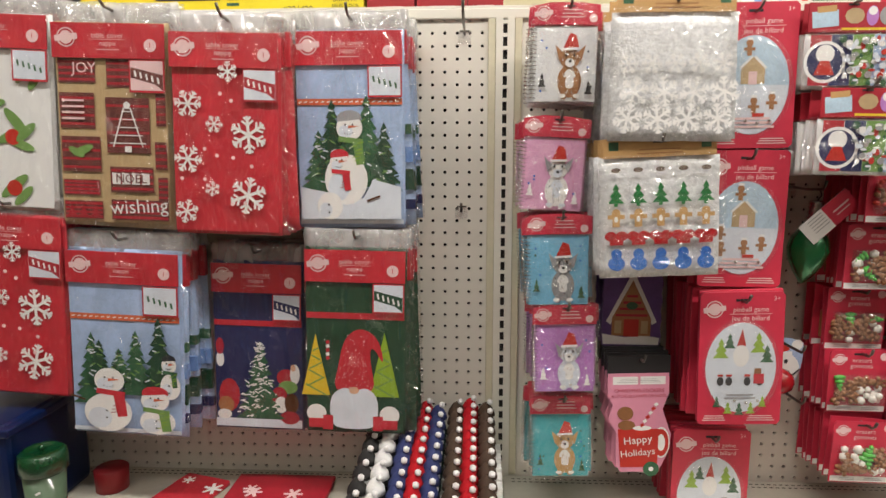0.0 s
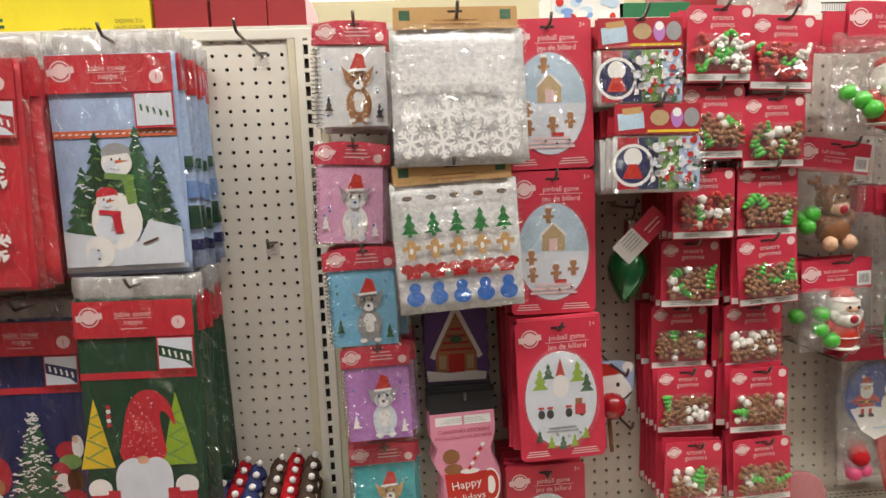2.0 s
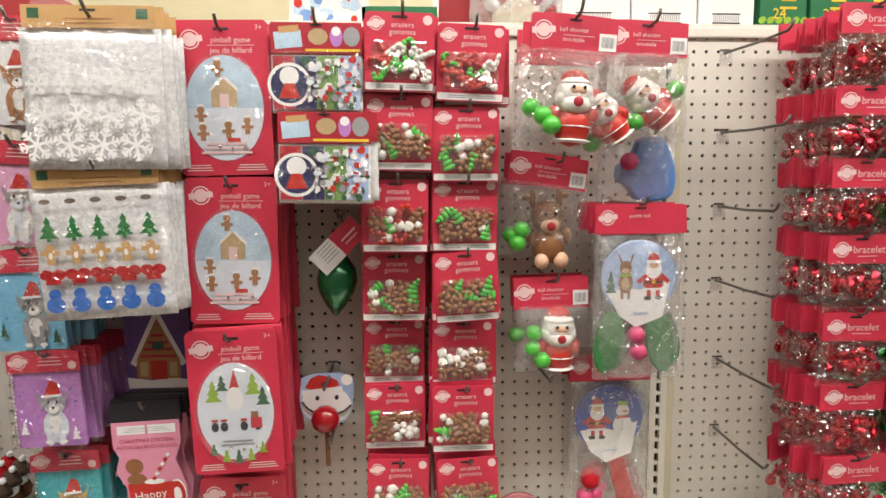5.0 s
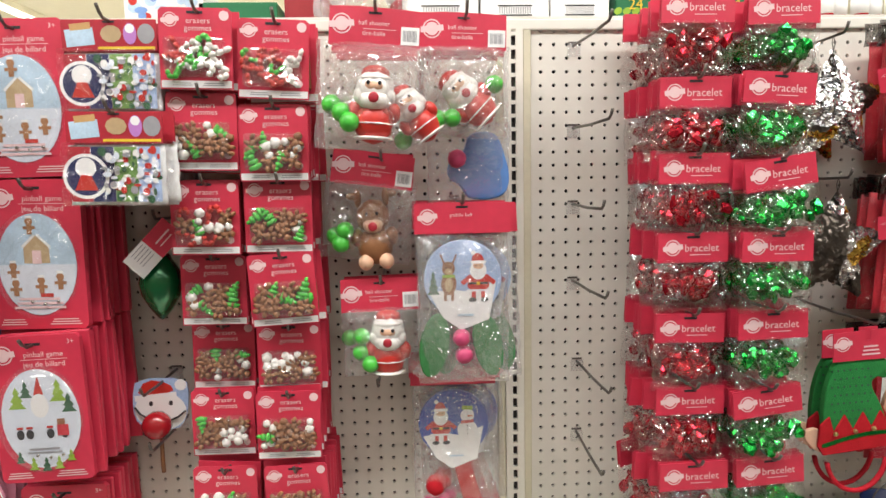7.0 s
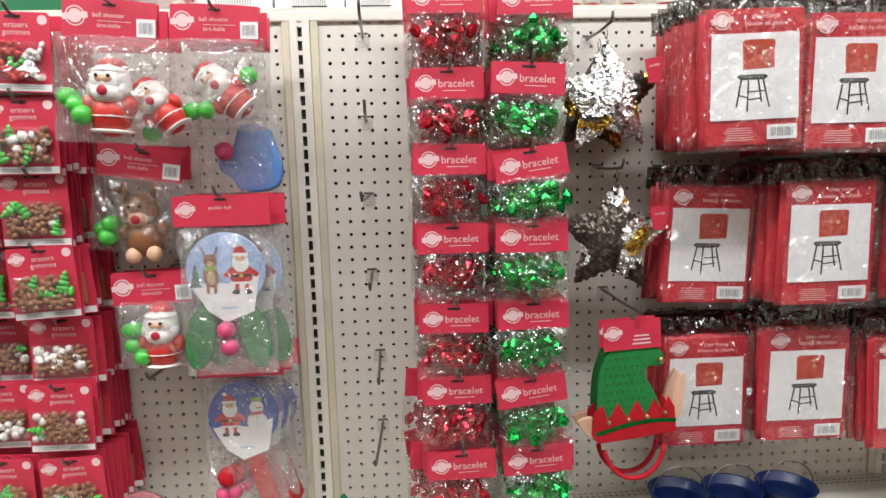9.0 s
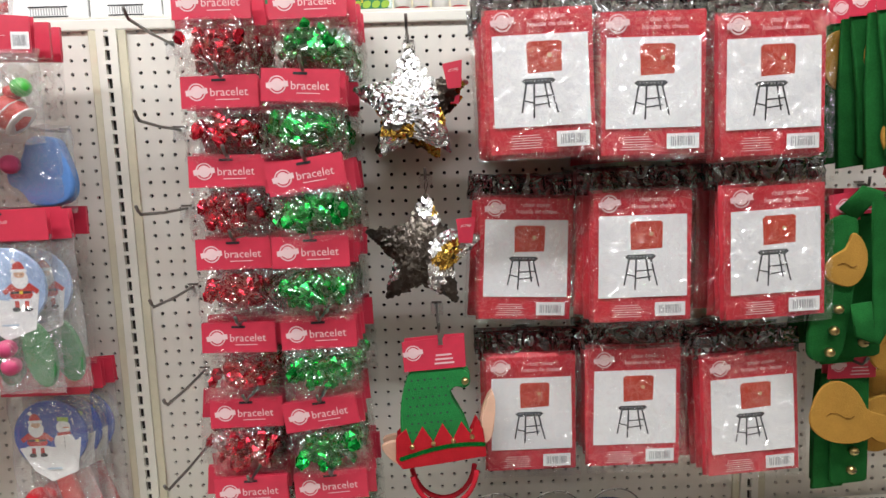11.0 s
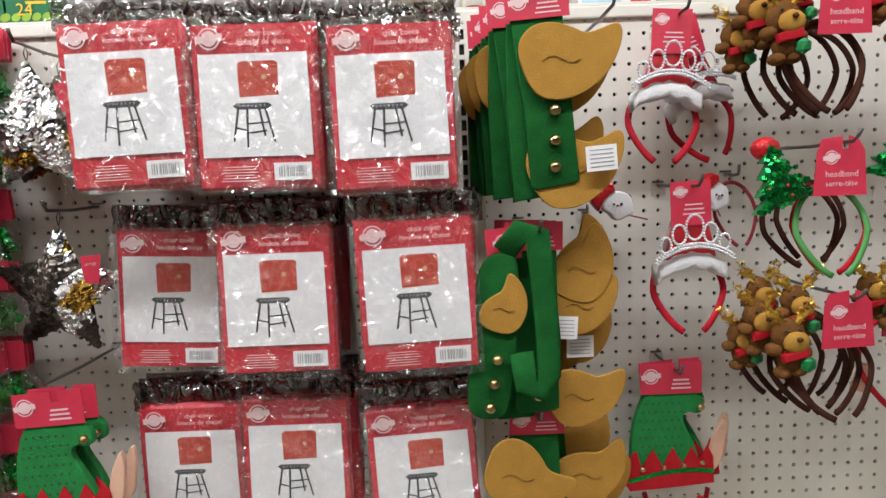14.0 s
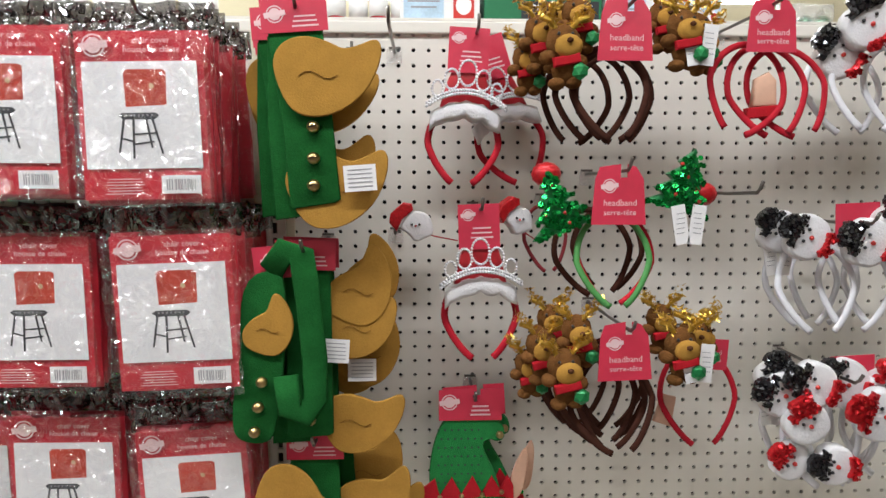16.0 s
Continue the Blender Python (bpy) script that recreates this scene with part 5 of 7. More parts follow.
# ---------------------------------------------------------------- bagged toys
def header(t, w, h, text1="", text2="", z=0.0, label_sticker=True, ink=None, y=-0.007):
    """A folded red card stapled over a bag's top."""
    hd = part("header_card", plate([(-w / 2, z - h), (w / 2, z - h), (w / 2 - .001, z - .002), (w * .2, z), (-w * .2, z + .001), (-w / 2 + .001, z - .001)], y, y + 0.0016), ink or RED, t, "red header card")
    part("header_back", plate(rect(0, z - h / 2, w * .99, h * .97), 0.004, 0.0052), ink or RED, t, "red header card")
    yy = y - 0.0004
    badge(-w * .36, z - h * .45, h * .26, hd, yy)
    if text1:
        write(text1, -w * .01, z - h * .40, h * .17, PALE, hd, yy)
    if text2:
        write(text2, -w * .01, z - h * .66, h * .17, PALE, hd, yy)
    b = Art(hd, yy)
    b.add(BLACK, rect(0, z - h * .14, 0.020, 0.0035))
    if text2:
        b.add(PALE, rect(w * .05, z - h * .55, w * .36, 0.0008))
    b.done("printed_mark")
    if label_sticker:
        barcode(w * .385, z - h * .68, w * .20, h * .46, hd, yy)
    return hd


def toy_figure(t, x, y, z, s, turn=0.0, brown=False):
    """A moulded squeeze toy: round head with an open mouth over a belted body, short arms and a cap."""
    c, sn = math.cos(turn), math.sin(turn)
    P = lambda u, v: (x + (u * c - v * sn) * s, z + (u * sn + v * c) * s)

    def lobes(name, ink, label, items):
        bm = bmesh.new()
        for u, v, dy, rx, ry, rz in items:
            px, pz = P(u, v)
            blob(bm, px, y + dy * s, pz, rx * s, ry * s, rz * s, 2, -turn)
        part(name, bm, ink, t, label, True)

    body, head = (TOYB, TOYB) if brown else (TOYR, TOYW)
    lobes("toy_body", body, "", ((0, -.032, 0, .029, .025, .031), (-.027, -.018, -.004, .011, .011, .015), (.027, -.018, -.004, .011, .011, .015)))
    if brown:
        lobes("toy_head", head, "", ((0, .014, -.002, .027, .026, .028),))
        for e in (-1, 1):
            lobes("antler", head, "brown moulded antler", ((e * .022, .044, 0, .006, .006, .016), (e * .031, .048, 0, .009, .005, .006)))
        for e in (-1, 1):
            lobes("foot", SKIN, "tan moulded foot", ((e * .016, -.056, -.016, .012, .012, .013),))
        lobes("muzzle", SKIN, "tan muzzle", ((0, .002, -.020, .016, .010, .013),))
    else:
        lobes("toy_head", head, "white bearded head", ((0, .014, -.002, .028, .026, .028), (0, -.002, -.010, .024, .020, .016), (-.018, .004, -.006, .012, .014, .014), (.018, .004, -.006, .012, .014, .014)))
        lobes("toy_cap", TOYR, "red moulded cap", ((0, .036, .003, .021, .020, .013),))
        lobes("cap_brim", TOYW, "white cap brim", ((0, .028, -.003, .026, .024, .006),))
        lobes("toy_face", SKIN, "peach face", ((0, .016, -.018, .016, .011, .009),))
        for v in (-.034, -.054):
            lobes("stripe", TOYW, "white stripe", ((0, v, 0, .030, .0265, .0036),))
    lobes("mouth", CRIM, "open dark red mouth", ((0, .000, -.0285, .0075, .003, .0075),))
    for e in (-1, 1):
        lobes("eye", BLACK, "black eye", ((e * .008, .020, -.0275, .0026, .002, .003),))


def shooter(figure, green, w=0.138, bag=(0.17, 0.15), brown=False, words=("ball shooter", "tire-balle")):
    def make(m):
        t = thing("toy_pack", m, ("brown reindeer" if brown else "red and white Santa") + " squeeze toy with green balls, bagged", "toy pack", "bagged toys on hooks")
        header(t, w, 0.058, *words)
        part("bag", pouch(bag[0], bag[1], 0.07, RND.random() * 9, -0.05, 0.005, 16, 16, 0.25), BAGF, t, "clear crinkled bag", True)
        for q in figure:
            toy_figure(t, *q, brown=brown)
        for x, y, z in green:
            part("ball", blob(bmesh.new(), x, y, z, .0155, .0155, .0155, 2), TOYG, t, "bright green foam ball", True)
        return t
    return make


def plain_header(w, h=0.058, bag=(0.16, 0.14), name="toy_pack", label="bagged toy under a red header card behind another", cat="toy pack", grp="bagged toys on hooks", fill=None):
    def make(m):
        t = thing(name, m, label, cat, grp)
        part("header_card", plate(rect(0, -h / 2, w, h), -0.003, 0.003), RED, t, "red header card")
        part("bag", pouch(bag[0], bag[1], 0.05, RND.random() * 9, -h + .008, 0.005, 10, 10, 0.2), FILM, t, "clear crinkled bag", True)
        if fill:
            fill(t)
        return t
    return make


stack(shooter([(0.004, -0.014, -0.138, 1.08, 0.0), (0.062, 0.008, -0.148, 0.9, 0.7)], [(-0.045, -0.02, -0.160), (-0.062, -0.01, -0.148), (-0.032, -0.03, -0.175), (0.05, 0.02, -0.195)], 0.140, (0.175, 0.165)), plain_header(0.138), 0.899, -0.215, 1.634, 4, 3, 0.05)
hook(0.899, 1.622, 0.26)
stack(shooter([(0.004, -0.004, -0.130, 1.0, 0.85)], [(-0.040, -0.01, -0.170), (-0.016, -0.012, -0.168), (0.052, -0.01, -0.112)], 0.142, (0.155, 0.15)), plain_header(0.138, bag=(0.14, 0.11)), 1.038, -0.160, 1.640, 2, 3, 0.04)
hook(1.040, 1.624, 0.21)
stack(shooter([(0.012, -0.006, -0.125, 1.1, 0.2)], [(-0.052, -0.01, -0.150), (-0.035, -0.02, -0.138), (-0.04, -0.02, -0.162)], 0.142, (0.16, 0.14), True), plain_header(0.14), 0.885, -0.118, 1.421, 8, 2, 0.045)
hook(0.897, 1.400, 0.17)
stack(shooter([(0.010, -0.008, -0.108, 1.08, -0.05)], [(-0.036, -0.015, -0.10), (-0.038, -0.015, -0.128), (-0.022, -0.022, -0.148), (-0.06, 0.02, -0.11)], 0.138, (0.14, 0.125)), plain_header(0.135, bag=(0.13, 0.12)), 0.886, -0.125, 1.203, -1.5, 2, 0.04)
hook(0.890, 1.190, 0.17)
hook(0.880, 1.010, 0.17)


def mitten_pack(m):
    t = thing("toy_pack", m, "blue mitten toy with a pink ball in a clear bag", "toy pack", "bagged toys on hooks")
    part("bag", pouch(0.145, 0.15, 0.045, 3.3, 0.02, 0.005, 14, 14), BAGF, t, "clear crinkled bag", True)
    out = [(0.0, -0.11), (0.052, -0.105), (0.060, -0.07), (0.046, -0.02), (0.036, 0.0), (0.0, 0.0), (-0.006, -0.03), (-0.018, -0.05), (-0.028, -0.045), (-0.030, -0.075), (-0.01, -0.085)]
    out = soften([(u * 1.25, v * 1.1) for u, v in out])
    part("mitten", plate(out, -0.012, 0.012, None, 0.004), MITT, t, "quilted blue mitten", True)
    part("ball", blob(bmesh.new(), -0.022, -0.022, -0.048, .0165, .0165, .0165), mat("ball_pink", (0.55, 0.06, 0.16), 0.5), t, "pink ball", True)
    return t


mitten_pack(pose(1.05, -0.105, 1.455, 0, 2, 0))
hook(1.050, 1.462, 0.13)


def paddle_pack(kind):
    def make(m):
        blue = kind == "dots"
        t = thing("paddle_game_pack", m, ("blue dotted round paddle with a red handle and balls" if blue else "light blue round paddle with green mitts and pink ball") + " bagged", "paddle game", "paddle games on hooks")
        header(t, 0.160, 0.051, "paddle ball", "", label_sticker=False)
        cz = -0.128
        part("bag", pouch(0.155 if not blue else 0.15, 0.265, 0.04, 2.2, -0.044, 0.005, 16, 20), BAGF, t, "clear crinkled bag", True)
        face_mat = mat("paddle_blue", (0.02, 0.07, 0.36), 0.4, var=0.1) if blue else SKY
        part("paddle", plate(ell(0, cz, 0.066, 0.066, 30), -0.006, 0.0, None, 0.0015), face_mat, t, "round printed paddle face")
        a = Art(t, -0.0068)
        a.add(WHITE, [(-.058, cz - .022), (-.02, cz - .018), (.01, cz - .022), (.056, cz - .006), (.044, cz - .07), (-.004, cz - .088), (-.034, cz - .066)])
        if not blue:
            a.add(PINE, fir(-.050, cz - .026, .022, .044, 4))
        sx = -.024 if blue else .026
        a.add(TOYR, soften([(sx - .020, cz - .022), (sx + .020, cz - .022), (sx + .015, cz + .012), (sx - .015, cz + .012)], 1)).add(WHITE, rect(sx, cz - .021, .040, .005))
        a.add(TOYR, rect(sx - .020, cz - .002, .020, .008, .7)).add(TOYR, rect(sx + .020, cz - .002, .020, .008, -.7)).add(BLACK, rect(sx, cz - .008, .032, .004)).add(YELLOW, rect(sx, cz - .008, .006, .005))
        a.add(WHITE, ell(sx, cz + .014, .014, .016)).add(SKIN, ell(sx, cz + .022, .009, .006)).add(TOYR, soften([(sx - .012, cz + .028), (sx + .012, cz + .028), (sx + .004, cz + .044), (sx - .008, cz + .042)], 1)).add(WHITE, rect(sx, cz + .028, .026, .005)).add(WHITE, ell(sx - .008, cz + .044, .004, .004, 8))
        for e in (-1, 1):
            a.add(BLACK, ell(sx + e * .004, cz + .022, .0012, .0012, 6)).add(TOYR, rect(sx + e * .008, cz - .028, .007, .012)).add(BLACK, ell(sx + e * .010, cz - .036, .007, .004, 10))
        if blue:
            a.add(WHITE, ell(.026, cz - .012, .019, .019)).add(WHITE, ell(.026, cz + .016, .013, .013)).add(LIME, rect(.026, cz + .031, .020, .008, -.1)).add(TOYR, rect(.026, cz + .004, .024, .006, .1)).add(ORANGE, rect(.031, cz + .015, .010, .003))
            for q in range(3):
                a.add(BLACK, ell(.026, cz - .004 - .008 * q, .0014, .0014, 6))
        else:
            a.add(TOYB, ell(-.024, cz - .008, .013, .019)).add(TAN, ell(-.024, cz - .010, .007, .012)).add(TOYB, ell(-.024, cz + .018, .011, .012)).add(TAN, ell(-.024, cz + .013, .006, .005)).add(LIME, rect(-.024, cz + .005, .022, .005))
            for e in (-1, 1):
                a.add(TOYB, rect(-.024 + e * .010, cz + .034, .003, .018, -e * .4)).add(BLACK, ell(-.024 + e * .004, cz + .020, .0013, .0013, 6)).add(TOYB, rect(-.024 + e * .006, cz - .030, .005, .014))
        if blue:
            r = random.Random(8)
            for q in range(26):
                g, d = r.uniform(0.3, 2.8), r.uniform(.03, .062)
                a.add(WHITE, ell(d * math.cos(g), cz + d * math.sin(g), .0014, .0014, 6))
        a.bars(ICE, .004, cz - .062, .034, 1, .006, .003)
        a.done()
        pink = mat("ball_pink", (0.55, 0.06, 0.16), 0.5)
        if blue:
            part("handle", plate([(-.002, cz - .07), (.030, cz - .07), (.040, cz - .11), (.064, cz - .19), (.052, cz - .215), (.03, cz - .205), (.008, cz - .12)], -0.006, 0.002, None, 0.002), mat("handle_red", (0.42, 0.012, 0.012), 0.4), t, "red plastic handle")
            for x, z, r_ in ((-.036, -.12, .020), (-.024, -.15, .015), (-.046, -.155, .016)):
                part("ball", blob(bmesh.new(), x, -0.006, cz + z, r_, r_, r_), FELTR if z > -.14 else pink, t, smooth=True)
        else:
            for e in (-1, 1):
                part("mitt", plate(ell(e * .046 - .004, cz - .115, .025, .056, 18, 0, e * .18), -0.006, 0.003, None, 0.002), mat("mitt_green", (0.03, 0.17, 0.04), 0.8, var=0.2, vscale=90, bump=0.5, bscale=200), t, "knobbly green mitt")
            for x, z in ((-.004, -.10), (.0, -.13)):
                part("ball", blob(bmesh.new(), x, -0.012, cz + z, .0155, .0155, .0155), pink, t, "pink ball", True)
        return t
    return make


for kind, x, y, z, n in (("sky", 1.029, -0.172, 1.334, 4), ("dots", 1.015, -0.080, 1.042, 2)):
    stack(paddle_pack(kind), plain_header(0.158, 0.05, (0.15, 0.25), "paddle_game_pack", "bagged paddle game under a red header behind another", "paddle game", "paddle games on hooks"), x, y, z, 0, n, 0.035)
    hook(x, z - 0.008, -y + 0.04)

for x, y, z, roll in ((1.026, -0.056, 1.043, -1.0), (1.036, -0.034, 1.044, -2.0)):
    paddle_pack("dots")(pose(x, y, z, 0, roll, 0))
paddle_pack("sky")(pose(1.046, -0.140, 1.330, 0, -2.0, 0))

# empty hooks at the bay's start
for z in (1.614, 1.459, 1.311, 1.159, 0.992, 0.843):
    hook(1.264 if z > 1.1 else 1.274, z, 0.20, 0.014, RND.uniform(-3, 3))
hook(-0.155, 1.614, 0.20)
hook(-0.16, 1.26, 0.05)

# ---------------------------------------------------------------- bracelets
def clump(t, foil, seed, cz=-0.088, w=0.052):
    r = random.Random(seed)
    bm = bmesh.new()
    for i in range(30):
        a = r.uniform(0, 6.28)
        d = r.uniform(0.2, 1.0)
        s = r.uniform(.0075, .0135)
        k = bmesh.ops.create_icosphere(bm, subdivisions=1, radius=1)
        bmesh.ops.transform(bm, matrix=Matrix.LocRotScale((math.cos(a) * d * w, r.uniform(-.016, .012), cz + math.sin(a) * d * .026), Euler((r.random() * 3, r.random() * 3, r.random() * 3)), (s * 1.2, s * .7, s)), verts=k["verts"])
    tagged(part("jingle_cluster", bm, foil, t, "shiny foil bells bunched together"), kind="stuff")


def bracelet(foil, seed, full=True):
    col = "red" if foil is TINR else "green"

    def make(m):
        t = thing("bracelet_pack", m, "shiny %s jingle bracelet in a clear bag under a red header" % col, "bracelet pack", "bagged bracelets on hooks")
        w, h = 0.120, 0.050
        hd = part("header_card", plate([(-w / 2, -h), (w / 2, -h), (w / 2 - .001, 0), (-w / 2 + .001, -.001)], -0.005, -0.0034), RED, t, "red header card")
        part("header_back", plate(rect(0, -h / 2, w * .99, h * .96), 0.003, 0.004), RED, t, "red header card")
        if full:
            badge(-w * .29, -h * .5, h * .27, hd, -0.0054)
            write("bracelet", w * .12, -h * .52, h * .36, PALE, hd, -0.0054)
            b = Art(hd, -0.0054)
            b.add(BLACK, rect(0, -h * .15, .022, .004)).add(PALE, rect(w * .1, -h * .74, w * .3, .0012))
            b.done("printed_mark")
        clump(t, foil, seed)
        part("bag", pouch(0.124, 0.092, 0.046, seed * 1.3, -0.044, 0.006, 14, 12), CRISP, t, "clear crinkled bag", True)
        return t
    return make


for i, (x, y, z, roll) in enumerate(((1.407, -0.205, 1.662, 0), (1.409, -0.20, 1.530, 0), (1.411, -0.20, 1.408, 0.5), (1.412, -0.20, 1.277, 0), (1.411, -0.20, 1.140, 1), (1.414, -0.20, 1.013, 0), (1.417, -0.215, 0.884, -1))):
    stack(bracelet(TINR, 10 + i), bracelet(TINR, 30, False), x, y, z, roll, 7, 0.026, 0, 2.2, 0.006)
    hook(x + .004, z - 0.010, -y + 0.03)
for x, y, z, roll, yaw in ((1.385, -0.14, 1.010, 5, 14), (1.375, -0.10, 0.886, -6, 18), (1.390, -0.16, 0.880, 4, 10)):
    bracelet(TINR, 81, False)(pose(x, y, z, 0, roll, yaw))
for i, (x, y, z, roll) in enumerate(((1.551, -0.20, 1.661, -1), (1.539, -0.22, 1.533, 3), (1.536, -0.229, 1.398, -8), (1.540, -0.229, 1.279, 0), (1.543, -0.22, 1.147, -1), (1.536, -0.22, 1.014, -7), (1.548, -0.22, 0.890, -3))):
    stack(bracelet(TING, 50 + i), bracelet(TING, 70, False), x, y, z, roll, 8, 0.026, 0, 2.2, 0.006)
    hook(x + .004, z - 0.010, -y + 0.03)

# ---------------------------------------------------------------- sequin stars
def sequin_star(m, inks, seed, size=0.098):
    t = thing("sequin_star", m, "stuffed star cushion covered in flip sequins, silver and gold", "star cushion", "sequin stars on hooks")
    r = random.Random(seed)
    out = []
    for i in range(10):
        a = math.pi / 2 + i * math.pi / 5
        d = size if i % 2 == 0 else size * .52
        out.append((d * math.cos(a), d * math.sin(a) - size))
    bm = bmesh.new()
    fr, bk = bm.verts.new((0, -.030, -size)), bm.verts.new((0, .030, -size))
    vs = [bm.verts.new((x, 0, z)) for x, z in out]
    for i in range(10):
        bm.faces.new((fr, vs[i], vs[(i + 1) % 10]))
        bm.faces.new((bk, vs[(i + 1) % 10], vs[i]))
    bmesh.ops.subdivide_edges(bm, edges=list(bm.edges), cuts=2, use_grid_fill=True)
    part("cushion", bm, SEQD, t, "dark sequin cloth", True)
    groups = {}
    for i in range(10):
        (x0, z0), (x1, z1) = out[i], out[(i + 1) % 10]
        for q in range(130):
            u, v = r.random(), r.random()
            if u + v > 1:
                u, v = 1 - u, 1 - v
            x, z = u * x0 + v * x1, -size + u * (z0 + size) + v * (z1 + size)
            y = -.030 * (1 - u - v) ** 0.8 - .0016
            k = noise.noise((x * 16 + seed, z * 16, 0.3))
            k += (0.5 if z > -size * 1.3 and x < .045 else -0.25) if seed == 1 else ((-0.2 if x < .06 else 0.1) if x > .012 else 0.3) if seed == 6 else 0.0
            ink = inks[0] if k > -0.12 else inks[1] if k > -0.55 else inks[2]
            b = groups.setdefault(ink, bmesh.new())
            n = Vector((x * 4 + r.uniform(-.35, .35), -1, (z + size) * 4 + r.uniform(-.1, .6))).normalized()
            e1 = n.cross(Vector((0, 0, 1))).normalized()
            e2 = n.cross(e1)
            c = Vector((x, y, z))
            b.faces.new([b.verts.new(c + .0042 * (math.cos(g * math.pi / 3) * e1 + math.sin(g * math.pi / 3) * e2)) for g in range(6)])
    for ink, b in groups.items():
        tagged(part("sequin_layer", b, ink, t), kind="stuff")
    part("loop", tube([(0, 0, -.004), (.003, 0, .010), (0, .002, .022), (-.003, 0, .010), (0, 0, -.004)], .0008, 5), SEQD, t)
    tag = part("tag", plate([(.055, -.045), (.088, -.040), (.084, -.085), (.062, -.085)], -.0335, -.033), RED, t, "red card tag")
    write("décor", .072, -.056, .008, PALE, tag, -.0340, 170)
    return t


sequin_star(pose(1.700, -0.115, 1.590, 0, -2, 0), (SEQ, SEQG, SEQD), 1, 0.103)
sequin_star(pose(1.722, -0.115, 1.340, 0, 4, -4), (SEQD, SEQ, SEQG), 6, 0.108)
sequin_star(pose(1.708, -0.050, 1.582, 0, 5, 3), (SEQD, SEQG, SEQ), 3, 0.100)
hook(1.700, 1.604, 0.15)
hook(1.722, 1.354, 0.15)
hook(1.735, 1.105, 0.225)

# ---------------------------------------------------------------- elf hat headbands
def elf_band(m):
    t = thing("elf_headband", m, "green elf hat headband with red trim, gold bells and felt ears", "headband", "elf hat headbands")
    w, h = 0.103, 0.053
    hd = part("header_card", plate([(-w / 2, -h), (w / 2, -h), (w / 2, 0), (w * .16, 0), (w * .16, -h * .34), (w * .06, -h * .34), (w * .06, 0), (-w / 2, -.002)], -0.010, -0.0085), RED, t, "red header card with a hang slot")
    badge(-w * .33, -h * .42, h * .25, hd, -0.0104)
    b = Art(hd, -0.0104)
    b.bars(PALE, w * .16, -h * .55, w * .32, 3, .007, .003)
    b.done("printed_mark")
    hat = [(-.066, -.176), (-.068, -.150), (-.062, -.100), (-.046, -.058), (-.030, -.046), (.030, -.046), (.056, -.062), (.058, -.086), (.044, -.092), (.034, -.086), (.022, -.092), (.022, -.106), (.040, -.140), (.052, -.176), (.046, -.182), (-.056, -.190)]
    part("hat", plate(soften(hat), -0.0075, 0.004, None, 0.002), mat("felt_leaf_green", (0.012, 0.19, 0.035), 0.9, var=0.18, vscale=60, bump=0.6, bscale=500), t, "bright green felt hat")
    dots = bmesh.new()
    for i in range(9):
        for j in range(7):
            x, z = -.052 + .011 * i + (.005 if j % 2 else 0), -.070 - .015 * j
            if x < .02 and x > -.060 + (z + .09) * .4:
                face(dots, ell(x, z, .0021, .0021, 6), -0.0079)
    part("stitched_dots", dots, FOREST, t, "dark stitched dots")
    trim = [(-.080, -.205), (-.076, -.166), (-.058, -.152), (-.050, -.182), (-.030, -.150), (-.014, -.180), (.004, -.148), (.020, -.178), (.036, -.148), (.050, -.172), (.062, -.146), (.072, -.165), (.074, -.212), (.0, -.218), (-.070, -.222)]
    part("trim", plate(trim, -0.012, -0.0078, None, 0.001), FELTR, t, "zigzag red felt trim")
    belt = bmesh.new()
    r = random.Random(2)
    for i in range(60):
        u = i / 59
        face(belt, ell(-.070 + .140 * u, -.203 + .016 * math.sin(u * 2.2), .0042, .0042, 6, r.random()), -0.0125 - .0003 * (i % 3))
    part("sequin_belt", belt, TING, t, "green sequin belt")
    for e, pts in ((1, [(.068, -.150), (.092, -.100), (.098, -.118), (.092, -.160), (.086, -.185), (.070, -.196)]), (-1, [(-.068, -.172), (-.100, -.176), (-.104, -.186), (-.082, -.215), (-.062, -.222)])):
        part("ear", plate(soften(pts), -0.006, 0.002, None, 0.0015), FELTK, t, "pinkish felt ear")
    for x, z in ((.048, -.076), (-.050, -.182), (-.014, -.180), (.020, -.178), (.052, -.174)):
        s = .0065 if z > -.1 else .0042
        part("bell", blob(bmesh.new(), x, -0.015, z, s, s, s, 2), GOLD, t, "small gold bell", True)
    pts = [(.056 * math.cos(a), 0.0, -.232 + .068 * math.sin(a)) for a in [math.pi + .15 + i * (math.pi - .3) / 20 for i in range(21)]]
    part("band", tube(pts, 0.0045, 8, flat=1.0), BANDR, t, "red covered band", True)
    return t


elf_band(pose(1.724, -0.182, 1.097, 0, -3, 0))
elf_band(pose(1.727, -0.150, 1.094, 0, -2, 0))
elf_band(pose(2.694, -0.078, 1.069, 0, 0, 0))
elf_band(pose(2.701, -0.050, 1.066, 0, -4, -3))
hook(2.700, 1.050, 0.12)

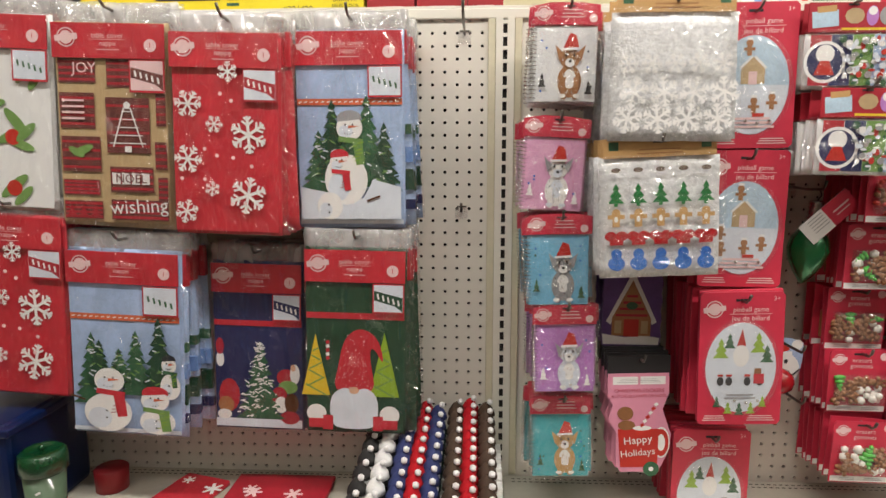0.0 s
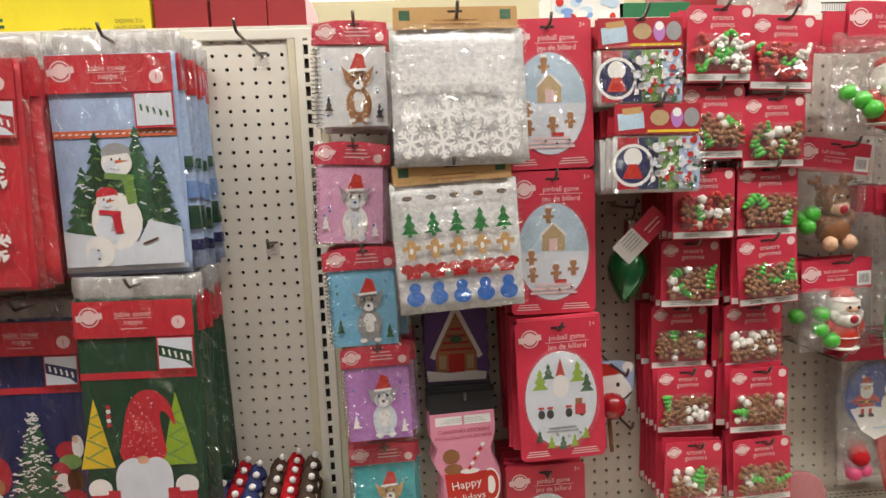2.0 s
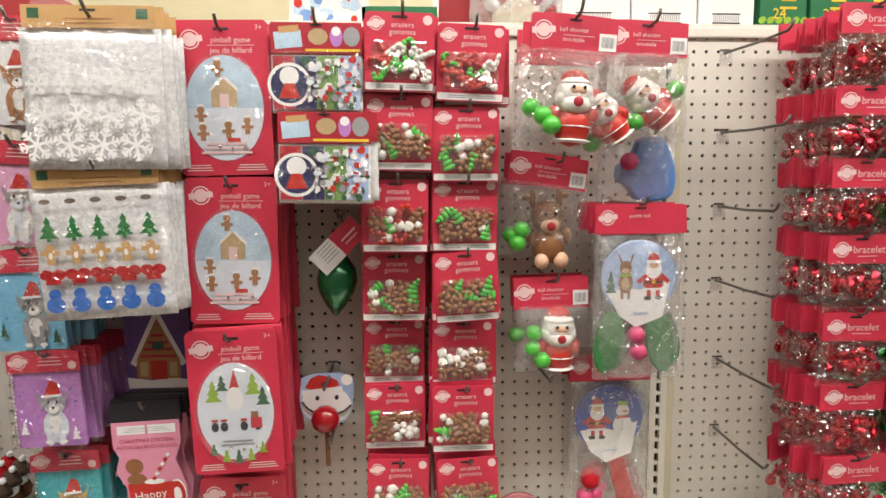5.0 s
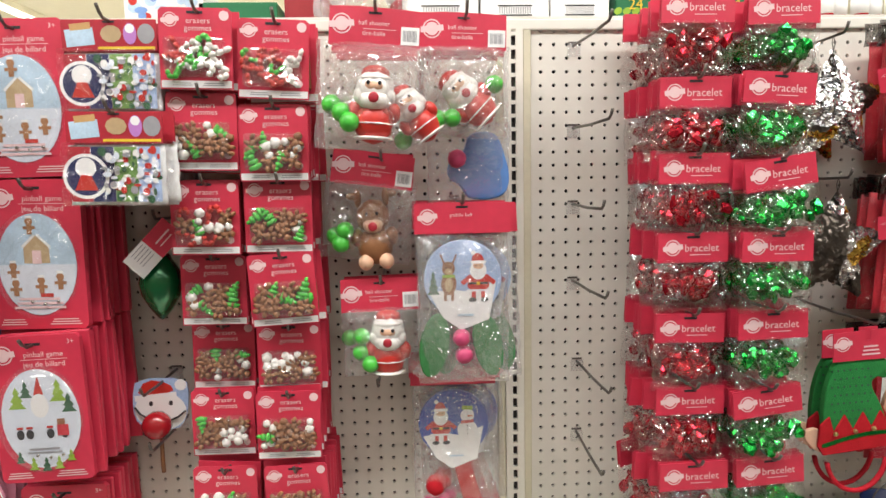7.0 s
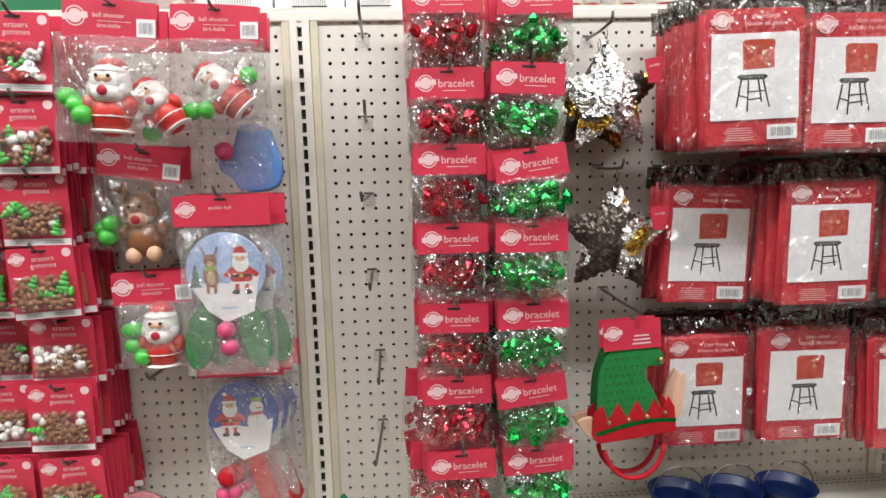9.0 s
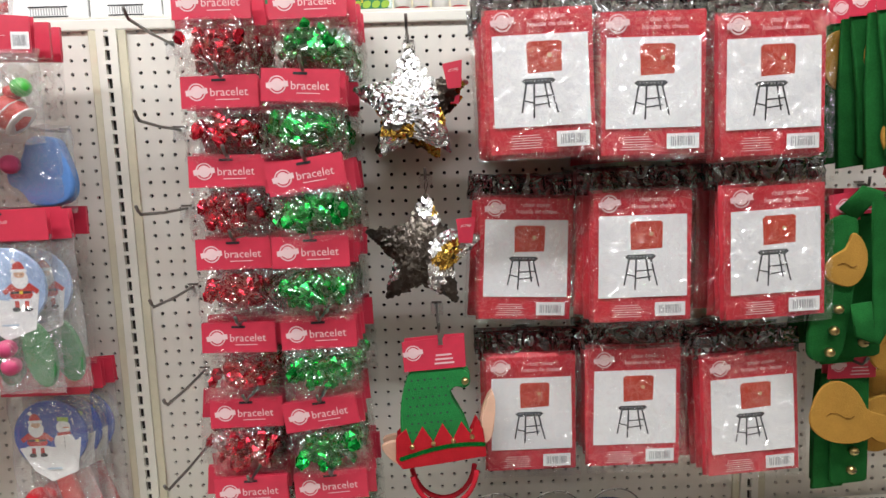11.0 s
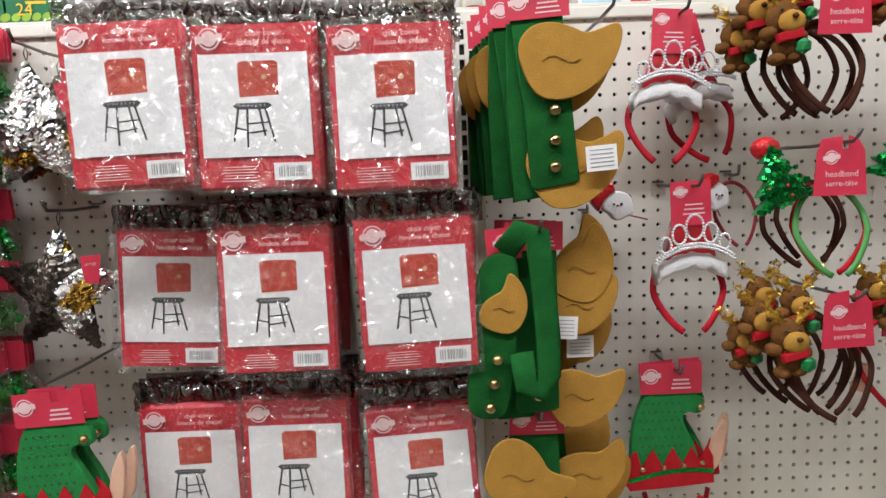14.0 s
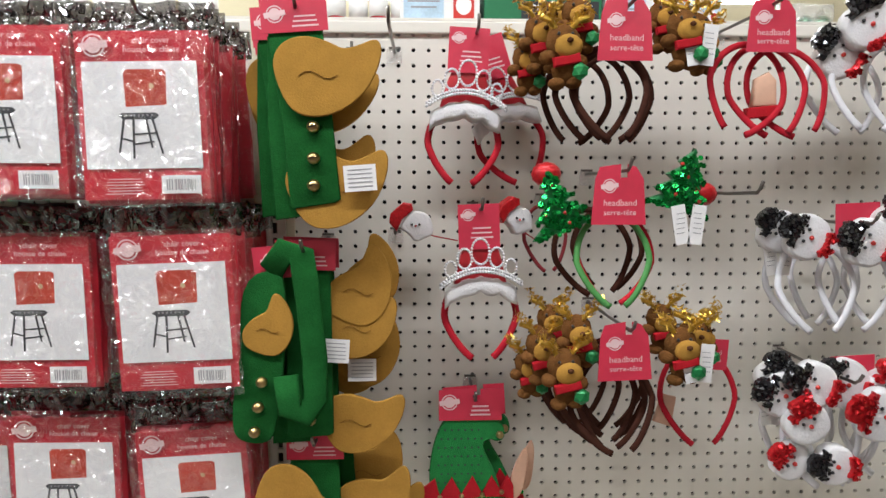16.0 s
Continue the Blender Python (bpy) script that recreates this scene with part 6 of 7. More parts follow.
# ---------------------------------------------------------------- chair covers
def chair_front(seed):
    def make(m):
        w, h = 0.168, 0.222
        t = thing("chair_cover_pack", m, "red chair cover pack with a stool picture in crinkled film", "chair cover", "chair cover packs on hooks")
        part("folded_cover", pouch(w, h, 0.022, seed, 0, 0.002, 10, 12), REDP, t, "red printed pack", True)
        y = -0.0150
        part("printed_sheet", skin(w * .96, h * .96, -h * .02, y + .001, seed, .001), REDP, t, "red printed sheet", True)
        a = Art(t, y - 0.002)
        a.add(WHITEP, [(-w * .44, -h * .80), (w * .44, -h * .80), (w * .43, -h * .19), (-w * .43, -h * .19)])
        cx, cz = w * .035, -h * .338
        a.add(mat("print_rust", (0.47, 0.055, 0.03), 0.5, var=0.15, vscale=40), [(cx - .026, cz - .024), (cx + .026, cz - .022), (cx + .027, cz + .02), (cx + .022, cz + .023), (cx - .022, cz + .023), (cx - .027, cz + .019)])
        a.add(TAN, ell(cx + .008, cz + .002, .0035, .0035, 10))
        q, sx = cz - .036, cx - .010
        dk = mat("print_charcoal", (0.05, 0.055, 0.06), 0.5)
        a.add(dk, [(sx - .026, q + .001), (sx - .020, q - .004), (sx + .020, q - .004), (sx + .026, q + .001), (sx + .021, q + .0045), (sx - .021, q + .0045)])
        for k in range(7):
            a.add(GREY, rect(sx - .017 + .0056 * k, q + .0012, .0024, .0022, .3))
        for x0, x1, l in ((-.019, -.027, .046), (-.007, -.009, .054), (.009, .015, .040), (.017, .028, .048)):
            a.add(dk, [(sx + x0 - .0016, q - .003), (sx + x0 + .0016, q - .003), (sx + x1 + .0013, q - l), (sx + x1 - .0013, q - l)])
        a.add(dk, rect(sx - .015, q - .030, .017, .0022, -0.28)).add(dk, rect(sx + .008, q - .022, .030, .0022, 0.06)).add(dk, rect(sx + .004, q - .034, .028, .0022, 0.12))
        a.done("printed_picture")
        b = Art(t, y - 0.003)
        b.bars(PALE, w * .1, -h * .065, w * .30, 1, .01, .0001)
        b.bars(PALE, -w * .16, -h * .86, w * .30, 6, h * .017, .0011)
        b.done("printed_mark")
        badge(-w * .33, -h * .10, .0145, t, y - .003)
        write("chair cover", w * .10, -h * .075, .0105, PALE, t, y - .003)
        write("housse de chaise", w * .10, -h * .125, .0105, PALE, t, y - .003)
        barcode(w * .27, -h * .895, w * .30, h * .105, t, y - .003)
        part("film_sleeve", skin(w * 1.06, h * 1.04, .004, y - .0065, seed * 1.7, .0055, 22, 26), CRISP, t, "clear crinkled film", True)
        part("film_flap", pouch(w * 1.1, .045, .006, seed, .036, .006, 16, 6), FILMD, t, "crumpled film flap tinted with the shade between packs", True)
        return t
    return make


# dark tint copies the shade between stacked packs into the film
FILMD = film_mat("shaded_flap_film", 0.17, (0.55, 0.54, 0.54), 17, 1.7, 0.06, 0.0, 0.4, 0.8)


def chair_back(m):
    t = thing("chair_cover_pack", m, "red chair cover pack in film behind another on its hook", "chair cover", "chair cover packs on hooks")
    w, h = 0.168, 0.222
    part("folded_cover", pouch(w, h, 0.020, RND.random() * 9, 0, 0.003, 8, 8), REDP, t, "red printed pack", True)
    part("film_sleeve", skin(w * 1.1, h * 1.06, .01, -.013, RND.random() * 9, .004, 10, 10), FILM, t, "clear crinkled film", True)
    part("film_flap", pouch(w * 1.12, .042, .008, RND.random() * 9, .034, .006, 10, 4), FILMD, t, "crumpled film flap tinted with the shade between packs", True)
    return t


for i, (x, y, z, roll, n) in enumerate(((1.900, -0.222, 1.612, -1.5, 8), (2.075, -0.220, 1.604, 0, 8), (2.256, -0.225, 1.597, -1, 8), (1.897, -0.112, 1.326, 2.5, 4), (2.074, -0.180, 1.332, 0, 6), (2.276, -0.206, 1.336, -2.0, 7),
                                        (1.900, -0.102, 1.040, 0.3, 3), (2.078, -0.135, 1.057, 0.5, 5), (2.272, -0.155, 1.043, -3.0, 5))):
    stack(chair_front(i + 1.3), chair_back, x, y, z, roll, n, 0.025, 0, 1.8, 0.004)
    hook(x, z + 0.012, -y + 0.03)

# ---------------------------------------------------------------- felt elf ear scarves
EAR = [(-.062, .010), (-.058, .034), (-.040, .050), (-.012, .052), (.014, .042), (.030, .032), (.050, .036), (.074, .044), (.080, .030), (.072, .004), (.052, -.026), (.020, -.046), (-.014, -.052), (-.046, -.040)]


def ear(t, x, y, z, s=1.0, turn=0.0, flip=1):
    c, sn = math.cos(turn), math.sin(turn)
    pts = [(x + s * (flip * u * c - v * sn), z + s * (flip * u * sn + v * c)) for u, v in soften(EAR)]
    part("ear", plate(pts, y, y + .005, None, .0015), FELTT, t, "padded tan felt ear")
    crease = [(x + s * flip * (-.03 + .05 * i / 6), y - .001, z + s * (.002 + .006 * math.sin(i))) for i in range(7)]
    # darker copy of the tan felt paints the shade in the fold
    part("crease", tube(crease, .0006, 5), mat("felt_tan_fold_shade", (0.24, 0.125, 0.025), 0.95, bump=0.5, bscale=420, spec=0.08), t)


def ear_scarf(m, length=0.235, ears=((0.045, -.008, -.085, 1, 0, 1),), bells=3, tag=None):
    t = thing("elf_ear_cap", m, "green felt elf cap with tan ears and gold bells", "elf cap", "felt elf caps on hooks")
    hd = part("header_card", plate(rect(0, -.020, .085, .042), -.016, -.0145), RED, t, "red header card")
    badge(-.024, -.018, .011, hd, -.0164)
    b = Art(hd, -.0164)
    b.bars(PALE, .014, -.022, .034, 3, .006, .002)
    b.done("printed_mark")
    part("strap", plate([(-.036, -.035), (.034, -.035), (.037, -length * .6), (.039, -length + .004), (.032, -length), (-.022, -length - .004), (-.028, -length + .002), (-.028, -length * .6)], -.013, -.006, None, .002), FELTG, t, "green felt strap", True)
    part("rear_strap", plate([(-.040, -.040), (.030, -.040), (.004, -length - .014), (-.052, -length - .018), (-.050, -length * .6)], .0, .007, None, .002), FELTG, t, "green felt strap", True)
    for i in range(bells):
        part("bell", blob(bmesh.new(), .006 + .003 * i, -.017, -length + .025 + .040 * i - (.005 if i else 0), .0088, .008, .0082, 2), GOLD, t, "gold bell", True)
        # dark rod draws the shade in the bell's slit
        part("bell_slot", tube([(.001 + .003 * i, -.0252, -length + .025 + .040 * i - (.005 if i else 0)), (.011 + .003 * i, -.0252, -length + .026 + .040 * i - (.005 if i else 0))], .0009, 5), DARK, t)
    for q in ears:
        ear(t, *q)
    if tag:
        x, z, turn = tag
        tg = part("tag", plate(rect(x, z, .042, .034, turn), -.024, -.0232), WHITE, t, "white fabric tag")
        b = Art(tg, -.0243)
        for k in range(5):
            b.add(GREY, rect(x, z + .011 - .0055 * k, .032, .0012, turn))
        b.done("print")
    return t


ear_scarf(pose(2.452, -0.225, 1.634, 0, -4, 0), 0.262, ((.030, -.024, -.100, 1.0, 0, 1), (.030, -.010, -.245, 1.0, 0.1, 1)), 3, (.068, -.232, 0))
ear_scarf(pose(2.432, -0.195, 1.632, 0, -3, 0), 0.258, ((.040, -.016, -.120, 1.0, -0.15, 1), (.05, -.006, -.225, .9, 0.3, 1)), 3, (.098, -.232, .4))
ear_scarf(pose(2.424, -0.160, 1.630, 0, -3, 2), 0.25, ((-.002, -.018, -.105, .95, -0.2, 1),), 3)
ear_scarf(pose(2.416, -0.120, 1.630, 0, -4, -2), 0.25, ((-.004, -.018, -.105, .95, -0.1, 1),), 3)
ear_scarf(pose(2.412, -0.080, 1.630, 0, -2, 0), 0.25, ((-.006, -.018, -.110, .95, -0.1, 1),), 2)
hook(2.456, 1.616, 0.26)
hook(2.5, 1.613, 0.005)
ear_scarf(pose(2.452, -0.175, 1.320, 0, 1, 0), 0.285, ((-.052, -.006, -.110, .75, 1.5, -1), (.078, -.004, -.075, .85, 0.9, 1), (.075, -.002, -.130, .8, 0.3, 1), (.075, -.004, -.270, .9, 0.1, 1)), 2, (.042, -.155, -.05))
ear_scarf(pose(2.450, -0.135, 1.318, 0, 0, 2), 0.27, ((.092, -.004, -.060, .8, 1.1, 1), (.085, -.004, -.180, .85, 0.7, 1)), 2, (.075, -.195, 0))
ear_scarf(pose(2.446, -0.095, 1.318, 0, 2, -3), 0.27, ((.070, -.004, -.200, .9, 0.5, 1),), 2, (.035, -.272, -.3))
loop = thing("elf_ear_cap", pose(2.440, -0.205, 1.315), "folded green felt elf cap with its strap looped over", "elf cap", "felt elf caps on hooks")
lhd = part("header_card", plate(rect(-.034, -.024, .050, .046, .10), .006, .0075), RED, loop, "red header card")
badge(-.034, -.022, .012, lhd, .0056)
part("strap", plate(soften([(-.074, -.045), (-.020, -.030), (-.012, -.070), (-.018, -.17), (-.030, -.262), (-.046, -.285), (-.090, -.278), (-.094, -.24), (-.080, -.15)]), -.004, .004, None, .003), FELTG, loop, "green felt strap", True)
part("looped_strap", tube([(-.034, 0, -.036), (-.010, -.012, -.004), (.012, -.014, -.010), (.020, -.010, -.080), (.026, -.008, -.16), (.026, -.010, -.215), (.012, -.016, -.236), (-.008, -.018, -.228), (-.014, -.014, -.180)], .018, 10, flat=.22), FELTG, loop, "green felt strap looped back on itself", True)
for q in range(3):
    part("bell", blob(bmesh.new(), -.048 - .006 * q, -.010, -.190 - .036 * q, .0085, .008, .0082, 2), GOLD, loop, "gold bell", True)
ear(loop, -.034, -.0105, -.118, .62, .95, 1)
hook(2.455, 1.302, 0.24)
ear_scarf(pose(2.455, -0.150, 1.030, 0, 0, 0), 0.235, ((-.030, -.040, -.100, 1.0, -0.60, 1), (.085, -.004, -.120, .9, 0.4, 1)), 2)
ear_scarf(pose(2.470, -0.110, 1.028, 0, -2, 0), 0.235, ((.060, -.004, -.090, .9, 0.6, 1), (.080, -.002, -.16, .9, 0.2, 1)), 2)
hook(2.457, 1.012, 0.20)

# ---------------------------------------------------------------- headbands
def sequins(parent, outline, y, ink, n, size=.0034, seed=1, puff=.006, label=""):
    """Loose round sequins sewn over a shape, each tipped its own way."""
    r, bm, k = random.Random(seed), bmesh.new(), 0
    xs, zs = [p[0] for p in outline], [p[1] for p in outline]
    cx, cz, rr = sum(xs) / len(xs), sum(zs) / len(zs), max(max(xs) - min(xs), max(zs) - min(zs)) / 2
    while k < n:
        x, z = r.uniform(min(xs), max(xs)), r.uniform(min(zs), max(zs))
        inside = False
        for (x0, z0), (x1, z1) in zip(outline, outline[1:] + outline[:1]):
            if (z0 > z) != (z1 > z) and x < (x1 - x0) * (z - z0) / (z1 - z0) + x0:
                inside = not inside
        k += 1
        if not inside:
            continue
        d = min(1.0, math.hypot(x - cx, z - cz) / rr)
        nv = Vector(((x - cx) / rr * .5 + r.uniform(-.6, .6), -1, (z - cz) / rr * .5 + r.uniform(-.4, .8))).normalized()
        e1 = nv.cross(Vector((0, 0, 1))).normalized()
        e2, c = nv.cross(e1), Vector((x, y - puff * (1 - d * d) - r.uniform(0, .002), z))
        bm.faces.new([bm.verts.new(c + size * (math.cos(g * math.pi / 3) * e1 + math.sin(g * math.pi / 3) * e2)) for g in range(6)])
    return tagged(part("sequin_layer", bm, ink, parent, label), kind="stuff")


def arc_band(t, x, y, z, rx, rz, material, thick=.0058, open_=0.5, turn=0.0, tilt=0.25, name="band"):
    """An alice band: a horseshoe open below."""
    pts = []
    for i in range(41):
        a = -math.pi / 2 + open_ + (2 * math.pi - 2 * open_) * i / 40
        u, v = rx * math.cos(a), rz * math.sin(a)
        s = 1 - .35 * max(0, -math.sin(a))
        u *= s
        pts.append((x + u * math.cos(turn) - v * math.sin(turn), y + tilt * v, z + u * math.sin(turn) + v * math.cos(turn)))
    return part(name, tube(pts, thick * .8, 8, flat=0.6), material, t, smooth=True)


def tag_card(t, w=.078, h=.085, y=-.012, text=True):
    hd = part("header_card", plate([(-w * .50, -h), (w * .50, -h), (w * .44, -h * .25), (w * .30, -.004), (w * .14, 0), (w * .14, -h * .22), (w * .02, -h * .22), (w * .02, 0), (-w * .36, -.004), (-w * .44, -h * .25)], y, y + .0015), RED, t, "red hang card")
    badge(-w * .18, -h * .36, .010, hd, y - .0004)
    if text:
        write("headband", w * .02, -h * .64, .0125, PALE, hd, y - .0004)
        write("serre-tête", w * .02, -h * .80, .0115, PALE, hd, y - .0004)
    return hd


def tiara_band(m, seed):
    t = thing("tiara_headband", m, "red headband with a small Santa hat and silver tiara", "headband", "tiara headbands on hooks")
    hd = part("header_card", plate(rect(0, -.034, .062, .068), -.014, -.0125), RED, t, "red hang card")
    badge(-.016, -.016, .009, hd, -.0144)
    b = Art(hd, -.0144)
    b.bars(PALE, .004, -.036, .034, 3, .007, .0022)
    b.done("printed_mark")
    part("hat", plate([(-.040, -.120), (.040, -.120), (.032, -.080), (.024, -.050), (.020, -.030), (-.014, -.040), (-.030, -.080)], -.011, .012, None, .003), mat("satin_red", (0.46, 0.012, 0.02), 0.3, var=0.2, sheen=0.3, coat=0.3), t, "shiny red hat", True)
    top = [(-.054 + .108 * i / 12, -.110 - .020 * (i / 6 - 1) ** 2 + .002 * math.sin(i * 2.3)) for i in range(13)]
    low = [(x * 1.02, z - .026 - .002 * math.sin(k * 1.7)) for k, (x, z) in enumerate(top[::-1])]
    part("brim", plate(top + low, -.020, .014, None, .006), FELTW, t, "fluffy white brim", True)
    ti = bmesh.new()
    for i in range(60):
        u = -1 + 2 * (i // 2) / 29
        blob(ti, .060 * u, -.026, -.100 - .022 * u * u + .005 * (i % 2), .0031, .0031, .0031, 1)
    for cx, cz, r, q in ((0, -.070, .019, 24), (-.024, -.080, .015, 20), (.024, -.080, .015, 20), (-.045, -.095, .012, 16), (.045, -.095, .012, 16)):
        for i in range(q):
            a = 2 * math.pi * i / q
            blob(ti, cx + r * .7 * math.cos(a), -.026, cz + r * math.sin(a), .0024, .0024, .0024, 1)
    part("tiara", ti, PEARL, t, "silver beaded tiara", True)
    arc_band(t, 0, .004, -.175, .056, .066, BANDR, .0068, .42, 0.0)
    return t


tiara_band(pose(2.690, -0.085, 1.637, 0, 3, 0), 1)
tiara_band(pose(2.712, -0.045, 1.632, 0, -18, 8), 3)
tiara_band(pose(2.700, -0.130, 1.371, 0, -2, 0), 2)
hook(2.700, 1.622, 0.14)
hook(2.703, 1.356, 0.18)
hook(2.571, 1.614, 0.20)
hook(2.571, 1.312, 0.03)


def santa_clip(m, s=1.0):
    t = thing("headband_topper", m, "white and red plush Santa topper on a thin spring", "headband", "plush toppers")
    part("face", plate(soften([(.026 * s, .004 * s), (.020 * s, .018 * s), (-.004 * s, .024 * s), (-.020 * s, .010 * s), (-.026 * s, -.006 * s), (-.012 * s, -.014 * s), (-.002 * s, -.028 * s), (.014 * s, -.022 * s), (.030 * s, -.014 * s)]), -.010 * s, .008 * s, None, .004), FELTW, t, "white plush face", True)
    part("hat", plate([(-.030 * s, -.010 * s), (-.022 * s, .008 * s), (-.004 * s, .024 * s), (-.006 * s, .034 * s), (-.020 * s, .036 * s), (-.040 * s, .018 * s), (-.042 * s, .004 * s)], -.014, .004, None, .003), REDG, t, "red sequin hat")
    for e in (-1, 0, 1):
        part("nose" if not e else "eye", blob(bmesh.new(), .006 * e, -.0125 * s, .001 - .002 * (e == 0), .0022, .002, .0022, 1), TOYR if not e else BLACK, t, smooth=True)
    part("spring", tube([(.012, 0, -.012), (.03, .02, -.02), (.07, .05, -.03)], .0012, 5), BANDR, t, smooth=True)
    return t


santa_clip(pose(2.606, -0.075, 1.336))
santa_clip(pose(2.768, -0.075, 1.345, 0, 8, 20), 0.95)


def reindeer(t, x, y, z, s=1.0):
    """A plush topper: a plain brown figure with a scarf and gold antlers."""
    plush = mat("plush_brown", (0.155, 0.068, 0.020), 1.0, var=0.35, vscale=60, bump=0.9, bscale=420, spec=0.05)
    tp = part("topper", blob(bmesh.new(), x, y + .003, z, .024 * s, .013 * s, .024 * s, 2), plush, t, "brown plush reindeer head", True)
    for name, u, v, a, b in (("body", .004, -.034, .020, .022), ("arm", -.020, -.02, .012, .010), ("arm", .022, -.026, .011, .011), ("foot", -.008, -.054, .012, .009), ("foot", .014, -.052, .012, .009)):
        part(name, blob(bmesh.new(), x + u * s, y + .003, z + v * s, a * s, .013 * s, b * s, 2), plush, tp, smooth=True)
    part("muzzle", blob(bmesh.new(), x + .004 * s, y - .012 * s, z - .008 * s, .019 * s, .007 * s, .016 * s, 2), FELTT, tp, "tan muzzle", True)
    part("scarf", plate(rect(x + .002, z - .026 * s, .036 * s, .012 * s, .2), y - .016 * s, y - .008 * s, None, .002), FELTR, tp, "red scarf")
    part("leaf", blob(bmesh.new(), x + .02 * s, y - .012 * s, z - .040 * s, .012 * s, .006, .012 * s, 1), GREENG, tp, "green glitter leaf")
    r = random.Random(int(abs(x * 5 + z * 3) * 997))
    for e in (-1, 1):
        ant = bmesh.new()
        tube([(x + e * .010 * s, y, z + .016 * s), (x + e * .018 * s, y - .003, z + .027 * s), (x + e * .032 * s, y, z + .032 * s)], .0038 * s, 6, ant)
        tube([(x + e * .018 * s, y, z + .030 * s), (x + e * .015 * s, y - .003, z + .038 * s)], .0034 * s, 6, ant)
        for q in range(80):
            f = r.random()
            c = Vector((x + e * (.010 + .026 * f) * s + r.uniform(-.004, .004), y + r.uniform(-.007, .005), z + (.016 + .026 * f) * s + r.uniform(-.003, .012)))
            d = Vector((r.uniform(-1, 1), r.uniform(-1, 1), r.uniform(-1, 1))).normalized() * r.uniform(.004, .009)
            w_ = Vector((r.uniform(-1, 1), r.uniform(-1, 1), r.uniform(-1, 1))).normalized() * .0017
            ant.faces.new([ant.verts.new(c - w_), ant.verts.new(c + w_), ant.verts.new(c + d + w_ * .4), ant.verts.new(c + d - w_ * .4)])
        part("antler", ant, TINSEL, tp, "frayed gold tinsel antler")
    for e in (-1, 1):
        part("eye", blob(bmesh.new(), x + e * .009 * s, y - .011 * s, z + .008 * s, .0026 * s, .002, .003 * s, 1), BLACK, tp, smooth=True)
    part("nose", blob(bmesh.new(), x + .004 * s, y - .020 * s, z - .002 * s, .0048 * s, .004 * s, .004 * s, 1), FELTB, tp, smooth=True)


def white_tags(t, x, y, z):
    for k in range(2):
        tg = part("tag", plate(rect(x + .024 * k, z, .020, .056, .18 - .3 * k), y, y + .0008), WHITE, t, "white fabric care tag")
        b = Art(tg, y - .0003)
        for q in range(5):
            b.add(GREY, rect(x + .024 * k, z + .016 - .007 * q, .012, .0009, .18 - .3 * k))
        b.done("print")


def reindeer_band(m, n, seed):
    t = thing("reindeer_headband", m, "brown headbands with plush reindeer toppers and a red hang card", "headband", "reindeer headbands on hooks")
    tag_card(t)
    r = random.Random(seed)
    for i in range(n):
        x = -.018 + .030 * i / max(n - 1, 1) * (1 if i % 2 else -1)
        arc_band(t, x + .004, .004 + .020 * i, -.128, .055 + r.uniform(-.004, .006), .068, BANDB, .0062, .35, r.uniform(-.16, .16))
    for q in ((-.086, -.010, -.060, 1.05), (-.112, .022, -.036, 1.0), (-.062, .012, -.014, .95), (-.128, .045, -.070, .9), (-.090, .060, -.006, .9), (.084, -.006, -.036, 1.0), (.116, .026, -.030, .95), (.072, .040, -.008, .9), (.140, .055, -.040, .85)):
        reindeer(t, *q)
    white_tags(t, .092, -.016, -.064)
    return t


reindeer_band(pose(2.899, -0.178, 1.656), 5, 1)
hook(2.905, 1.640, 0.22)
reindeer_band(pose(2.902, -0.200, 1.206, 0, -2, 0), 7, 2)
hook(2.908, 1.188, 0.24)


def tree_band(m):
    t = thing("tree_headband", m, "green and red headbands with sequin tree toppers", "headband", "tree headbands on hooks")
    tag_card(t)
    arc_band(t, -.002, .0, -.138, .053, .066, BANDG, .0058, .30, .05)
    arc_band(t, .004, .016, -.136, .056, .066, BANDR, .0058, .32, -.10)
    arc_band(t, -.018, .05, -.132, .058, .066, BANDB, .0058, .45, .16)
    arc_band(t, .012, .075, -.130, .055, .064, BANDB, .0058, .50, -.12)
    for x, z, tn in ((-.088, -.052, .35), (.096, -.022, -.30)):
        c, s = math.cos(tn), math.sin(tn)
        pts = [(x + u * c - v * s, z + u * s + v * c) for u, v in fir(0, -.044, .098, .092, 4)]
        tree = part("topper", plate(pts, -.008, .006, None, .003), GREENG, t, "green sequin tree")
        fat = [(x + 1.06 * (u - x), z + 1.04 * (v - z)) for u, v in pts]
        sequins(tree, fat, -.009, SEQGR, 420, .0040, 3 if x > 0 else 4, .006, "loose green sequins")
        for q in range(5):
            part("bead", blob(bmesh.new(), x + (-.016, .012, .0, -.008, .018)[q], -.013, z + (-.02, -.016, .004, .022, -.03)[q], .0035, .003, .0035, 1), TOYR, tree, "red bead", True)
        part("pompom", blob(bmesh.new(), x + (.03 if x > 0 else -.012), .006, z + (-.02 if x > 0 else .038), .022, .014, .018, 2), REDG, t, "red sequin hat", True)
    white_tags(t, .088, -.014, -.085)
    return t


tree_band(pose(2.893, -0.188, 1.428))
hook(2.900, 1.411, 0.23)
small = thing("red_headband", pose(2.822, -0.03, 1.33), "thin dark red headband hanging behind others", "headband")
arc_band(small, 0, -.01, -.02, .035, .055, mat("band_maroon", (0.22, 0.01, 0.015), 0.7), .004, .3, .1)
hook(2.822, 1.37, 0.05)


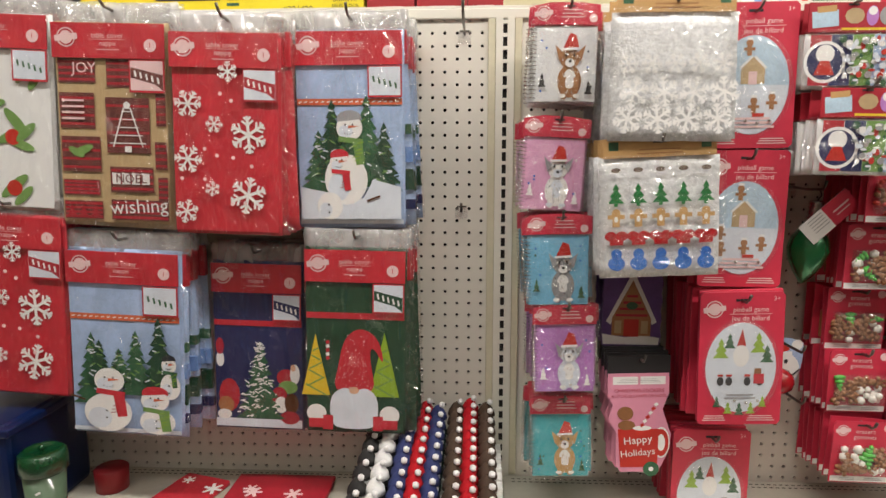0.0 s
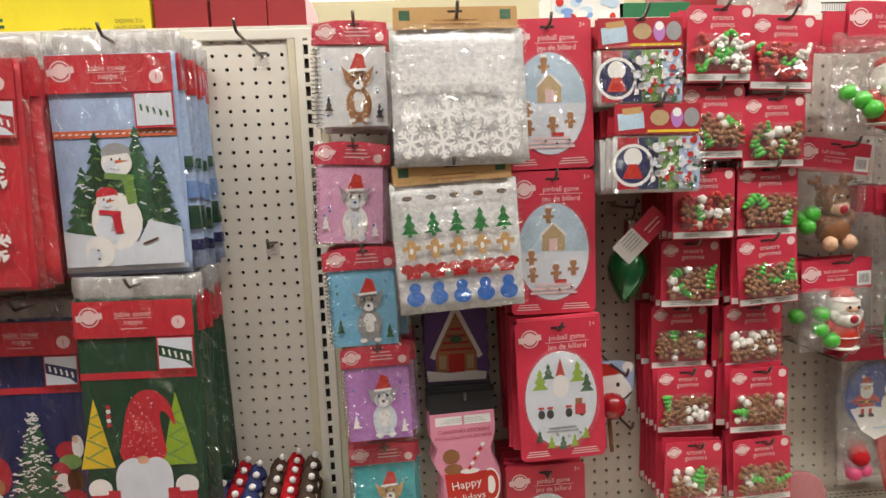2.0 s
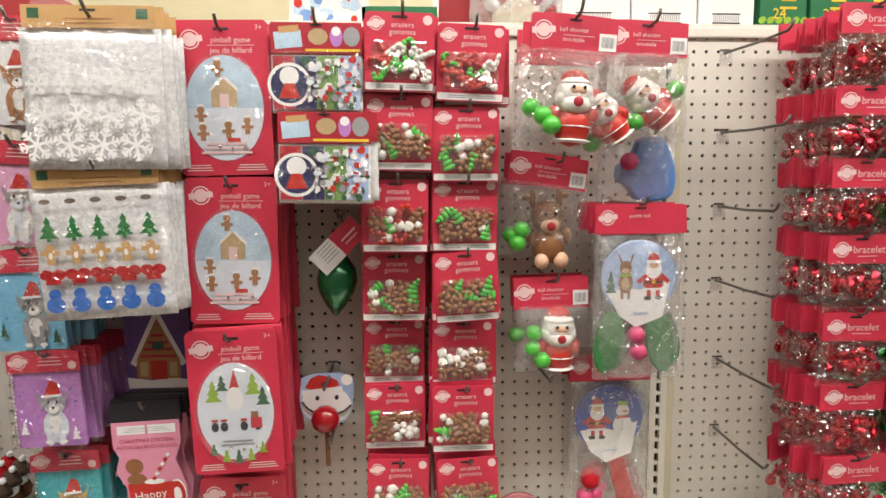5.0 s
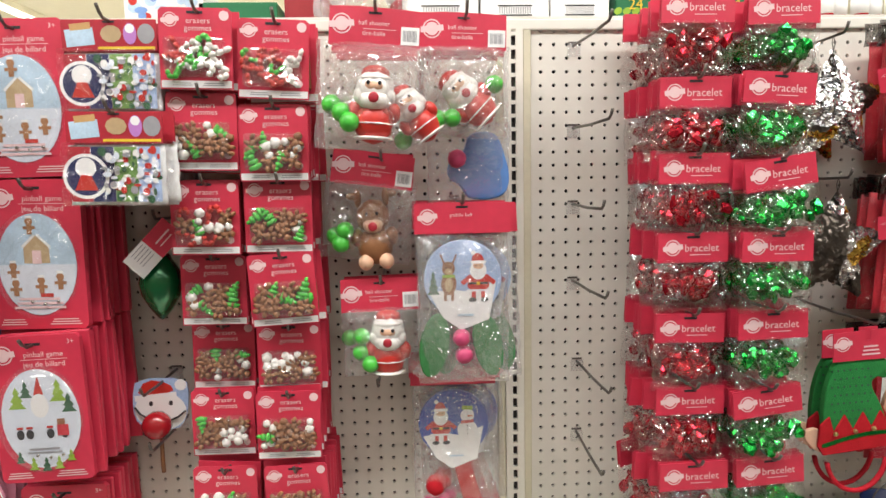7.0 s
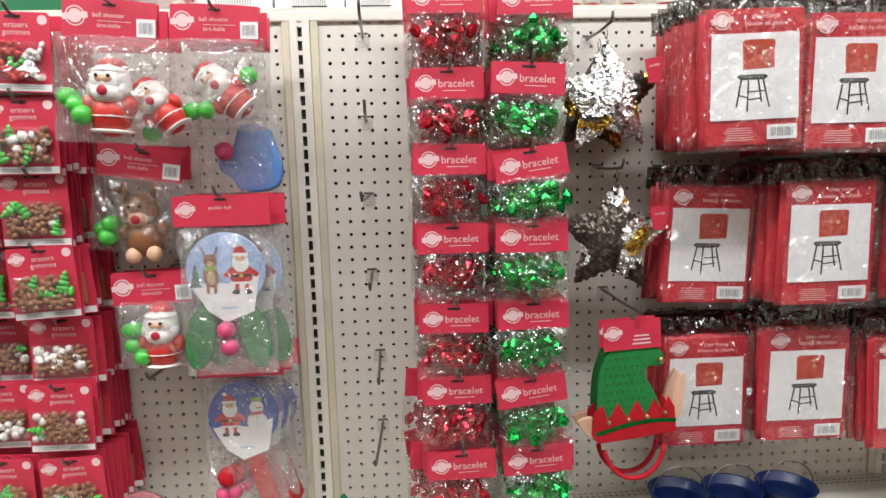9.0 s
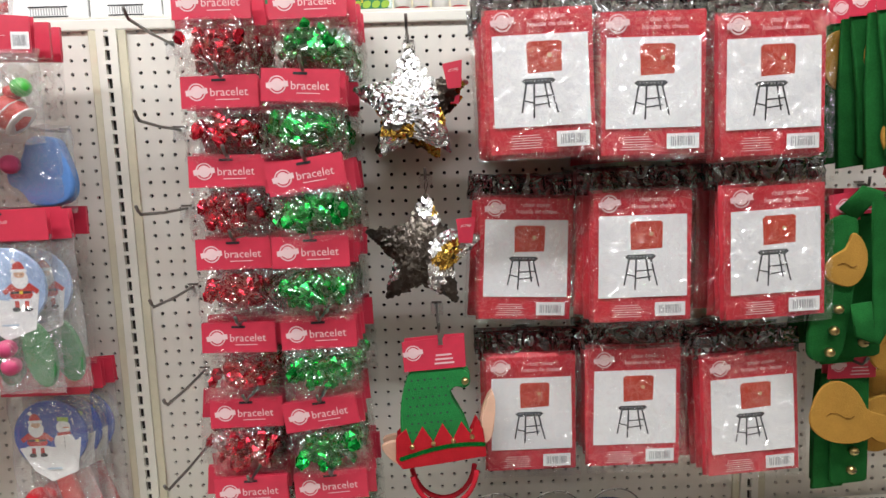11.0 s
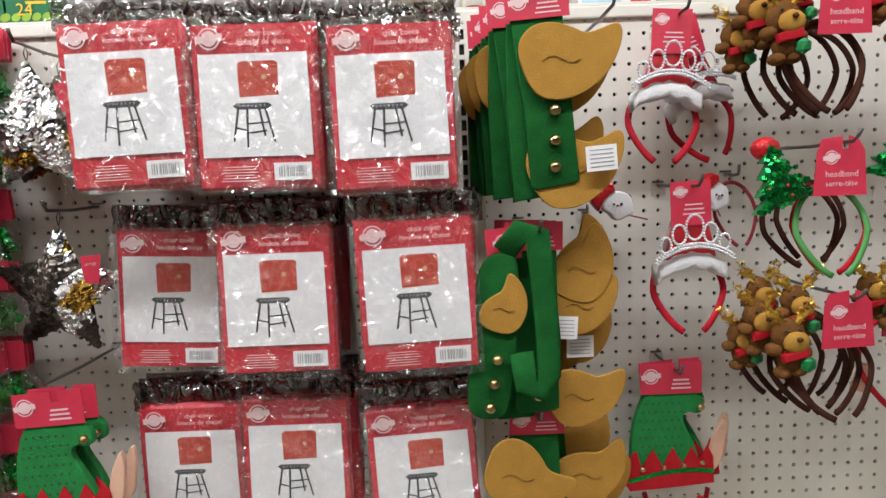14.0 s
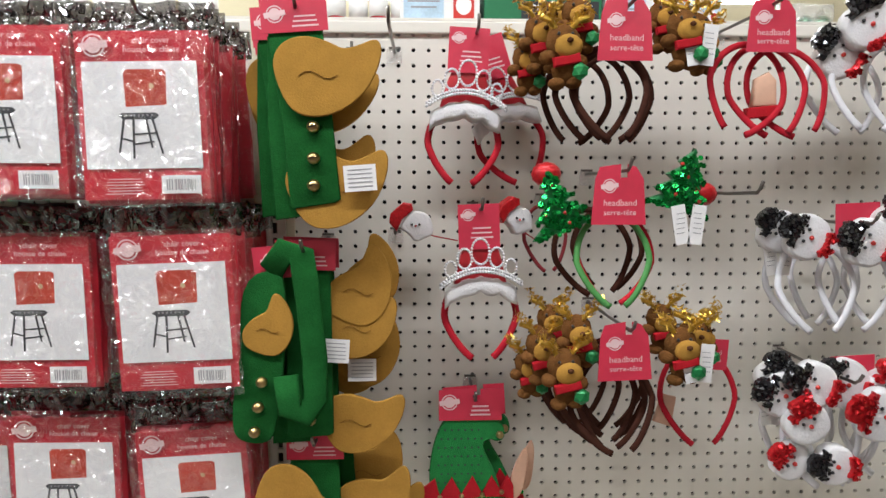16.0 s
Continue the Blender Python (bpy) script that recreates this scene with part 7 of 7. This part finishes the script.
def red_band(m, n=3, seed=1):
    t = thing("red_headband", m, "bright red headbands with a red hang card", "headband", "plain red headbands")
    tag_card(t, .074, .075)
    r = random.Random(seed)
    for i in range(n):
        arc_band(t, -.030 + .038 * i, .012 * i - .004, -.128, .058, .070, BANDR, .0062, .42, (-.35, .15, .3)[i % 3])
    fig = part("topper", plate([(-.016, -.150), (.020, -.150), (.018, -.112), (.006, -.100), (-.012, -.110)], .0, .012, None, .003), FELTK, t, "peach felt topper", True)
    part("tie", plate(rect(.0, -.158, .05, .016, .1), -.002, .01, None, .002), FELTR, fig, "red felt tie")
    return t


red_band(pose(3.118, -0.156, 1.664))
hook(3.118, 1.648, 0.20)
hook(3.098, 1.380, 0.20)
rb = thing("red_headband", pose(3.070, -0.100, 1.153), "single red headband with a red hang card", "headband", "plain red headbands")
hd_ = part("header_card", plate(rect(0, -.024, .074, .050, -.05), -.008, -.0065), RED, rb, "red hang card")
write("headband", .006, -.022, .011, PALE, hd_, -.0085)
write("serre-tête", .006, -.034, .010, PALE, hd_, -.0085)
arc_band(rb, -.005, .0, -.100, .062, .076, BANDR, .0060, .42, .05)
hook(3.066, 1.140, 0.14)
part("topper", plate([(-.075, -.14), (-.045, -.15), (-.038, -.10), (-.060, -.095)], .004, .012, None, .003), FELTK, rb, "peach felt topper", True)


# ---------------------------------------------------------------- snowman and penguin headbands
def ragged(pts, amp, seed, per=4):
    """An outline with the frayed edge of sequin cloth."""
    r, out = random.Random(seed), []
    for (x0, z0), (x1, z1) in zip(pts, pts[1:] + pts[:1]):
        for k in range(per):
            f = k / per
            out.append((x0 + f * (x1 - x0) + r.uniform(-amp, amp), z0 + f * (z1 - z0) + r.uniform(-amp, amp)))
    return out


HAT = [(-.038, .010), (-.010, .014), (.012, .013), (.038, .010), (.040, .022), (.026, .027), (.030, .044), (.022, .058), (.004, .062), (-.018, .060), (-.028, .048), (-.024, .028), (-.038, .024)]
HEAD = [(.030, 0), (.026, .017), (.012, .025), (-.012, .025), (-.027, .017), (-.031, 0), (-.026, -.018), (-.010, -.028), (.010, -.028), (.026, -.018)]
BOW = [(-.006, -.022), (.006, -.022), (.030, -.014), (.034, -.034), (.020, -.046), (.004, -.036), (-.008, -.048), (-.026, -.044), (-.032, -.028), (-.026, -.016)]


def snow_topper(t, x, y, z, s=1.0, hat=SPARKB, turn=0.0):
    c, sn = math.cos(turn), math.sin(turn)
    Q = lambda u, v: (x + s * (u * c - v * sn), z + s * (u * sn + v * c))
    sd = int(abs(x * 7 + z * 3) * 1000)
    tp = part("topper", plate([Q(1.25 * u, 1.25 * v - .004) for u, v in soften(HEAD)], y - .009, y + .011, None, .006), FELTW, t, "white plush head", True)
    part("hat", plate([Q(.70 * u, .66 * v + .006) for u, v in ragged(HAT, .0018, sd)], y - .013, y - .003, None, .002), hat, tp, "sparkling sequin hat")
    sequins(tp, [Q(.72 * u, .68 * v + .006) for u, v in soften(HAT)], y - .0135, SEQK if hat is SPARKB else SEQR, 120, .0030 * s, sd, .005, "loose shiny sequins")
    if hat is SPARKB:
        part("bow", plate([Q(u, v) for u, v in ragged([(.62 * p, .55 * q - .016) for p, q in BOW], .0014, sd + 1)], y - .015, y - .004, None, .002), REDG, tp, "red sequin bow")
        sequins(tp, [Q(.64 * u, .57 * v - .016) for u, v in soften(BOW)], y - .0155, SEQR, 80, .0028 * s, sd + 2, .003, "loose red sequins")
    for e in (-1, 1):
        px, pz = Q(e * .010, .004)
        part("eye", blob(bmesh.new(), px, y - .0105, pz, .0030, .0025, .0030, 1), BLACK, tp, smooth=True)
    px, pz = Q(0, -.006)
    part("nose", blob(bmesh.new(), px, y - .010, pz, .004, .004, .004, 1), TOYR, tp, smooth=True)


def white_band(m, heads, n, seed):
    t = thing("snowman_headband", m, "white headbands with plush snowman toppers in black sequin hats", "headband", "snowman headbands on hooks")
    r = random.Random(seed)
    for i in range(n):
        arc_band(t, .06 * (i % 3) - .03 + r.uniform(-.01, .01), .018 * i, -.105, .060, .072, BANDW, .0068, .45, r.uniform(-.25, .1))
    for q in heads:
        snow_topper(t, *q)
    white_tags(t, -.10, .02, -.060)
    part("header_card", plate(rect(.03, -.004, .07, .06, .05), .012, .0135), RED, t, "red hang card")
    return t


white_band(pose(3.262, -0.140, 1.346), ((-0.069, -0.012, -0.023, 0.95, SPARKB, 1.10), (-0.094, 0.016, -0.016, 0.90, SPARKB, 0.90), (0.019, -0.020, -0.031, 1.00, SPARKB, 1.25), (0.083, 0.000, -0.001, 1.00, SPARKB, 0.30)), 5, 1)
white_band(pose(3.255, -0.160, 1.110, 0, 0, 0), ((-0.089, 0.012, -0.005, 0.90, SPARKB, 0.30), (-0.095, -0.004, -0.027, 0.95, SPARKB, 1.30), (-0.051, -0.010, -0.011, 1.00, SPARKB, 1.20), (0.007, 0.004, -0.012, 1.05, SPARKB, 1.00), (0.038, -0.034, -0.050, 1.10, REDG, 1.30), (-0.065, -0.026, -0.063, 0.90, REDG, 0.50), (-0.079, -0.012, -0.129, 0.80, REDG, 1.00), (-0.019, -0.022, -0.133, 0.85, SPARKB, 1.50), (0.080, 0.000, -0.018, 1.00, REDG, 0.20)), 6, 2)
white_band(pose(3.330, -0.130, 1.652), ((-0.084, 0.010, -0.054, 1.00, SPARKB, 0.90), (-0.055, -0.010, -0.012, 1.05, SPARKB, 0.50), (0.050, 0.000, -0.022, 1.00, SPARKB, 0.00)), 4, 3)
hook(3.270, 1.335, 0.20)
hook(3.255, 1.100, 0.21)
hook(3.325, 1.640, 0.20)

# ---------------------------------------------------------------- bottom shelf
def basket():
    t = thing("blue_bin", pose(-1.06, -0.18, SHELF_Z), "dark blue plastic storage bin on the shelf", "storage bin")
    bm = bmesh.new()
    slab(bm, -.10, .085, -.10, .13, 0, .215, .012)
    part("body", bm, BINB, t)
    part("rim", box(-.108, .095, -.108, .138, .195, .212, .004), BINB, t)


basket()


def cup():
    t = thing("tumbler", pose(-0.928, -0.255, SHELF_Z), "green lidded tumbler with a white tree print", "tumbler")
    part("body", lathe([(.028, 0), (.030, .01), (.036, .125)], 24), CUPC, t, "clear green tinted cup", True)
    part("lid", lathe([(.037, .120), (.041, .124), (.041, .145), (.039, .158), (.030, .164), (.028, .160), (.004, .160)], 28), CUPG, t, "glossy green lid", True)
    part("finger_ring", lathe([(.004, .160), (.006, .168), (.002, .172)], 12), CUPG, t, smooth=True)
    a = Art(t, -.0385)
    for q in range(4):
        a.add(WHITE, rect(.020 - .002 * q, .03 + .022 * q, .020 - .003 * q, .004, .5))
    a.done("tree_print")
    u = thing("tumbler", pose(-0.90, -0.10, SHELF_Z + .0), "red and green tumbler lying behind another", "tumbler")
    part("body", lathe([(.032, 0), (.034, .045), (.03, .048)], 20), BOXR, u, "dark red cup", True)


cup()


def mat_roll(x0, x1, y0, y1, turn, dark, label):
    t = thing("table_runner", pose((x0 + x1) / 2, (y0 + y1) / 2, SHELF_Z + .001, 0, 0, turn), label, "table runner", "runners on the shelf")
    w, d = x1 - x0, y1 - y0
    part("cloth", box(-w / 2, w / 2, -d / 2, d / 2, 0, .012, .004), CRIM if dark else REDP, t)
    fl = bmesh.new()
    r = random.Random(int(abs(x0) * 100))
    for i in range(9):
        cx, cy, s = r.uniform(-.4, .4) * w, r.uniform(-.42, .42) * d, r.uniform(.012, .022)
        for k in range(6):
            a = math.pi * k / 3
            pts = rect(cx + math.cos(a) * s / 2, cy + math.sin(a) * s / 2, s, s * .34, a)
            fl.faces.new([fl.verts.new((p, q, .0122 + .0001 * i + .00002 * k)) for p, q in pts])
    part("printed_motif", fl, WHITE if not dark else PALE, t)


mat_roll(-0.80, -0.69, -0.36, -0.06, -16, False, "red table runner printed with white poinsettias")
mat_roll(-0.64, -0.43, -0.38, -0.05, 0, True, "dark red snowflake table runner folded on the shelf")


def novelty_row(x0, y0, x1, y1, n, kinds, label):
    """A display tray of small figures, each plain shape standing behind another on rising steps."""
    tray = thing("display_tray", pose((x0 + x1) / 2, (y0 + y1) / 2, SHELF_Z), "white stepped display tray holding small novelties", "display tray", "novelty trays")
    lx, ly = x1 - x0, y1 - y0
    bm = bmesh.new()
    for i in range(n):
        u = i / n
        slab(bm, -lx / 2 + lx * u - .030, -lx / 2 + lx * u + .030, -ly / 2 + ly * u - .014, -ly / 2 + ly * u + .014, 0, .03 + .075 * u)
    part("steps", bm, CARTON, tray, "white card steps")
    hatm, bodym = kinds
    first = None
    for i in range(n):
        u = i / max(n - 1, 1)
        m = pose(x0 + lx * u, y0 + ly * u, SHELF_Z + .03 + .075 * u)
        if first:
            copy_thing(first, m)
            continue
        first = thing("novelty_figure", m, label, "novelty", label)
        part("body", blob(bmesh.new(), 0, 0, .022, .019, .012, .022, 2), bodym, first, smooth=True)
        part("face", blob(bmesh.new(), 0, -.005, .044, .017, .012, .014, 2), FELTW if hatm is not FELTW else BLACK, first, smooth=True)
        part("hat", lathe([(.019, .052), (.017, .062), (.008, .076), (.002, .080)], 14), hatm, first, smooth=True)
        part("pompom", blob(bmesh.new(), .008, -.004, .082, .007, .007, .007, 1), FELTW, first, smooth=True)


BLK = mat("plush_black", (0.02, 0.018, 0.018), 0.8)
NVY = mat("plush_navy", (0.02, 0.03, 0.12), 0.8)
PIN = mat("plush_pine", (0.015, 0.05, 0.035), 0.8)
novelty_row(-0.345, -0.34, -0.325, -0.05, 9, (BLK, mat("plush_red", (0.45, 0.02, 0.03), 0.8)), "small black and red snowman novelty with white pompom")
novelty_row(-0.312, -0.34, -0.295, -0.05, 9, (FELTW, BLK), "small white and black penguin novelty")
COCOA = mat("plush_cocoa", (0.055, 0.030, 0.018), 0.85, var=0.2, vscale=60)
novelty_row(-0.272, -0.34, -0.262, -0.05, 11, (NVY, BLK), "small navy novelty with white dots")
novelty_row(-0.243, -0.34, -0.233, -0.05, 11, (FELTR, FELTR), "small red knitted cap novelty with a white pompom")
novelty_row(-0.214, -0.33, -0.206, -0.07, 10, (NVY, PIN), "small navy and dark green novelty with white dots")
novelty_row(-0.172, -0.34, -0.168, -0.05, 11, (COCOA, PIN), "small brown and green bear novelty")
novelty_row(-0.142, -0.34, -0.140, -0.03, 13, (FELTR, TOYW), "small white Santa novelty with a red cap")
novelty_row(-0.108, -0.34, -0.106, -0.05, 11, (COCOA, FELTB), "small brown gingerbread novelty")


def bucket(x, y):
    t = thing("bucket", pose(x, y, SHELF_Z), "dark blue metal bucket with a wire handle", "bucket", "blue buckets on the shelf")
    part("body", lathe([(.040, 0), (.046, .055), (.052, .080), (.054, .082), (.050, .080), (.042, .012)], 28), BINB, t, "dark blue pail", True)
    part("handle", tube([(.050 * math.cos(a), -.005, .080 + .050 * math.sin(a)) for a in [math.pi * i / 16 for i in range(17)]], .0013, 6), STEEL, t, "thin wire handle", True)


for q in range(3):
    bucket(1.825 + .105 * q, -0.17)
gt = thing("tree_ornament", pose(1.198, -0.10, SHELF_Z), "small dark green glittering tree ornament on the shelf", "ornament")
part("crown", lathe([(.030, 0), (.032, .012), (.022, .03), (.026, .032), (.012, .055), (.003, .072)], 18), BULB, gt, smooth=True)
dk = thing("decor_plate", pose(0.83, -0.12, SHELF_Z), "round dusky pink decorative plate standing on the shelf", "plate")
part("disc", plate(ell(0, .055, .055, .055, 28), -.004, .004, None, .002), mat("plate_rose", (0.42, 0.16, 0.17), 0.5), dk, smooth=True)

# ---------------------------------------------------------------- stock on the top shelf
TOP = BOARD_TOP + 0.026


def carton(name, x, w, h, material, label, y=0.05, d=0.2, art=None, cat="carton"):
    t = thing(name, pose(x, y, TOP), label, cat, "stock on the top shelf")
    part("box", box(-w / 2, w / 2, 0, d, 0, h, .002), material, t)
    if art:
        a = Art(t, -.0006)
        art(a, w, h, t)
        a.done("printed_mark")
    return t


def art_yellow(a, w, h, t):
    a.add(BLACK, rect(-w * .34, h * .42, w * .28, h * .30)).add(SIGNY, rect(-w * .34, h * .42, w * .26, h * .10)).add(BLACK, rect(.06, h * .40, w * .16, h * .26)).add(WHITE, rect(.06, h * .40, w * .145, h * .18))
    a.bars(PINE, w * .18, h * .3, .03, 2, .012, .006)
    write("#321428", w * .34, .010, .018, BLACK, t, -.003)
    write("DOWN TO", w * .455, .028, .010, BLACK, t, -.003)
    write("SALES FLOOR", w * .455, .016, .0095, BLACK, t, -.003)


carton("display_carton", -0.805, 0.875, 0.115, SIGNY, "bright yellow display carton with black lettering on the top shelf", art=art_yellow)


def art_red(a, w, h, t):
    a.add(PALE, rect(0, .010, w * .5, .008)).add(WHITE, rect(0, .002, w * .8, .003))


for x, w in ((-0.311, 0.100), (-0.203, 0.106), (-0.112, 0.074)):
    carton("gift_box", x, w, 0.085, BOXR, "dark red gift box on the top shelf", art=art_red, cat="box")


def art_santa(a, w, h, t):
    r = random.Random(4)
    for q in range(18):
        a.add((TOYR, ICE, WHITE, BLUE)[q % 4], ell(r.uniform(-.42, .42) * w, r.uniform(.15, .9) * h, r.uniform(.006, .014), r.uniform(.006, .012), 12))


carton("gift_box", 0.483, 0.150, 0.075, CARTON, "white gift box printed with red and blue figures", art=art_santa, cat="box", d=.1)
carton("gift_box", 0.622, 0.150, 0.043, BOXG, "flat dark green gift box on the top shelf", cat="box")
carton("gift_box", 0.758, 0.110, 0.120, BOXR, "dark red gift box on the top shelf", art=art_red, cat="box", y=.09)


def candy():
    t = thing("plush_candy_cane", pose(0.865, 0.07, TOP), "bagged red and white striped plush candy cane", "plush toy")
    bm = pouch(.20, .10, .09, 2.5, .10, .004, 14, 10)
    part("bag", bm, FILMW, t, "hazy clear bag", True)
    for q in range(9):
        a = math.pi * q / 10
        part("stripe", blob(bmesh.new(), .068 * math.cos(a), 0, .018 + .062 * math.sin(a), .017, .020, .015, 2, -a), FELTR if q % 2 else FELTW, t, smooth=True)


candy()


def art_white(a, w, h, t):
    a.add(BLACK, rect(0, .016, w * .50, .0025)).add(BLACK, rect(0, .034, w * .50, .0025))
    for q in range(14):
        a.add(GREY, rect(-w * .22 + w * .034 * q, .025, w * .012, .013))
    a.bars(GREY, 0, h * .75, w * .4, 2, .012, .004)


for x, w in ((1.013, 0.150), (1.160, 0.136), (1.290, 0.118)):
    carton("shipping_carton", x, w, 0.15, CARTON, "white shipping carton with a printed barcode", art=art_white)


def art_24(a, w, h, t):
    for q in range(6):
        a.add(LIME, ell(w * (-.45 + .18 * q), h * .20, w * .09, h * .06, 8, 0, .5))
    a.bars(YELLOW, w * .1, h * .55, w * .4, 2, .016, .005).add(PALE, rect(0, .006, w * .6, .007))
    write("24", -w * .1, h * .30, .030, YELLOW, t, -.003)


for x in (1.412, 1.520, 1.612):
    carton("candy_cane_box", x, 0.100, 0.115, BOXG, "green candy cane box marked with the number 24", art=art_24, cat="box")


def bottle(x, y=0.06):
    t = thing("sauce_bottle", pose(x, y, TOP), "small red bottle with a white label and cap", "bottle", "bottles on the top shelf")
    part("body", lathe([(.0150, 0), (.0165, .004), (.0165, .06), (.010, .082), (.007, .095)], 16), mat("bottle_red", (0.38, 0.012, 0.02), 0.25, coat=0.6), t, smooth=True)
    part("label", lathe([(.0168, .016), (.0168, .050)], 16), CARTON, t, "white paper label", True)
    part("cap", lathe([(.008, .094), (.009, .096), (.009, .110), (.007, .112)], 14), WHITE, t, "white cap", True)
    return t


b0 = bottle(1.69)
for q in range(24):
    if q not in (15, 16):
        copy_thing(b0, pose(1.69 + .037 * (q + 1), 0.06 + .012 * (q % 2), TOP))


def art_ice(a, w, h, t):
    a.add(ICE, rect(-w * .2, h * .5, w * .5, h * .8)).bars(GREY, -w * .2, h * .7, w * .4, 4, .010, .003)
    a.add(TOYR, rect(w * .30, h * .4, w * .26, h * .55)).add(WHITE, ell(w * .3, h * .4, .014, .016, 14))


carton("gift_box", 2.648, 0.140, 0.09, CARTON, "white and blue printed box on the top shelf", art=art_ice, cat="box")
gc = carton("gift_box", 2.830, 0.208, 0.09, BOXG, "dark green box lettered Christmas on the top shelf", art=lambda a, w, h, t: a.add(BLACK, rect(.03, .030, w * .66, .030)), cat="box")
write("CHRISTMAS", .03, .030, .022, WHITE, gc, -.003)
carton("gift_box", 3.005, 0.130, 0.09, CARTON, "white and blue printed box on the top shelf", art=art_ice, cat="box")
carton("gift_box", 3.110, 0.075, 0.09, ICE, "pale blue printed box on the top shelf", art=art_santa, cat="box")
gl = thing("ornament_pack", pose(3.33, 0.10, TOP), "clear pack of green glass ornaments on the top shelf", "ornament pack")
part("wrap", pouch(.11, .06, .07, 1.2, .06, .004, 10, 8), FILMW, gl, "clear wrap", True)
for q in range(3):
    part("ornament", blob(bmesh.new(), -.032 + .032 * q, 0, .022, .018, .018, .018, 2), BULB, gl, "green glass ornament", True)
